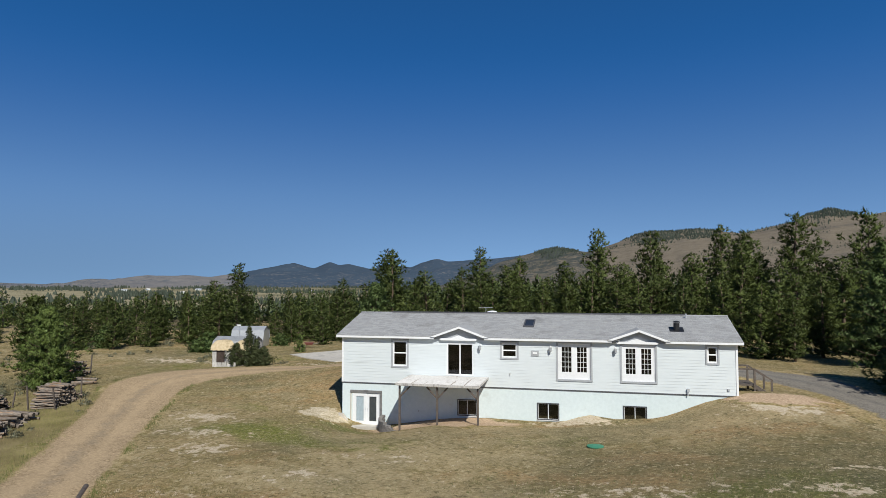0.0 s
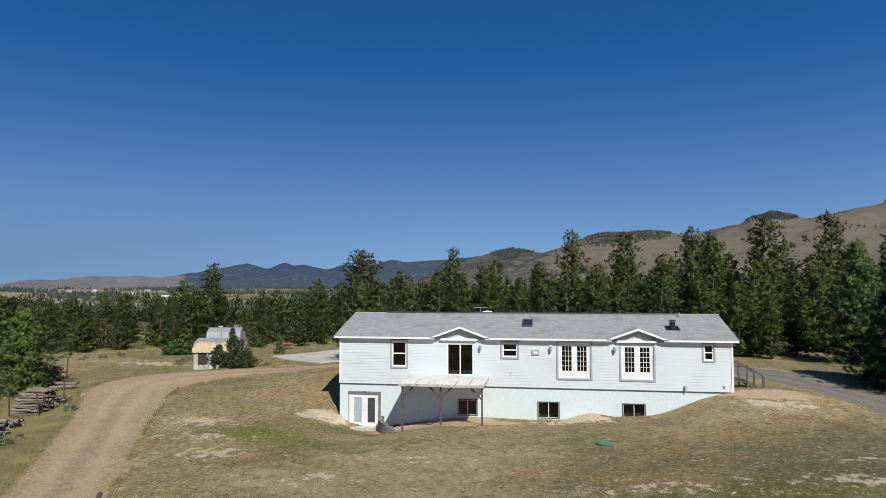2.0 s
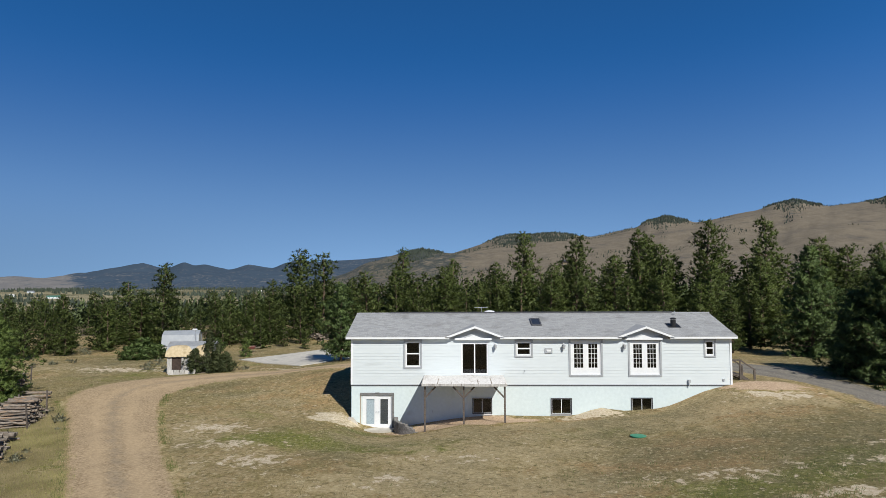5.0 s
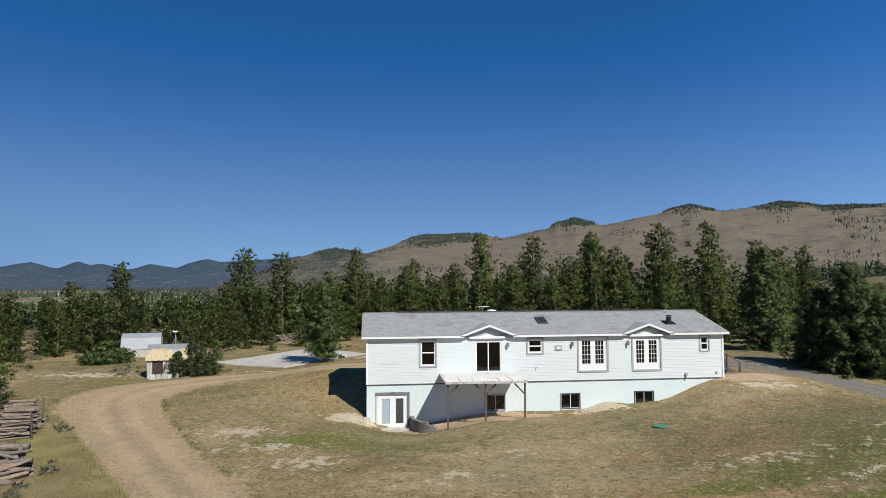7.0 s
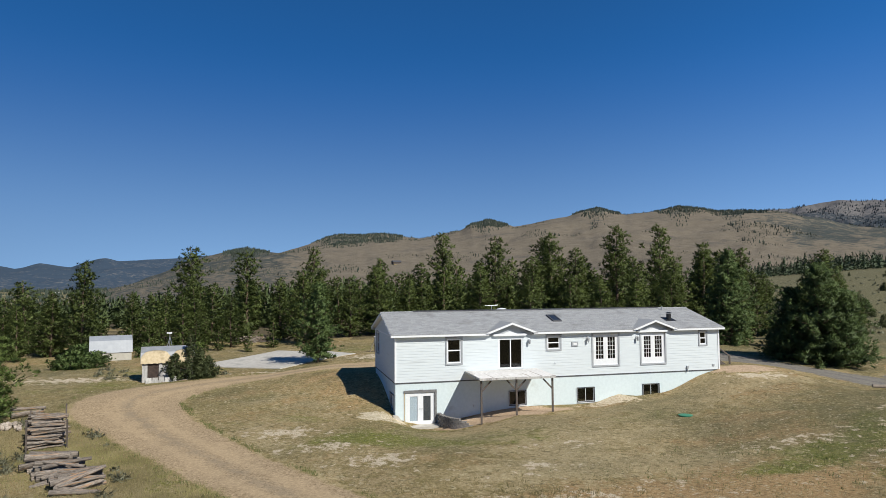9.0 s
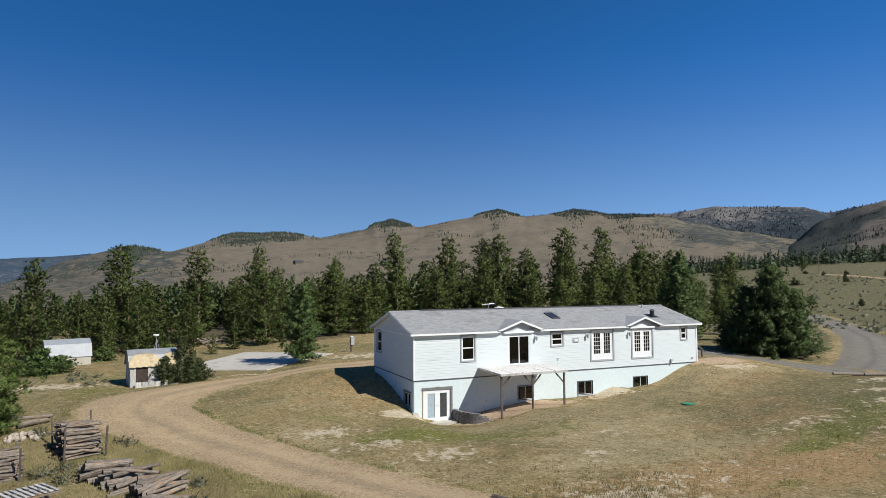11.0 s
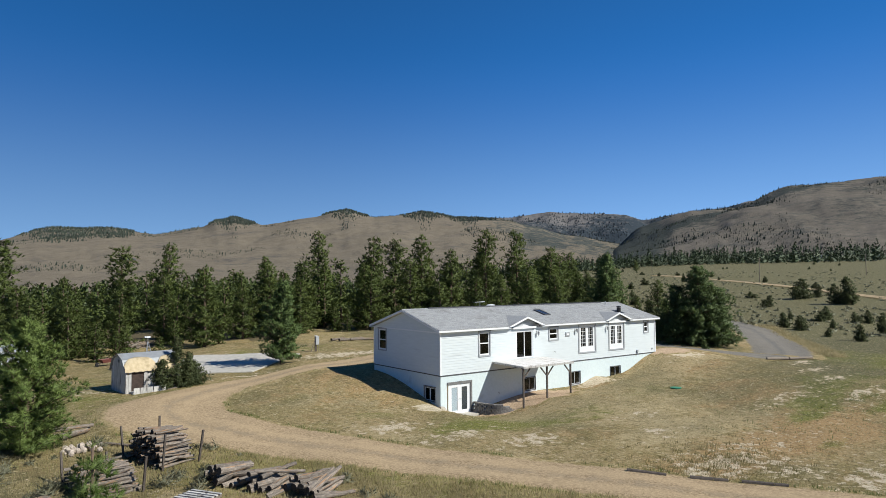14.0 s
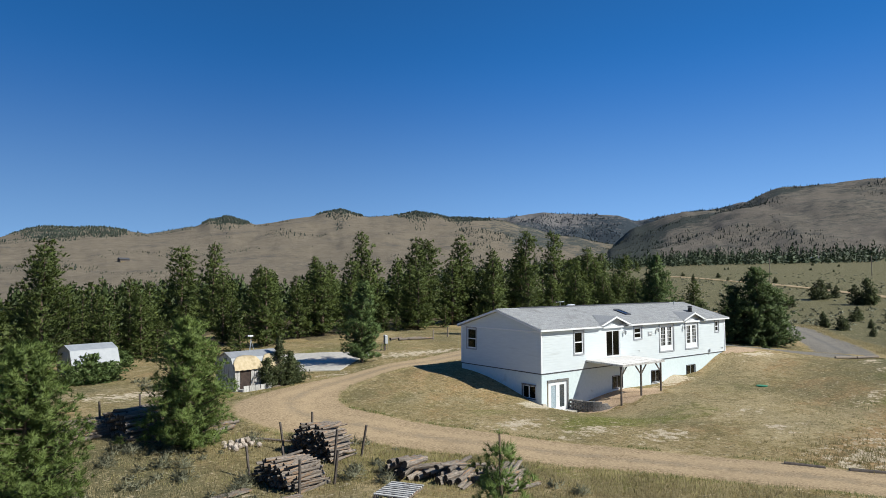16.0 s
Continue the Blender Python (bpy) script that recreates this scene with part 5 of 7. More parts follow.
# ---- trees ----
def tuft(s, p, d, size, blades, wide, rnd, out=None):
    """A spray of narrow needle bunches that points along d; together they take the light as the clump's outside does."""
    out = (out or d).normalized()
    for _ in range(blades):
        v = (d + Vector((rnd.gauss(0, 0.75), rnd.gauss(0, 0.75), rnd.gauss(0.12, 0.6)))).normalized()
        a = v.orthogonal().normalized()
        a = (a * math.cos(w := rnd.uniform(0, 6.3)) + v.cross(a) * math.sin(w)) * wide * rnd.uniform(0.6, 1.2)
        tip = p + v * size * rnd.uniform(0.6, 1.2)
        n = len(s.v)
        q = (out + v * 0.5).normalized()
        if a.cross(v).dot(q) < 0:
            a = -a
        s.v += [tuple(p - a - v * size * 0.15), tuple(p + a - v * size * 0.15), tuple(tip)]
        s.nrm += [tuple(q)] * 3
        s.f.append((n, n + 1, n + 2))


def pine_shapes(seed, height, radius, whorls, size, blades, wide, bare=0.1, power=0.75, arms=5, droop=0.0, limbs=True, bunch=6):
    """Trunk with limbs, and crown, of a pine that stands on the origin."""
    rnd = random.Random(seed)
    trunk, crown = Shape(), Shape()
    lean = [Vector((rnd.gauss(0, 0.012), rnd.gauss(0, 0.012), 0)) * height * k / 6 for k in range(7)]
    axis = [Vector((0, 0, -0.3 if k == 0 else height * k / 6)) + lean[k] for k in range(7)]
    trunk.tube(axis, [height * 0.018 * (1 - 0.9 * k / 6) + 0.01 for k in range(7)], 8)

    def stem(z):
        k = min(5, int(z / height * 6))
        return axis[k].lerp(axis[k + 1], z / height * 6 - k) if k else Vector((lean[1].x * z / height * 6, lean[1].y * z / height * 6, z))

    lop = [1 + rnd.uniform(-0.28, 0.28) for _ in range(24)]
    each = max(3, int(arms * 0.8))
    spread = [rnd.uniform(0.78, 1.12) for _ in range(whorls + 1)]
    for w in range(whorls * each):
        level = w // each
        u = bare + (0.975 - bare) * min(1.0, (level + 0.55 * rnd.random()) / whorls) ** 1.1
        z = u * height
        base = stem(z)
        v = (u - bare) / (1 - bare)
        reach = radius * (1 - v) ** power * min(1.0, 0.82 + 2.0 * v)
        ang = w * 2.4 + rnd.uniform(-0.7, 0.7)
        ln = reach * rnd.uniform(0.55, 1.08) * spread[level] * lop[int((ang % 6.283) / 6.283 * 6) * 4 + int(u * 3.99)]
        ln = max(0.3 * size, ln)
        rise = 0.1 + 0.6 * u + rnd.uniform(-0.2, 0.25) - droop * (1 - u)
        d = Vector((math.cos(ang), math.sin(ang), rise)).normalized()
        tip = base + d * ln + Vector((0, 0, 0.1 * ln))
        if limbs and ln > 1.2:
            trunk.tube([base, base + d * ln * 0.6, tip], [0.012 * ln + 0.012, 0.008 * ln + 0.008, 0.006], 3, False)
        side = Vector((d.x, d.y, 0.25)).normalized()
        own = size * (1 - 0.3 * v)
        if ln > 1.1 * size:
            tuft(crown, base.lerp(tip, 0.3), side, own * 0.85, 2, own * 0.3, rnd)
            tuft(crown, base.lerp(tip, 0.62), side, own * 0.75, 2, own * 0.26, rnd)
        for q in ((1.0, 0.66, 0.34) if ln > 3.2 * size else (1.0, 0.55) if ln > 1.6 * size else (0.9,)):
            c = base.lerp(tip, q)
            r = own * rnd.uniform(0.65, 1.1)
            for _ in range(bunch):
                o = Vector((rnd.gauss(0, 1), rnd.gauss(0, 1), rnd.gauss(0.15, 0.6))).normalized()
                tuft(crown, c + o * r * rnd.uniform(0.25, 0.9), (o * 0.7 + d * 0.6 + Vector((0, 0, 0.4))).normalized(), own * rnd.uniform(0.38, 0.72), blades, wide, rnd, o * 0.75 + side * 0.45 + Vector((0, 0, 0.3)))
    tuft(crown, axis[-1], Vector((0, 0, 1)), size * 0.6, blades, wide, rnd)
    return trunk, crown


def clump(*stems):
    """Several stems with their crowns as one plant: (shapes, x, y)."""
    trunk, crown = Shape(), Shape()
    for (a, b), x, y in stems:
        for whole, one in ((trunk, a), (crown, b)):
            n = len(whole.v)
            whole.v += [(p + x, q + y, r) for p, q, r in one.v]
            whole.f += [tuple(n + k for k in f) for f in one.f]
            whole.nrm += one.nrm
    return trunk, crown


def tree(name, label, shapes, needles, place, turn=0.0, scale=1.0, group="", category="tree"):
    ob = thing(name, label, category, group=group)
    part("trunk", shapes[0], M_bark, ob, smooth=True)
    part("crown", shapes[1], needles, ob)
    ob.matrix_basis = Matrix.LocRotScale(Vector(place), Euler((0, 0, turn)), (scale, scale, scale))
    return ob


def on_ground(x, y, sink=0.05):
    return (x, y, ground(x, y) - sink)


def copy_tree(src, x, y, height, own, rnd, wide=None):
    k = height / own
    w = k * (wide if wide else rnd.uniform(1.0, 1.4))
    c = copy_thing(src, Matrix.Identity(4))
    c.matrix_basis = Matrix.LocRotScale(Vector(on_ground(x, y)), Euler((rnd.uniform(-0.03, 0.03), rnd.uniform(-0.03, 0.03), rnd.uniform(0, 6.3))), (w, w, k))
    return c


def forest():
    rnd = random.Random(21)
    label = "dark green ponderosa pine at the edge of the forest"
    kinds = []
    for k in range(6):
        kinds.append(pine_shapes(40 + k, 12, (3.3, 3.7, 3.0, 3.4, 3.9, 3.1)[k], 20, 0.85, 9, 0.058, bare=(0.0, 0.02, 0.04, 0.0, 0.02, 0.05)[k], power=(0.6, 0.5, 0.5, 0.62, 0.56, 0.52)[k], arms=7, bunch=6))
    light = [pine_shapes(60 + k, 12, 3.2, 14, 1.05, 5, 0.16, bare=0.02, power=0.52, arms=5, limbs=False, bunch=4) for k in range(3)]
    first = []
    # trees that stand out: place, top
    tall = [(16.2, 51.8, 16.0), (22.5, 47, 15.1), (31.0, 46.7, 15.7), (37.2, 39.0, 16.3), (44.8, 40.2, 16.5), (-25.9, 30.3, 10.9), (-2.4, 61.5, 14.3), (-21.5, 74, 14.8), (-11.2, 44.7, 12.7), (36.9, 64, 16.4), (40.8, 43.5, 13.6), (27, 44, 12.2), (19.3, 43.5, 11.2), (34.3, 43.6, 12.2), (12.0, 47, 11.4), (5.8, 46, 12.0), (-1.5, 46, 10.6), (-7, 43, 9.4), (-17, 42, 9.2), (-33.5, 38, 9.0), (50, 38, 14.0), (54, 43, 13.0), (55, 41, 13.2), (60.5, 44, 13.6), (46, 26, 7.6), (49, 31, 9.0), (42.2, 21, 6.8), (52, 34, 10.0)]
    edge_pines = [(57, 47, 12.6), (31.4, 18.8, 7.6), (29.4, 21.2, 8.6), (31.8, 24.4, 10.5), (34.6, 22.5, 9.4), (27, 24, 9.4), (23.8, 25, 9.2), (40.2, 21.5, 9.0), (37.5, 26, 11.0), (20, 27, 8.6), (48.5, 31, 8.0), (47, 24, 9.4), (46, 18.5, 6.4), (52, 28.5, 8.6), (9.2, 42.5, 9.0), (1.6, 42, 9.4), (41.5, 33.5, 10.2), (-29.5, 33, 8.0), (-20.5, 36, 7.6)]
    spots = tall + edge_pines
    # low dense pines where the forest reaches down to the meadow
    spots += [(-35, 21, 6.6), (-38.5, 19.2, 6.0), (-33.2, 24.5, 6.2), (-30.8, 28, 6.6), (-36.4, 26, 7.2), (-41, 23, 6.8), (-29, 31.5, 7.0), (-33, 30.5, 7.4), (-42.5, 28.5, 7.2), (-26.6, 34, 7.6), (-38, 31.5, 7.6), (-45, 22, 6.4), (-48, 27, 7.4), (-23, 38, 7.8), (-16.5, 38.5, 7.4), (-12.5, 38, 7.2)]
    guard = 0
    while len(spots) < 175 and guard < 9000:
        guard += 1
        x = rnd.uniform(-95, 60)
        y = rnd.uniform(33, 92)
        edge = 36 + 5 * math.sin(x * 0.13) + (-10 if x < -32 else 0) + (0 if x < 42 else (x - 42) * 0.6)
        if y < edge or (x > 44 and y > 60 + (x - 44) * 0.5):
            continue
        if min((x - a) ** 2 + (y - b) ** 2 for a, b, _ in spots) < 9 + (y - 34) * 0.12:
            continue
        h = rnd.uniform(5.6, 9.0) + 3.0 * ramp(5, 40, x) - 3.4 * ramp(0, -30, x)
        spots.append((x, y, h + 2))
    # young pines and low growth in front of the tall ones
    for _ in range(46):
        x = rnd.uniform(-55, 50)
        y = 34.5 + 5 * math.sin(x * 0.13) + (-9 if x < -32 else 0) + (0 if x < 42 else (x - 42) * 0.6) + rnd.uniform(0, 7)
        if not (-2 < x < 8 and y < 40):
            spots.append((x, y, 2 + rnd.uniform(1.5, 4.0)))
    made, thin = [], []
    for n, (x, y, top) in enumerate(spots):
        h = top - ground(x, y)
        back = n > 63 and (y > 43 or h < 4.5)
        src, shapes = (thin, light) if back else (made, kinds)
        if len(src) < len(shapes):
            src.append(tree("pine_tree", label, shapes[len(src)], M_needles, on_ground(x, y), rnd.uniform(0, 6), h / 12, "pines of the forest edge"))
        else:
            copy_tree(src[n % len(src)], x, y, h, 12, rnd)
    return made, kinds


pines, pine_kinds = forest()


def woods(name, label, spots, blades, needles, seed):
    """Many far trees in one mesh: a thin stem of sprays each."""
    rnd = random.Random(seed)
    s = Shape()
    for x, y, h in spots:
        z = ground(x, y)
        if y < 260:
            h *= 1 - 0.35 * ramp(10, -60, x)
        r = h * rnd.uniform(0.22, 0.33)
        for k in range(blades):
            u = (k + rnd.random()) / blades
            a = rnd.uniform(0, 6.283)
            reach = r * (1 - u) ** 0.75 * rnd.uniform(0.5, 1.1)
            wide = h * 0.07 * (1.2 - 0.6 * u) * (16 / blades) ** 0.5
            c = Vector((x + math.cos(a) * reach * 0.35, y + math.sin(a) * reach * 0.35, z + u * h * 0.95 + 0.02 * h))
            tip = Vector((x + math.cos(a) * reach * 1.15, y + math.sin(a) * reach * 1.15, z + min(1, u + rnd.uniform(0.0, 0.16)) * h))
            side = Vector((-math.sin(a), math.cos(a), rnd.uniform(-0.6, 0.6))) * wide
            n = len(s.v)
            s.v += [tuple(c - side), tuple(c + side), tuple(tip + side * 0.3), tuple(c + Vector((0, 0, wide * 1.6)))]
            out = Vector((math.cos(a), math.sin(a), 0.7))
            s.f.append((n, n + 1, n + 2) if side.cross(tip - c).dot(out) > 0 else (n, n + 2, n + 1))
            s.f.append((n, n + 2, n + 3) if (tip - c + side).cross(side).dot(out) + (tip - c).cross(Vector((0, 0, 1))).dot(out) > 0 else (n, n + 3, n + 2))
            s.nrm += [(math.cos(a), math.sin(a), 0.7)] * 4
    return tagged(part(name, s, needles), label, "forest", kind="stuff")


def scatter(count, seed, inside, height):
    rnd = random.Random(seed)
    out = []
    guard = 0
    while len(out) < count and guard < count * 40:
        guard += 1
        b = radians(rnd.uniform(-64, 118))
        d = 70 * math.exp(rnd.uniform(0, math.log(36)))
        x, y = -8 + d * math.sin(b), -40 + d * math.cos(b)
        if inside(x, y, math.degrees(b), d):
            out.append((x, y, height(rnd)))
    return out


def in_wood(x, y, b, d):
    if y < 70 and x > -100:
        return False
    n = noise.noise(Vector((x * 0.006, y * 0.006, 3.0)))
    if b < 29 - 6 * ramp(150, 500, d):
        return n > -0.5 + 0.55 * ramp(150, 330, d) if d < 330 else n > 0.08 + 0.2 * ramp(330, 1000, d)
    return d > 640 and d < 1200 and b < 90 and noise.noise(Vector((b * 0.09, d * 0.002, 9))) > -0.25


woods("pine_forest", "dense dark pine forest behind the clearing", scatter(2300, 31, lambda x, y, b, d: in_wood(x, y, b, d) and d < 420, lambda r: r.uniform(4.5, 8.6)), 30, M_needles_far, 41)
rnd_belt = random.Random(88)
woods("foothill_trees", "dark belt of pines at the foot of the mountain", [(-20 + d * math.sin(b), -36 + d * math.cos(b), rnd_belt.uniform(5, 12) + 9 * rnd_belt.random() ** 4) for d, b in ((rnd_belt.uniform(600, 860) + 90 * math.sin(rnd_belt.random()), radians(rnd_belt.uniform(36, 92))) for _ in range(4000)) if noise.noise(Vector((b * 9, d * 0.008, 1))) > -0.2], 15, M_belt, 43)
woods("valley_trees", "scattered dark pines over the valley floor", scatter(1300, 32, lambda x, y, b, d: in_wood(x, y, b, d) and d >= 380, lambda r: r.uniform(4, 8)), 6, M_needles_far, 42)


# single trees near the house
def near_trees():
    rnd = random.Random(77)
    tree("pine_tree", "broad bushy pine beside the gravel pad", clump((pine_shapes(91, 8.5, 3.3, 24, 0.62, 12, 0.036, bare=0.0, power=0.6, arms=12, bunch=9), 0.2, -0.2), (pine_shapes(191, 6.4, 2.6, 18, 0.6, 12, 0.036, bare=0.0, power=0.5, arms=10, bunch=9), -0.9, 1.7), (pine_shapes(192, 6.2, 2.6, 17, 0.6, 12, 0.036, bare=0.0, power=0.5, arms=10, bunch=8), 1.4, -1.6), (pine_shapes(193, 2.6, 1.6, 9, 0.5, 11, 0.036, bare=0.0, power=0.45, arms=8, bunch=8), -0.4, 4.2)), M_needles_mid, on_ground(35.0, 3.2), 0.0, 0.94)
    tree("pine_tree", "young pine by the concrete slab", pine_shapes(92, 6.9, 2.3, 20, 0.5, 11, 0.034, bare=0.05, power=0.6, arms=9, bunch=8), M_needles_mid, on_ground(-3.8, 17.3))
    tree("juniper_tree", "dark juniper against the old shed", clump((pine_shapes(93, 3.8, 1.5, 20, 0.3, 10, 0.02, bare=0.0, power=1.15, arms=10, bunch=7), 0.0, 0.0), (pine_shapes(193, 2.6, 1.1, 15, 0.3, 10, 0.02, bare=0.0, power=1.1, arms=10, bunch=7), 0.8, -0.1), (pine_shapes(194, 2.2, 1.2, 14, 0.3, 10, 0.02, bare=0.0, power=0.8, arms=9, bunch=7), -1.1, -0.4), (pine_shapes(195, 1.8, 1.1, 12, 0.3, 10, 0.02, bare=0.0, power=0.8, arms=9, bunch=7), 1.4, 0.3)), M_juniper, on_ground(-13.5, 11.9), 0.0, 0.9)
    tree("pine_tree", "bright young pine among the log piles", pine_shapes(94, 5.9, 2.6, 22, 0.44, 16, 0.015, bare=0.0, power=0.62, arms=11, bunch=11), M_needles_young, on_ground(-22.9, 0.3))
    tree("pine_tree", "bright young pine in long grass", pine_shapes(95, 5.6, 2.75, 22, 0.44, 16, 0.015, bare=0.0, power=0.62, arms=11, bunch=11), M_needles_young, on_ground(-29.6, -4.6))
    tree("pine_sapling", "slender pine sapling with open whorls", pine_shapes(96, 5.0, 1.5, 13, 0.36, 26, 0.006, bare=0.03, power=0.75, arms=7, bunch=9), M_needles_young, on_ground(-23.4, -21.6))
    tree("pine_tree", "dense young pine at the meadow's edge", pine_shapes(97, 6.2, 2.4, 20, 0.5, 7, 0.055, bare=0.02, power=0.55, arms=10, bunch=7), M_needles, on_ground(-30.5, 6.5))
    tree("pine_tree", "dense young pine at the meadow's edge", pine_shapes(98, 5.0, 2.2, 18, 0.5, 7, 0.055, bare=0.02, power=0.55, arms=10, bunch=7), M_needles, on_ground(-34.5, 3.0))
    tree("green_shrub", "bright green young shrub by the slab", pine_shapes(102, 1.9, 0.85, 9, 0.24, 9, 0.02, bare=0.0, power=0.5, arms=7, bunch=6), M_needles_young, on_ground(-14.4, 23.5), category="bush")
    # low junipers and bushes on the clearing
    bush = pine_shapes(99, 1.9, 1.35, 11, 0.4, 6, 0.06, bare=0.0, power=0.4, arms=9, limbs=False, bunch=6)
    src = tree("juniper_bush", "low spreading green juniper bush in dry grass", bush, M_greenbush, on_ground(-23.7, 21.3), group="juniper bushes", category="bush")
    for x, y, h in ((-22.4, 21.5, 1.3), (-25, 21, 1.2), (-37, 22, 1.8), (-41, 27, 2.1), (-20, 30, 1.3)):
        copy_tree(src, x, y, h, 1.9, rnd)
    kinds = []
    for k, (x, y, h) in enumerate(((60.5, 4.6, 1.9), (78.0, 9.4, 1.6), (110.0, 33.0, 2.4))):
        two = clump((pine_shapes(200 + k, 2.0, 1.1, 10, 0.3, 5, 0.05, bare=0.0, power=0.7, arms=8, limbs=False, bunch=5), 0, 0), (pine_shapes(210 + k, 1.2, 0.9, 7, 0.3, 5, 0.05, bare=0.0, power=0.6, arms=7, limbs=False, bunch=5), 0.8, 0.2 * k))
        kinds.append(tree("juniper_bush", "dark rounded juniper in the open field", two, M_juniper, on_ground(x, y), k, h / 2.0, "field junipers", "bush"))
    # junipers over the open field
    for x, y, h, w in ((132.7, 36.6, 4.6, 1.25), (137.9, 35.1, 3.0, 0.8), (123.7, 23.5, 5.6, 0.9), (122.2, 25.6, 4.2, 1.0), (62.5, 7.7, 2.0, 0.95), (77.7, 13.9, 1.5, 0.7), (84.4, 11.4, 2.1, 1.2), (80.2, 5.8, 1.6, 1.1),
                       (82, 4.6, 1.9, 1.1), (57.6, 0, 1.1, 1.0), (69.2, 4.2, 1.3, 1.0), (54.2, -4.7, 1.9, 1.0), (67, -2.4, 2.6, 0.8), (130.3, 47.8, 1.6, 2.0), (193.6, 75.9, 2.0, 1.1), (165.3, 104, 2.5, 1.3), (144.3, 93.4, 2.2, 1.2),
                       (108.1, 84.7, 2.8, 1.2), (102.5, 65.8, 4.0, 1.1), (99.9, 59.8, 3.4, 0.8), (46.5, 12.4, 2.6, 0.9), (88, 47, 2.2, 1.0), (72, 30, 1.8, 1.0), (187.4, 102.8, 3.4, 0.5)):
        copy_tree(rnd.choice(kinds), x, y, h, 2.0, rnd, w * 0.85)
    for _ in range(34):
        d = 150 * math.exp(rnd.uniform(0, 1.4))
        b = radians(rnd.uniform(44, 76))
        copy_tree(rnd.choice(kinds), -31 + d * math.sin(b), -30 + d * math.cos(b), rnd.uniform(0.9, 2.4), 2.0, rnd, rnd.uniform(0.7, 1.15))
    for x, y, h in ((100.8, 69.1, 11.8), (175.3, 144.5, 8.0), (178.5, 141, 6.0), (101.1, 86, 7.4), (375, 263, 8.0), (60.8, 25.7, 6.4), (655, 262, 9.0), (684, 228, 8.0), (672, 248, 7.0)):
        copy_tree(pines[1], x, y, h, 12, rnd, 1.3)
    for x, y, h in ((70, 42, 6.0), (61, 34, 5.5), (80, 52, 6.0), (66, 28, 3.5)):
        copy_tree(pines[1], x, y, h, 12, rnd, 1.25)
    tree("pine_tree", "full dark pine behind the gravel pad", pine_shapes(101, 9.7, 3.6, 22, 0.6, 11, 0.04, bare=0.0, power=0.8, arms=12, bunch=8), M_needles_mid, on_ground(37.0, 16.0))
    copy_tree(kinds[0], 41, 12.5, 3.6, 2.0, rnd, 0.9)


near_trees()


# ---- sheds and yard ----
def build_shed():
    x0, y0 = -15.25, 12.95
    shed = thing("shed", "small weathered grey barn-roofed shed with yellow insulation on its roof", "shed", (x0, y0, 1.42), 9)
    hl, hw, eave, knee, top = 1.75, 1.3, 1.5, 2.15, 2.5
    M_grey = M_shedboard
    wall = part("wall", Shape().box(-hl + 0.03, hl - 0.03, -hw + 0.03, hw - 0.03, 0, eave), M_grey, shed, "grey vertical boards")
    rnd = random.Random(4)
    # vertical boards on the end and the front
    for k in range(12):
        y = -hw + 2 * hw * k / 12
        ym = y + hw / 12
        zt = eave + (knee - eave) * min(1, (hw - abs(ym)) / (hw * 0.28)) if abs(ym) > hw * 0.72 else knee + (top - knee) * (1 - abs(ym) / (hw * 0.72))
        part("board", Shape().box(-hl, -hl + 0.03, y + 0.006, y + 2 * hw / 12 - 0.006, rnd.uniform(0, 0.05), zt - 0.03), M_grey, wall)
    for k in range(20):
        x = -hl + 2 * hl * k / 20
        if -1.4 < x + 0.1 < -0.35:
            continue
        part("board", Shape().box(x + 0.006, x + 2 * hl / 20 - 0.006, -hw, -hw + 0.03, rnd.uniform(0, 0.05), eave), M_grey, wall)
    end = Shape().prism([(-hw, eave), (-hw * 0.72, knee), (0, top - 0.02), (hw * 0.72, knee), (hw, eave)], hl - 0.03, hl)
    end.v = [(y, x, z) for x, y, z in end.v]
    part("end_wall", end, M_grey, shed)
    # flat dark panel in place of the unlit opening
    part("doorway", Shape().box(-1.38, -0.42, -hw + 0.01, -hw + 0.06, 0.1, 1.42), material("doorway_shade", (0.03, 0.02, 0.016), (0.075, 0.05, 0.04), 5, 0.9, 0.1), shed, "dark panel for the shade inside the open doorway")
    part("loft_hatch", Shape().box(-hl - 0.012, -hl, -0.14, 0.14, 1.95, 2.15), M_shadowgap, shed)
    M_foam = material("yellow_insulation", (0.46, 0.36, 0.215), (0.6, 0.49, 0.325), 5, 0.9, 0.5, 9, (0.34, 0.26, 0.15), 1.2, 0.58)
    o, m = 0.12, 28
    for side in (-1, 1):
        s = Shape()
        for y, z in ((side * (hw + 0.1), eave - 0.12), (side * hw * 0.72, knee), (0, top)):
            s.v += [(-hl - o, y, z + 0.03), (hl + o, y, z + 0.03), (-hl - o, y, z), (hl + o, y, z)]
        for q in (0, 4):
            s.f += [(q, q + 1, q + 5, q + 4), (q + 2, q + 6, q + 7, q + 3), (q, q + 4, q + 6, q + 2), (q + 1, q + 3, q + 7, q + 5)]
        s.f.append((0, 2, 3, 1))
        part("roof_slope", s, M_zinc, shed, "dull metal sheet roof")
    # torn insulation hangs in two humps over the front slope
    for xa, xb in ((-hl - 0.1, 0.18), (0.3, hl + 0.08)):
        s = Shape()
        for k in range(m + 1):
            u = k / m
            x = xa + (xb - xa) * u
            arch = math.sin(math.pi * u) ** 0.8
            low = 0.018 * math.sin(k * 1.1) + 0.012 * math.sin(k * 2.7)
            up = max(0.0, arch - 0.55) * 0.55 + 0.01 * math.sin(k * 1.9)
            reach = min(1.0, 0.5 + 0.9 * arch)
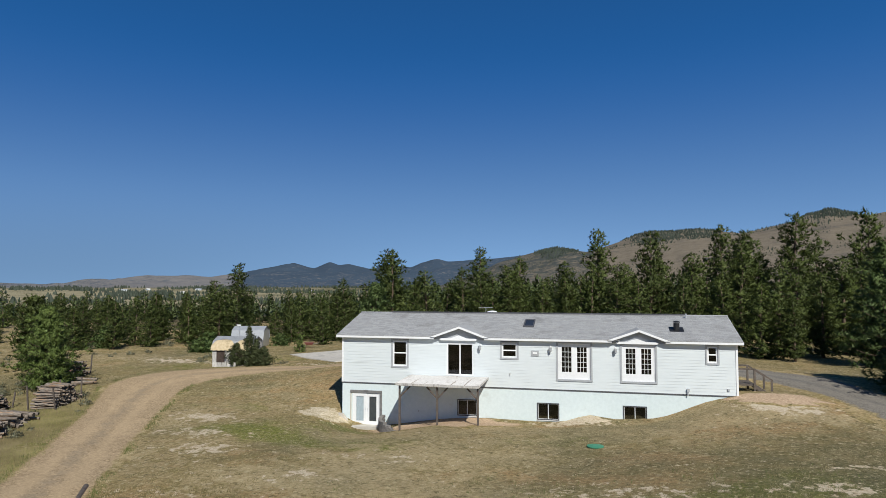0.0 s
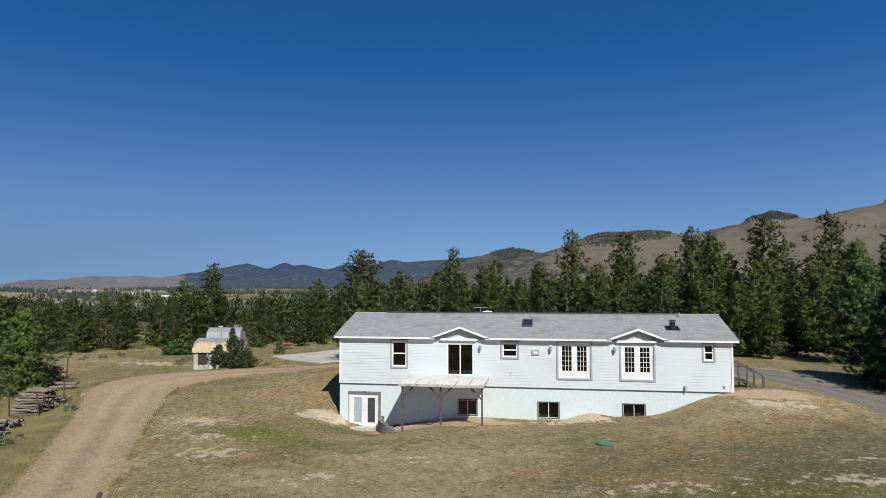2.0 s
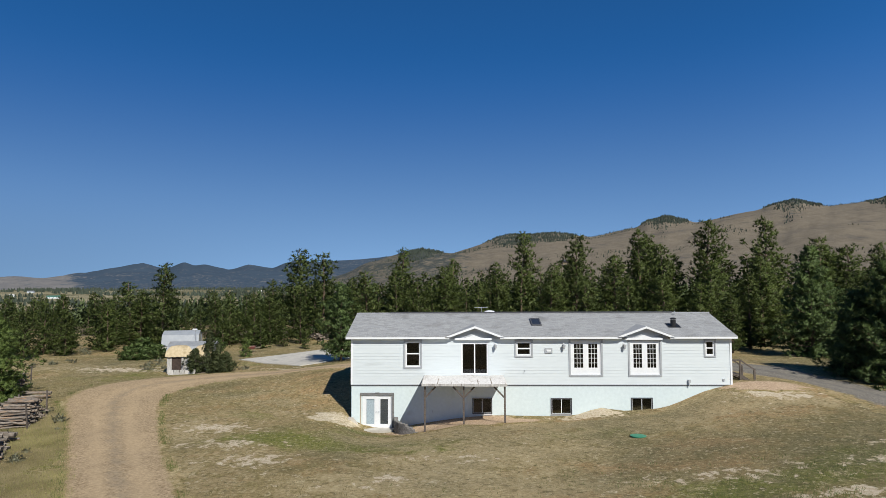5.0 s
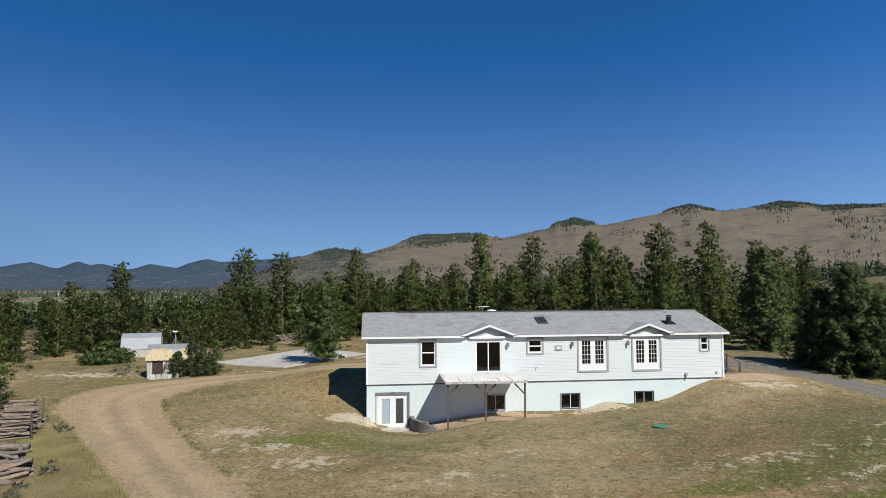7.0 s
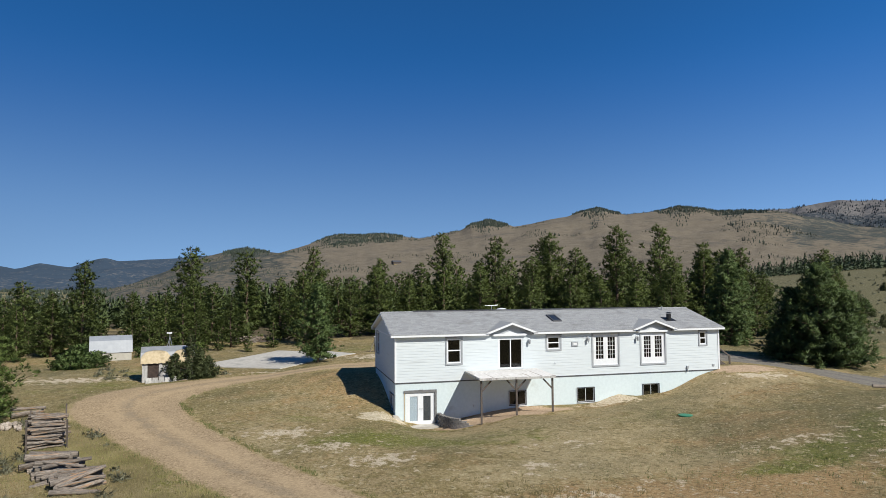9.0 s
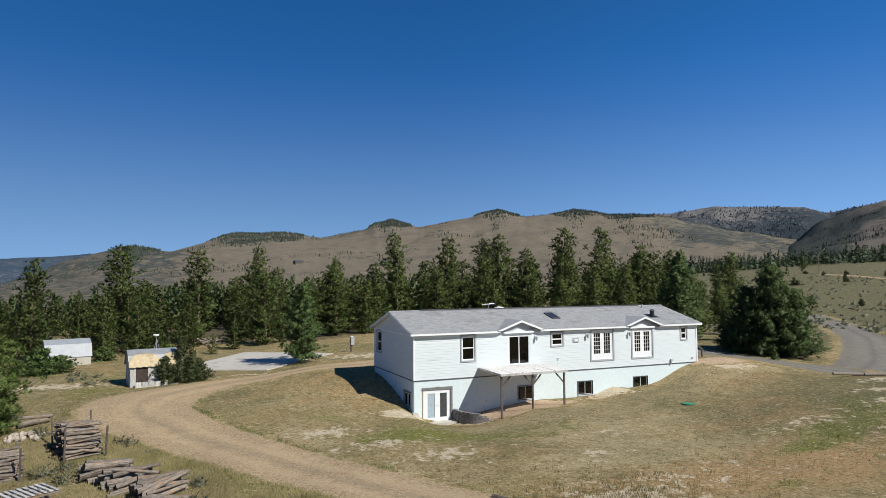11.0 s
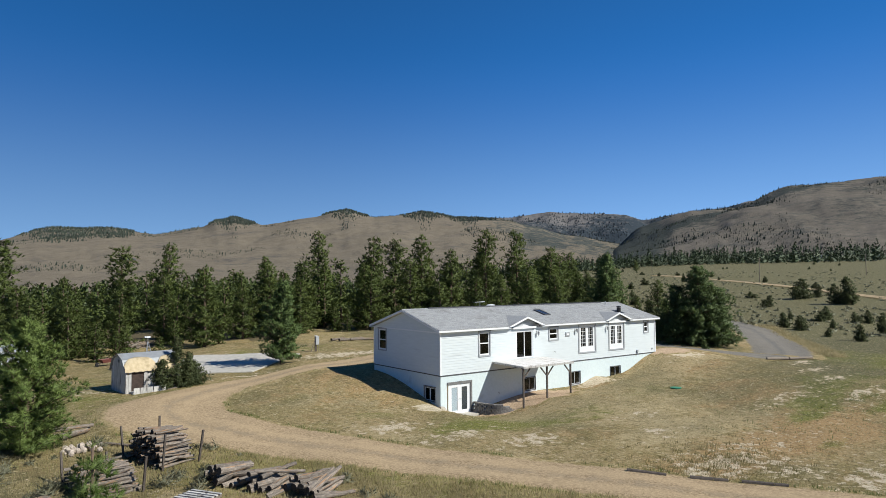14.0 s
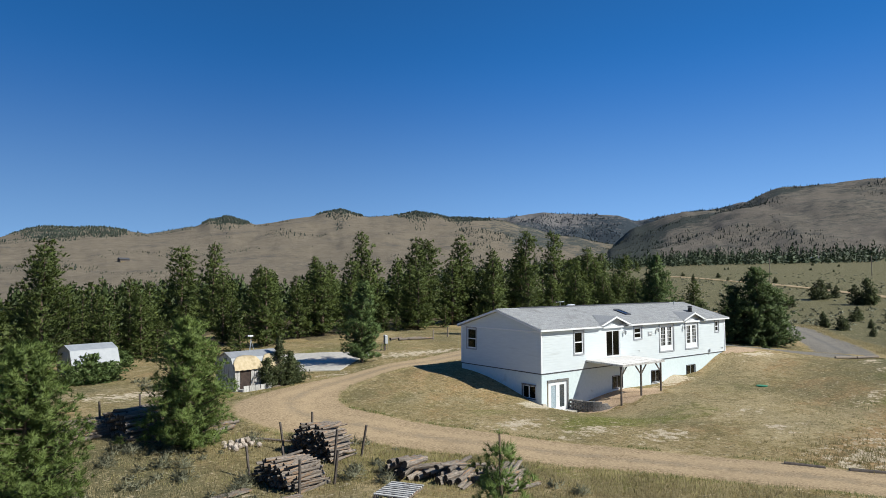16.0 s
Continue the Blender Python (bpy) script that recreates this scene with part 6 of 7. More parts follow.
            for f, bulge in ((0, 0.04), (0.5, 0.09), (1, 0.07)):
                g = f * reach
                y = hw + 0.12 + (hw * 0.72 - hw - 0.1) * g
                z = eave - 0.14 + low * (1 - g) + (knee - eave + 0.14) * g
                s.v.append((x, -y - bulge, z + bulge))
            y, z = -(hw + 0.12 + (hw * 0.72 - hw - 0.1) * reach), eave - 0.14 + (knee - eave + 0.14) * reach
            if reach > 0.99:
                y, z = -hw * 0.72 * (1 - up), knee + (top - knee) * up
            s.v.append((x, y - 0.03, z + 0.07))
            s.v.append((x, y, z + 0.01))
        for k in range(m):
            for q in range(4):
                a = 5 * k + q
                s.f.append((a, a + 5, a + 6, a + 1))
        part("insulation", s, M_foam, shed, "peeling yellow insulation foam over the lower roof", smooth=True)
    porch = Shape().box(-1.5, 0.4, -hw - 0.55, -hw - 0.02, 0.0, 0.16)
    part("porch", porch, M_shedboard, shed)
    for k in range(5):
        x = -1.45 + k * 0.42
        part("porch_picket", Shape().box(x, x + 0.36, -hw - 0.58, -hw - 0.55, 0.02, 0.42), M_shedboard, shed)
    part("door_plank", Shape().box(-0.62, -0.4, -hw - 0.04, -hw - 0.005, 0.05, 1.45), M_shedboard, shed)
    part("plank", Shape().beam((0.5, -hw - 0.4, 0.1), (2.3, -hw - 0.2, 0.14), 0.25, 0.05), M_wood, shed)
    s = Shape()
    for dx, dy in ((-0.18, -0.15), (0.18, -0.15), (0, 0.2)):
        s.tube([(0.1 + dx, dy, top - 0.05), (0.1, 0, top + 0.75)], [0.012, 0.012], 5)
    s.tube([(0.1, 0, top), (0.1, 0, top + 1.0)], [0.02, 0.02], 6)
    mast = part("mast", s, M_steel, shed, "thin metal tripod mast on the shed roof")
    part("vane", Shape().box(-0.02, 0.25, -0.05, 0.05, top + 0.95, top + 1.05).tube([(-0.05, 0, top + 1.0), (-0.12, 0, top + 1.0)], [0.06, 0.06], 8), M_white, mast)


def build_metal_shed():
    shed = thing("metal_shed", "pale metal garden shed with a barn-style roof", "shed", (-22.8, 28.2, 1.5), 14)
    hl, hw, eave, knee, top = 1.75, 1.45, 0.8, 1.85, 2.25
    M_palesteel = material("pale_painted_steel", (0.28, 0.298, 0.325), (0.35, 0.366, 0.39), 2, 0.5, 0.03, 20, (0.25, 0.26, 0.275), 0.7, 0.62)
    M_cream = material("cream_steel", (0.42, 0.39, 0.33), (0.52, 0.49, 0.42), 3, 0.5, 0.05, 20)
    part("wall", Shape().box(-hl, hl, -hw, hw, 0, eave), M_cream, shed)
    for x in (-hl, hl - 0.02):
        e = Shape().prism([(-hw, eave), (-hw * 0.72, knee), (0, top), (hw * 0.72, knee), (hw, eave)], x, x + 0.02)
        e.v = [(y, xx, z) for xx, y, z in e.v]
        part("gable_end", e, M_cream, shed)
    part("door", Shape().box(-hl - 0.02, -hl, -0.55, 0.55, 0.05, 1.7), M_trim, shed, "double doors in the gable end")
    for side in (-1, 1):
        s = Shape()
        n = 26
        for k in range(n + 1):
            x = -hl - 0.08 + (2 * hl + 0.16) * k / n
            b = 0.004 * (k % 2)
            s.v += [(x, side * (hw + 0.08), eave - 0.05 + b), (x, side * (hw * 0.72 + 0.02), knee + 0.02 + b), (x, 0, top + 0.02 + b)]
        for k in range(n):
            q = 3 * k
            s.f += [(q, q + 3, q + 4, q + 1), (q + 1, q + 4, q + 5, q + 2)] if side < 0 else [(q + 1, q + 4, q + 3, q), (q + 2, q + 5, q + 4, q + 1)]
        part("roof_sheet", s, M_palesteel, shed, "bright pale blue-white metal roof")


def build_slab():
    s = Shape()
    pts = [(-14.0, 20.5), (-7.0, 15.3), (0.0, 22.0), (-7.3, 30.0)]
    n = 10
    for top in (0.07, -0.5):
        for i in range(n + 1):
            for j in range(n + 1):
                u, w = i / n, j / n
                x = (1 - w) * ((1 - u) * pts[0][0] + u * pts[1][0]) + w * ((1 - u) * pts[3][0] + u * pts[2][0])
                y = (1 - w) * ((1 - u) * pts[0][1] + u * pts[1][1]) + w * ((1 - u) * pts[3][1] + u * pts[2][1])
                s.v.append((x, y, ground(x, y) + top))
    k = n + 1
    for i in range(n):
        for j in range(n):
            s.f.append((i * k + j, (i + 1) * k + j, (i + 1) * k + j + 1, i * k + j + 1))
    o = k * k
    rim = [(i, 0) for i in range(n)] + [(n, j) for j in range(n)] + [(n - i, n) for i in range(n)] + [(0, n - j) for j in range(n)]
    for a, b in zip(rim, rim[1:] + rim[:1]):
        p, q = a[0] * k + a[1], b[0] * k + b[1]
        s.f.append((q, p, o + p, o + q))
    slab = thing("concrete_slab", "large bare concrete slab in the grass behind the house", "slab")
    part("slab", s, M_concrete, slab)
    barrow = thing("wheelbarrow", "small faded red wheelbarrow in the grass behind the slab", "wheelbarrow", (-15.3, 27.8, ground(-15.3, 27.8)), 200)
    tray = Shape()
    tray.v = [(-0.3, -0.25, 0.3), (0.35, -0.25, 0.3), (0.35, 0.25, 0.3), (-0.3, 0.25, 0.3), (-0.5, -0.35, 0.6), (0.55, -0.35, 0.6), (0.55, 0.35, 0.6), (-0.5, 0.35, 0.6)]
    tray.f = [(0, 3, 2, 1), (0, 1, 5, 4), (1, 2, 6, 5), (2, 3, 7, 6), (3, 0, 4, 7)]
    part("tray", tray, material("red_enamel", (0.13, 0.04, 0.035), (0.18, 0.06, 0.05), 6, 0.5, 0.1), barrow)
    part("wheel", Shape().tube([(0.75, -0.04, 0.18), (0.75, 0.04, 0.18)], [0.18, 0.18], 14), M_iron, barrow)
    for sgn in (-1, 1):
        part("handle", Shape().beam((0.75, sgn * 0.08, 0.2), (-1.0, sgn * 0.3, 0.5), 0.04, 0.04), M_wood, barrow)


def build_yard():
    post = thing("meter_post", "dark post carrying a grey electric meter box", "meter post", on_ground(2.0, 22.9))
    part("post", Shape().box(-0.08, 0.08, -0.08, 0.08, -0.1, 1.5), M_darkwood, post)
    part("meter_box", Shape().box(-0.06, 0.26, -0.2, -0.08, 0.72, 1.5), M_trim, post, "pale grey steel meter box")
    part("prop", Shape().beam((0.2, -0.14, 0.8), (0.24, -0.16, 0), 0.035, 0.035), M_wood, post)
    part("cap", Shape().box(-0.12, 0.12, -0.22, 0.1, 1.5, 1.56), M_white, post)
    part("brace", Shape().beam((-0.05, 0, 1.2), (-0.55, -0.1, 0), 0.05, 0.05), M_wood, post)
    # landing and steps at the east door
    deck = thing("entry_stairs", "small brown wooden landing with railed steps", "stairs", (LENGTH, 2.2, 2.1))
    part("platform", Shape().box(0.05, 1.25, -0.6, 1.2, 0.62, 0.7), M_darkwood, deck)
    for k in range(3):
        part("step", Shape().box(1.25 + k * 0.28, 1.55 + k * 0.28, -0.55, 1.15, 0.47 - k * 0.17, 0.52 - k * 0.17), M_wood, deck)
    for x, z in ((0.12, 0.0), (1.2, 0.0), (2.1, -0.1)):
        for y in (-0.6, 1.2):
            part("post", Shape().box(x - 0.05, x + 0.05, y - 0.05, y + 0.05, z - 0.2, 1.62 if x < 2 else 0.95), M_darkwood, deck)
    for y in (-0.6, 1.2):
        part("rail", Shape().beam((0.1, y, 1.58), (1.2, y, 1.58), 0.06, 0.09), M_darkwood, deck)
        part("rail", Shape().beam((1.2, y, 1.58), (2.15, y, 0.95), 0.06, 0.09), M_darkwood, deck)
        part("stringer", Shape().beam((1.2, y, 0.6), (2.15, y, 0.0), 0.05, 0.22), M_darkwood, deck)
    # timbers on the ground
    for k, (p, q) in enumerate((((29.6, -6.6), (31.4, -7.55)), ((31.5, -7.6), (33.4, -8.6)))):
        t = thing("timber", "grey weathered log edging the gravel pad", "log", group="edging logs")
        part("log", Shape().tube([(p[0], p[1], ground(*p) + 0.12), (q[0], q[1], ground(*q) + 0.12)], [0.12, 0.11], 10), M_wood, t)
    for p, q in (((-3.4, -17.4), (-2.6, -18.7)), ((-2.05, -19.4), (-1.2, -20.5)), ((-0.95, -20.9), (-0.15, -22.3))):
        t = thing("timber", "dark half-buried log beside the driveway", "log", group="driveway logs")
        part("log", Shape().tube([(p[0], p[1], ground(*p) + 0.04), (q[0], q[1], ground(*q) + 0.04)], [0.1, 0.085], 9), M_darkwood, t)


M_log = material("grey_log", (0.055, 0.043, 0.035), (0.345, 0.29, 0.24), 5, 0.9, 0.6, 20, (0.3, 0.18, 0.1), 1.5, 0.55, vary=0.5, coords="Object", stretch=(1, 6, 6), distance=0.02)
# near-black colour carries the shade on the sawn ends
M_logend = material("shaded_log_end", (0.012, 0.01, 0.009), (0.06, 0.048, 0.038), 12, 0.9, 0.3, 30, vary=0.3)


def log_mesh(length, radius, seed):
    """A peeled log along x with a rough outline; its ends are sawn faces, coloured as shaded."""
    rnd = random.Random(seed)
    s = Shape()
    cuts = [(-length / 2 + length * k / 4, rnd.gauss(0, 0.012), rnd.gauss(0, 0.012)) for k in range(5)]
    s.tube(cuts, [radius * rnd.uniform(0.88, 1.08) * (1 - 0.05 * k) for k in range(5)], 9)
    d = s.mesh("log", M_log)
    d.materials.append(M_logend)
    for p in list(d.polygons)[-2:]:
        p.material_index = 1
    return d


def pile(name, label, x, y, turn, wide, high, length, radius, seed, heap=False, stakes=()):
    """Logs stacked along a line; they lie along the pile's own x."""
    rnd = random.Random(seed)
    ob = thing(name, label, "log pile", on_ground(x, y, 0.0), turn)
    meshes = [log_mesh(length, radius, seed + k) for k in range(5)]
    z, row = radius * 0.9, 0
    while z < high:
        w = wide * ((1 - 0.75 * z / high) if heap else (1 - 0.5 * (z / high) ** 2))
        n = max(1, int(w / (2 * radius * 0.97)))
        for k in range(n):
            yy = (k - (n - 1) / 2) * 2 * radius * 0.97 + (radius * 0.5 if row % 2 else -radius * 0.3)
            b = part("log", rnd.choice(meshes), None, ob)
            sc, flat = rnd.uniform(0.5, 1.3), rnd.uniform(0.4, 1.2)
            b.matrix_basis = Matrix.LocRotScale(Vector((rnd.gauss(0, length * (0.08 if heap else 0.075)), yy + rnd.gauss(0, 0.035), z + rnd.gauss(0, 0.03))),
                                                Euler((rnd.uniform(0, 6), rnd.gauss(0, 0.06 if not heap else 0.1), rnd.gauss(0, 0.07 if not heap else 0.24))), (rnd.uniform(0.8, 1.1), sc, flat))
        z += radius * 1.72
        row += 1
    for sx, sy, tilt, top in stakes:
        part("stake", Shape().beam((sx, sy, -0.2), (sx + 0.0, sy + tilt, top), 0.075, 0.075), M_darkwood, ob, "dark iron fence stake")
    return ob


def build_logs():
    pile("log_stack", "tall stack of grey split logs held by stakes", -18.15, -3.8, 16, 2.9, 1.3, 1.45, 0.07, 61, stakes=((-0.8, 1.6, 0.35, 1.35), (-0.8, -1.6, -0.2, 1.5), (0.85, -1.6, -0.35, 1.4), (0.8, 1.55, 0.0, 1.6)))
    pile("log_stack", "lower stack of grey split logs between stakes", -20.85, -6.6, 12, 2.8, 0.95, 1.65, 0.068, 62, stakes=((-0.85, 1.6, 0.3, 1.3), (0.8, 1.5, 0.3, 1.0), (-0.8, -1.55, 0.0, 1.35), (0.85, -1.5, -0.25, 1.4)))
    pile("log_heap", "loose heap of thick sawn logs in the grass", -16.5, -8.5, 18, 2.6, 0.75, 1.7, 0.14, 63, heap=True)
    pile("log_heap", "loose heap of broken firewood logs", -14.5, -12.0, 22, 2.4, 0.65, 1.7, 0.12, 64, heap=True)
    pile("log_heap", "middle of the loose log heap, thick and split logs", -15.6, -10.3, 10, 2.4, 0.7, 1.7, 0.13, 67, heap=True)
    pile("log_stack", "blackened log stack in the shade of a pine", -24.4, 3.6, 14, 2.6, 1.2, 2.0, 0.09, 65, stakes=((-1.0, 1.5, 0.2, 1.5), (1.0, 1.5, 0.2, 1.6)))
    pile("log_heap", "three short logs lying in the grass", -20.9, 1.6, 20, 0.8, 0.4, 1.9, 0.15, 66, heap=True)
    pile("board_stack", "low stack of grey weathered boards", -26.6, 4.6, 20, 2.4, 0.7, 2.6, 0.08, 68)
    pile("brush_heap", "grey heap of branches and scrap at the forest's edge", -10.2, 42.7, 35, 3.0, 0.8, 3.2, 0.09, 69, heap=True)
    for k, (x, y, a, ln) in enumerate(((9.6, 29.6, 10, 3.6), (10.6, 28.8, -14, 3.0), (8.6, 31.0, 28, 2.6))):
        t = thing("fallen_log", "grey fallen log at the forest's edge", "log", on_ground(x, y, -0.14), a, "fallen logs")
        part("log", log_mesh(ln, 0.14, 80 + k), None, t)
    for x, y in ((11.3, 27.5), (14.2, 28.6)):
        t = thing("fence_post", "short weathered wooden fence post", "post", on_ground(x, y), 0, "fence posts")
        part("post", Shape().tube([(0, 0, -0.2), (0, 0, 1.25)], [0.08, 0.07], 8), M_wood, t)
    t = thing("stump", "small pale-topped stump beside the young pine", "stump", on_ground(-2.2, 19.2))
    part("trunk", Shape().tube([(0, 0, -0.1), (0, 0, 0.3)], [0.13, 0.11], 9), M_bark, t)
    part("cap", Shape().tube([(0, 0, 0.3), (0, 0, 0.36)], [0.26, 0.26], 14), M_white, t)
    stones = thing("stone_heap", "small heap of pale broken stones", "stones", on_ground(-20.8, -0.9, 0))
    rnd = random.Random(9)
    for k in range(46):
        r = rnd.uniform(0.06, 0.15)
        s = Shape().tube([(0, 0, -r * 0.7), (0, 0, -r * 0.2), (0, 0, r * 0.5), (0, 0, r * 0.8)], [r * 0.7, r, r * 0.85, r * 0.5], 5)
        d = rnd.uniform(0, 0.85) ** 0.7
        a = rnd.uniform(0, 6.3)
        b = part("stone", s, M_palestone, stones)
        b.matrix_basis = pose(math.cos(a) * d, math.sin(a) * d, 0.08 + 0.32 * (0.85 - d) * rnd.random(), rnd.uniform(-40, 40), rnd.uniform(-40, 40), rnd.uniform(0, 360))
    pallet = thing("pallet", "grey wooden pallet lying on scrap timber", "pallet", (-18.85, -11.2, ground(-18.85, -11.2)), 32)
    for k in range(8):
        part("slat", Shape().box(-0.75 + k * 0.2, -0.64 + k * 0.2, -0.65, 0.65, 0.42, 0.45), M_shedboard, pallet)
    for y in (-0.6, 0, 0.56):
        part("runner", Shape().box(-0.77, 0.8, y, y + 0.06, 0.3, 0.42), M_log, pallet)
    part("under_pallet", Shape().box(-0.6, 0.62, -0.2, 0.2, 0.0, 0.3), M_darkwood, pallet)
    for p, q, w in (((-24.6, -7.4), (-22.6, -6.6), 0.4), ((-25.6, -8.8), (-21.4, -8.6), 0.3), ((-26.0, -7.8), (-24.2, -8.0), 0.2)):
        t = thing("plank", "grey weathered plank lying in the long grass", "plank", group="loose planks")
        part("board", Shape().beam((p[0], p[1], ground(*p) + 0.16), (q[0], q[1], ground(*q) + 0.1), w, 0.06), M_log, t)
    t = thing("timber", "thin fallen pole in the grass", "log", group="loose poles")
    part("log", Shape().tube([(-20.2, -0.2, ground(-20.2, -0.2) + 0.1), (-18.6, -1.6, ground(-18.6, -1.6) + 0.12)], [0.06, 0.05], 8), M_log, t)


def far_things():
    M_roofgreen = material("green_roof", (0.05, 0.16, 0.12), (0.08, 0.2, 0.15), 1, 0.6, 0.0)
    rnd = random.Random(15)
    spots = [(-1181, 1397, M_trim, 19), (-1222, 1543, M_tin, 14), (-1096, 1596, M_steel, 15), (-1031, 1342, M_darkwood, 16), (-772, 1183, M_roofgreen, 24), (-930, 1290, M_tin, 11), (-550, 1755, M_tin, 15), (-700, 1500, M_trim, 12)]
    for x, y, mat, size in spots:
        h = thing("farmhouse", "small distant farmhouse with a pitched roof", "house", (x, y, ground(x, y) - 0.3), rnd.uniform(-30, 30), "distant farmhouses")
        part("wall", Shape().box(-size / 2, size / 2, -size / 3, size / 3, 0, 3.6), M_siding, h)
        part("roof", Shape().prism([(-size / 3 - 0.4, 3.5), (0, 6.0), (size / 3 + 0.4, 3.5)], -size / 2 - 0.4, size / 2 + 0.4).moved(pose(0, 0, 0, 0, 0, 90)), mat, h)
        for k in (-1, 0, 1):
            part("window", Shape().box(k * size / 3.4 - 0.6, k * size / 3.4 + 0.6, -size / 3 - 0.06, -size / 3, 1.2, 2.5), M_shadowgap, h)
    # ranch buildings at the far edge of the field
    for x, y, size, mat in ((666, 258, 17, M_trim), (676, 236, 13, M_darkwood), (690, 246, 15, M_tin), (640, 272, 10, M_darkwood)):
        h = thing("farmhouse", "low ranch building among trees at the field's end", "house", (x, y, ground(x, y) - 0.3), rnd.uniform(-20, 60), "ranch buildings")
        part("wall", Shape().box(-size / 2, size / 2, -size / 3, size / 3, 0, 3.4), M_darkwood, h)
        part("roof", Shape().prism([(-size / 3 - 0.4, 3.3), (0, 5.6), (size / 3 + 0.4, 3.3)], -size / 2 - 0.4, size / 2 + 0.4).moved(pose(0, 0, 0, 0, 0, 90)), mat, h)
    # a house on the lower slope of the mountain, with its pale levelled yard
    x, y, z = min(mid_grid[0], key=lambda p: abs(math.degrees(math.atan2(p[0] + 18, p[1] + 37)) - 10.3) + 6 * abs(math.degrees(math.atan2(p[2] - 8.5, math.hypot(p[0] + 18, p[1] + 37))) - 1.95))
    h = thing("farmhouse", "dark-roofed house on the grassy lower mountainside", "house", (x, y, z - 1), 20)
    part("wall", Shape().box(-11, 11, -5, 5, -2, 5), M_darkwood, h)
    part("roof", Shape().prism([(-6, 4.8), (0, 9), (6, 4.8)], -12, 12).moved(pose(0, 0, 0, 0, 0, 90)), M_shadowgap, h)
    part("terrace", Shape().box(-16, 52, -16, -5.2, -4, -0.5), M_sand, h, "pale bare levelled yard")
    for x, y in ((193.8, 77.8), (300, 196), (262, 70)):
        p = thing("utility_pole", "grey wooden utility pole in the field", "pole", on_ground(x, y), 12, "utility poles")
        part("pole", Shape().tube([(0, 0, -0.5), (0, 0, 8.6)], [0.15, 0.1], 8), M_wood, p)
        part("crossarm", Shape().box(-1.1, 1.1, -0.06, 0.06, 7.9, 8.04), M_wood, p)


def in_track(x, y):
    for rows in (TRACK,):
        for (x0, y0, w0), (x1, y1, w1) in zip(rows, rows[1:]):
            dx, dy = x1 - x0, y1 - y0
            u = max(0, min(1, ((x - x0) * dx + (y - y0) * dy) / (dx * dx + dy * dy)))
            if math.hypot(x - x0 - u * dx, y - y0 - u * dy) < (w0 + (w1 - w0) * u) / 2 - 0.05:
                return True
    return False


def free_ground(x, y):
    return not ((-0.4 < x < 23.8 and -0.3 < y < 8.8) or in_track(x, y) or (3.5 < x < 10.5 and -3.2 < y < 0) or (24 < x < 35 and -7 < y < 20) or (-12.8 < x < -1 and 17 < y < 28))


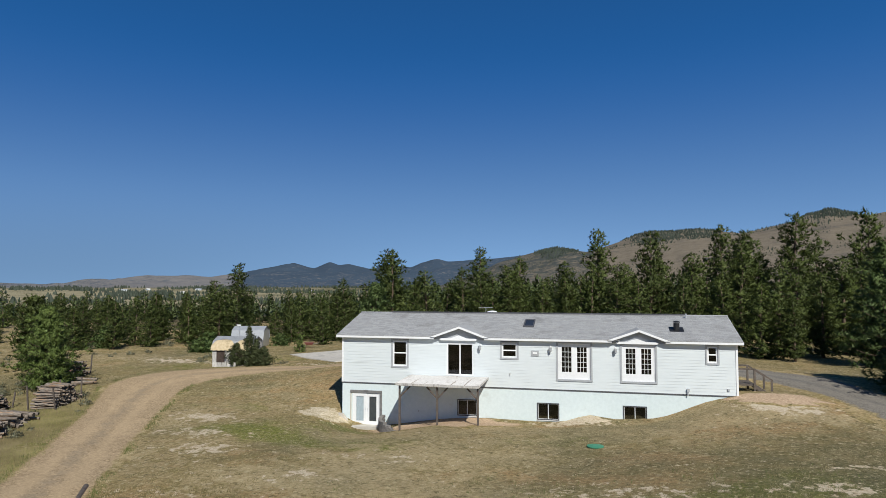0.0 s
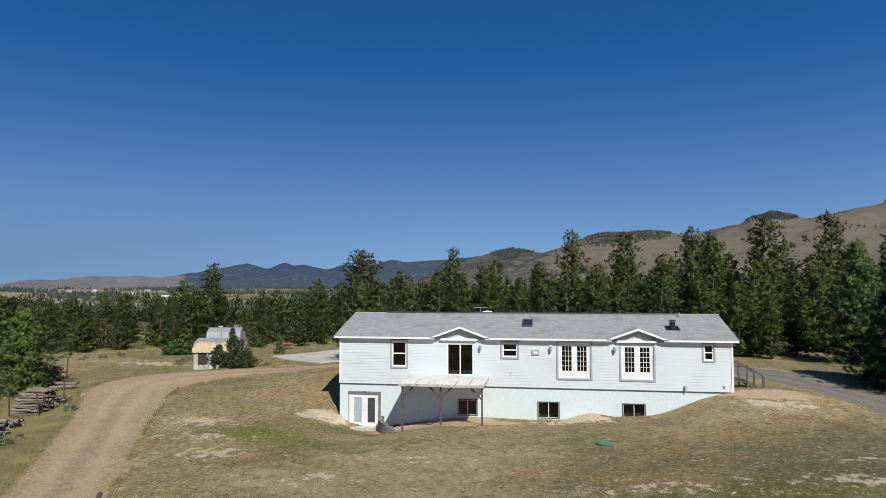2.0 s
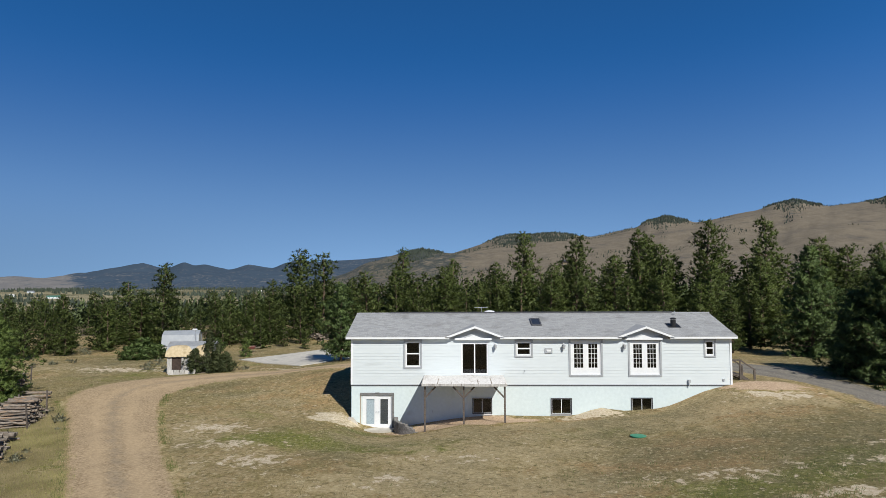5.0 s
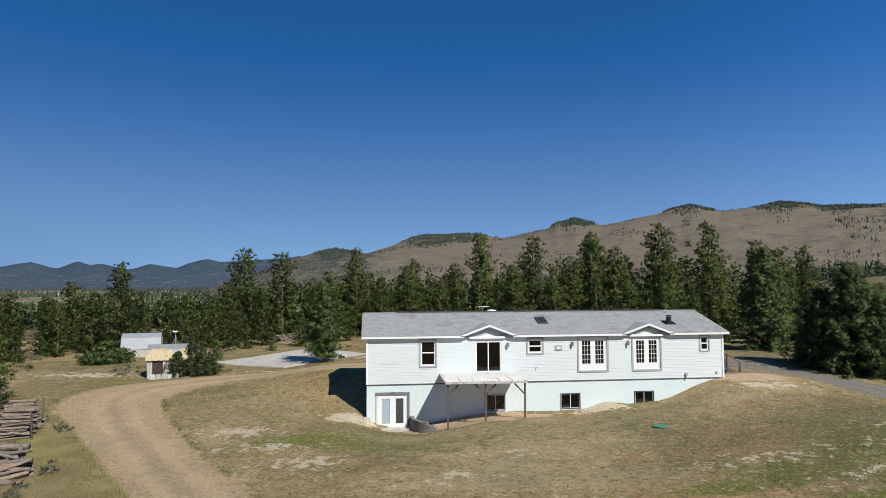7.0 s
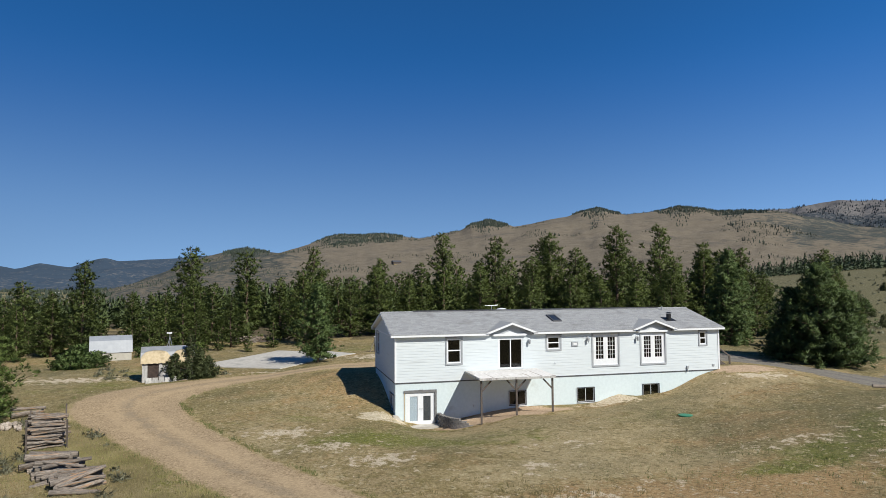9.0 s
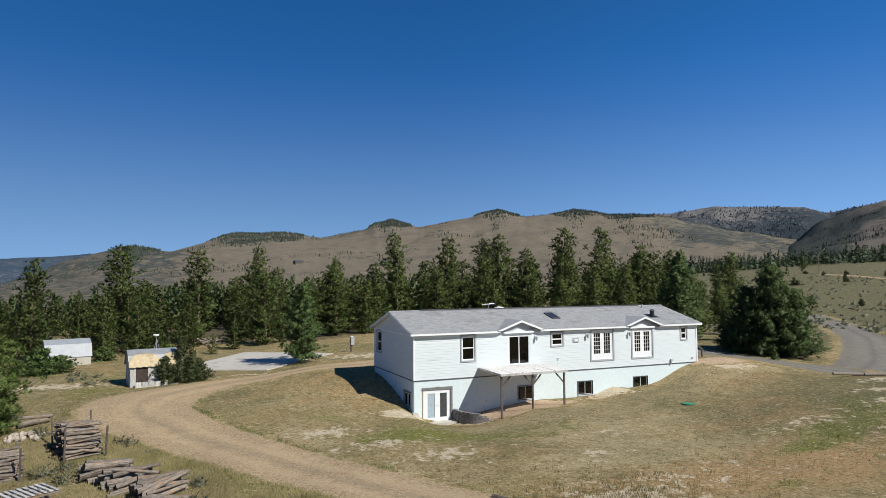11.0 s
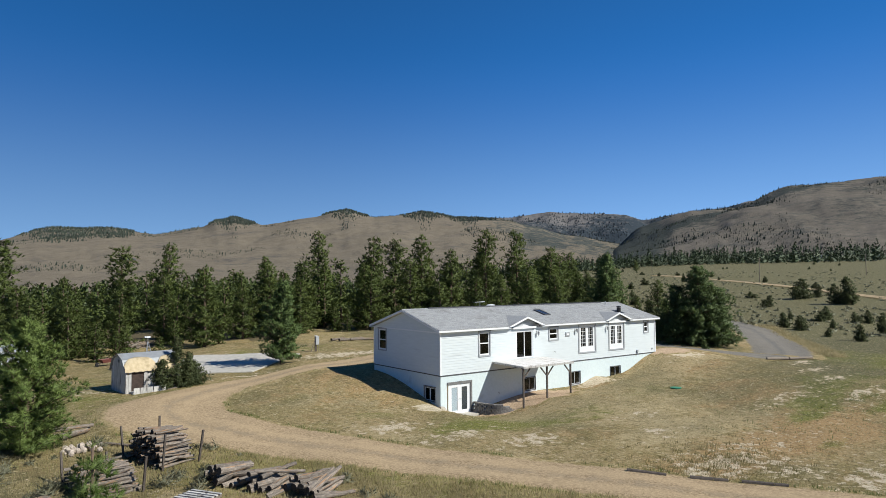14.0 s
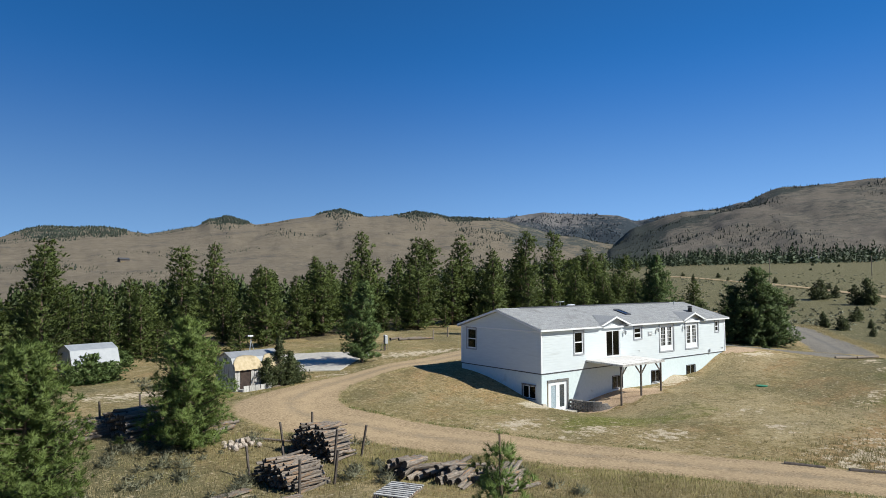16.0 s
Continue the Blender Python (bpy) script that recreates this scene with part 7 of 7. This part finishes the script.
def grass():
    rnd = random.Random(51)
    short, tall, green, lank = Shape(), Shape(), Shape(), Shape()

    def tussock(s, x, y, h, n, spread):
        z = ground(x, y) - 0.02
        for _ in range(n):
            a = rnd.uniform(0, 6.283)
            px, py = x + rnd.gauss(0, spread), y + rnd.gauss(0, spread)
            w = h * 0.035 + 0.011
            k = len(s.v)
            l = h * rnd.uniform(0.6, 1.2)
            if math.cos(a) * 0.48 - math.sin(a) * 0.88 > 0:
                a += math.pi
            s.v += [(px - w * math.sin(a), py + w * math.cos(a), z), (px + w * math.sin(a), py - w * math.cos(a), z), (px + rnd.gauss(0, 0.3) * l, py + rnd.gauss(0, 0.3) * l, z + l)]
            s.nrm += [(-0.3 * math.cos(a) + 0.1, -0.3 * math.sin(a) - 0.2, 0.9)] * 3
            s.f.append((k, k + 1, k + 2))

    for _ in range(34000):
        x, y = rnd.uniform(-16, 34), rnd.uniform(-26, 13)
        if free_ground(x, y) and noise.noise(Vector((x * 0.35, y * 0.35, 5))) > -0.25:
            tussock(short, x, y, rnd.uniform(0.04, 0.09), 4, 0.1)
    for _ in range(26000):
        x, y = rnd.uniform(-48, -6), rnd.uniform(-30, 9)
        if free_ground(x, y) and (x < -11 or y > 10) and noise.noise(Vector((x * 0.25, y * 0.25, 8))) > -0.3:
            # the long grass stands outside the loop of the driveway
            if not (x > -14 and y < 6 and y > -14 + (x + 14)):
                tussock(tall, x, y, rnd.uniform(0.07, 0.2), 5, 0.13)
    # the strip of tall grass between the driveway and the log piles
    for _ in range(15000):
        y = rnd.uniform(-27, 1)
        x = between([(p[1], p[0] - p[2] / 2) for p in TRACK[:7]], y) - abs(rnd.gauss(0, 3.6)) - 0.15
        if not in_track(x, y) and noise.noise(Vector((x * 0.4, y * 0.4, 18))) > -0.35:
            tussock(lank if rnd.random() < 0.4 + noise.noise(Vector((x * 0.2, y * 0.2, 6))) else tall, x, y, rnd.uniform(0.06, 0.17), 6, 0.16)
    for rows in (TRACK,):
        for (x0, y0, w0), (x1, y1, w1) in zip(rows, rows[1:]):
            ln = math.hypot(x1 - x0, y1 - y0)
            for _ in range(int(ln * (34 if y0 < 3 else 10))):
                u, sgn = rnd.random(), rnd.choice((-1, 1))
                w = (w0 + (w1 - w0) * u) / 2 + 0.12 + abs(rnd.gauss(0, 0.14))
                x, y = x0 + (x1 - x0) * u - (y1 - y0) / ln * sgn * w, y0 + (y1 - y0) * u + (x1 - x0) / ln * sgn * w
                if not in_track(x, y) and noise.noise(Vector((x * 0.5, y * 0.5, 2))) > -0.2:
                    tussock(green, x, y, rnd.uniform(0.07, 0.2), 4, 0.1)
    for _ in range(2200):
        x, y = rnd.gauss(20, 5.5), rnd.gauss(-16.5, 2.0)
        if free_ground(x, y) and noise.noise(Vector((x * 0.6, y * 0.6, 2))) > 0:
            tussock(green, x, y, rnd.uniform(0.06, 0.16), 4, 0.12)
    for _ in range(1900):
        u = rnd.random()
        x, y = between([(0, 36.5), (0.35, 45.5), (1, 63)], u), between([(0, -8.6), (0.35, -2.3), (1, 11.4)], u)
        tussock(tall, x + rnd.gauss(0.5, 0.5), y + rnd.gauss(-0.6, 0.5), rnd.uniform(0.14, 0.34), 5, 0.16)
    dark = Shape()
    for _ in range(420):
        x, y = rnd.gauss(0.5, 2.6), rnd.gauss(-19.2, 1.5)
        if free_ground(x, y):
            tussock(dark, x, y, rnd.uniform(0.09, 0.17), 12, 0.12)
    for _ in range(13000):
        x, y = rnd.uniform(-14, 36), rnd.uniform(-27, 12)
        if free_ground(x, y) and noise.noise(Vector((x * 0.8, y * 0.8, 31))) > 0.02:
            tussock(dark, x, y, rnd.uniform(0.03, 0.075), 5, 0.08)
    tagged(part("weed_tufts", dark, M_greenblades), "small olive weed tufts over the lawn", "grass", kind="stuff")
    tagged(part("lawn_grass", short, M_blades), "short dry tufts of lawn grass", "grass", kind="stuff")
    tagged(part("meadow_grass", tall, M_blades), "long dry straw-coloured meadow grass", "grass", kind="stuff")
    tagged(part("verge_grass", green, M_verge), "green grass along the driveway's edges", "grass", kind="stuff")
    tagged(part("olive_grass", lank, M_lank), "tall olive-green grass beside the driveway", "grass", kind="stuff")
    # sagebrush
    sage = Shape()
    for _ in range(900):
        x, y = rnd.uniform(-44, -9), rnd.uniform(-28, 24)
        if not free_ground(x, y) or (x > -13 and y < 8) or noise.noise(Vector((x * 0.18, y * 0.18, 14))) < (-0.05 if y < 4 or x < -33 else 0.35):
            continue
        r = rnd.uniform(0.2, 0.55)
        for _ in range(34):
            v = Vector((rnd.gauss(0, 1), rnd.gauss(0, 1), abs(rnd.gauss(0.3, 0.8)))).normalized()
            tuft(sage, Vector((x, y, ground(x, y))) + v * r * rnd.uniform(0.2, 0.8), v, r * 0.45, 3, 0.022, rnd)
    for x, y, r in ((-18.3, -1.5, 0.55), (-20.2, -0.8, 0.6), (-18.0, -9.0, 0.5), (-18.9, -7.8, 0.65), (-17.4, -7.8, 0.5), (-22.7, -6.1, 0.6), (-22.2, -5.4, 0.5), (-23.9, -2.5, 0.6), (-24.6, -2.0, 0.5), (-26.5, -0.8, 0.55), (-18.2, -7.0, 0.45), (-25.2, 0.6, 0.5), (-24.4, -4.2, 0.4), (-17.0, -6.6, 0.35), (-13.0, -14.5, 0.4), (-39, 21.3, 0.9), (-40.4, 20.6, 0.8), (-37.6, 20.4, 0.8), (-35.6, 27.6, 0.9), (-34.4, 27, 0.9), (-33.4, 28, 0.8), (-31.5, 25.5, 0.7)):
        for _ in range(110):
            v = Vector((rnd.gauss(0, 1), rnd.gauss(0, 1), abs(rnd.gauss(0.5, 0.9)))).normalized()
            tuft(sage, Vector((x, y, ground(x, y))) + v * r * rnd.uniform(0.2, 0.9), v, r * 0.4, 4, 0.012, rnd)
    for _ in range(2600):
        d = 72 * math.exp(rnd.uniform(0, 1.7))
        b = radians(rnd.uniform(40, 80))
        x, y = -31 + d * math.sin(b), -30 + d * math.cos(b)
        if x < 62 or noise.noise(Vector((x * 0.03, y * 0.03, 4))) < -0.15:
            continue
        r = rnd.uniform(0.3, 0.7)
        for _ in range(9):
            v = Vector((rnd.gauss(0, 1), rnd.gauss(0, 1), abs(rnd.gauss(0.3, 0.8)))).normalized()
            tuft(sage, Vector((x, y, ground(x, y))) + v * r * 0.5, v, r * 0.7, 2, 0.14, rnd)
    tagged(part("sagebrush", sage, M_sage), "low grey-green sagebrush", "sagebrush", kind="stuff")


build_shed()
build_metal_shed()
build_slab()
build_yard()
build_logs()
far_things()
grass()
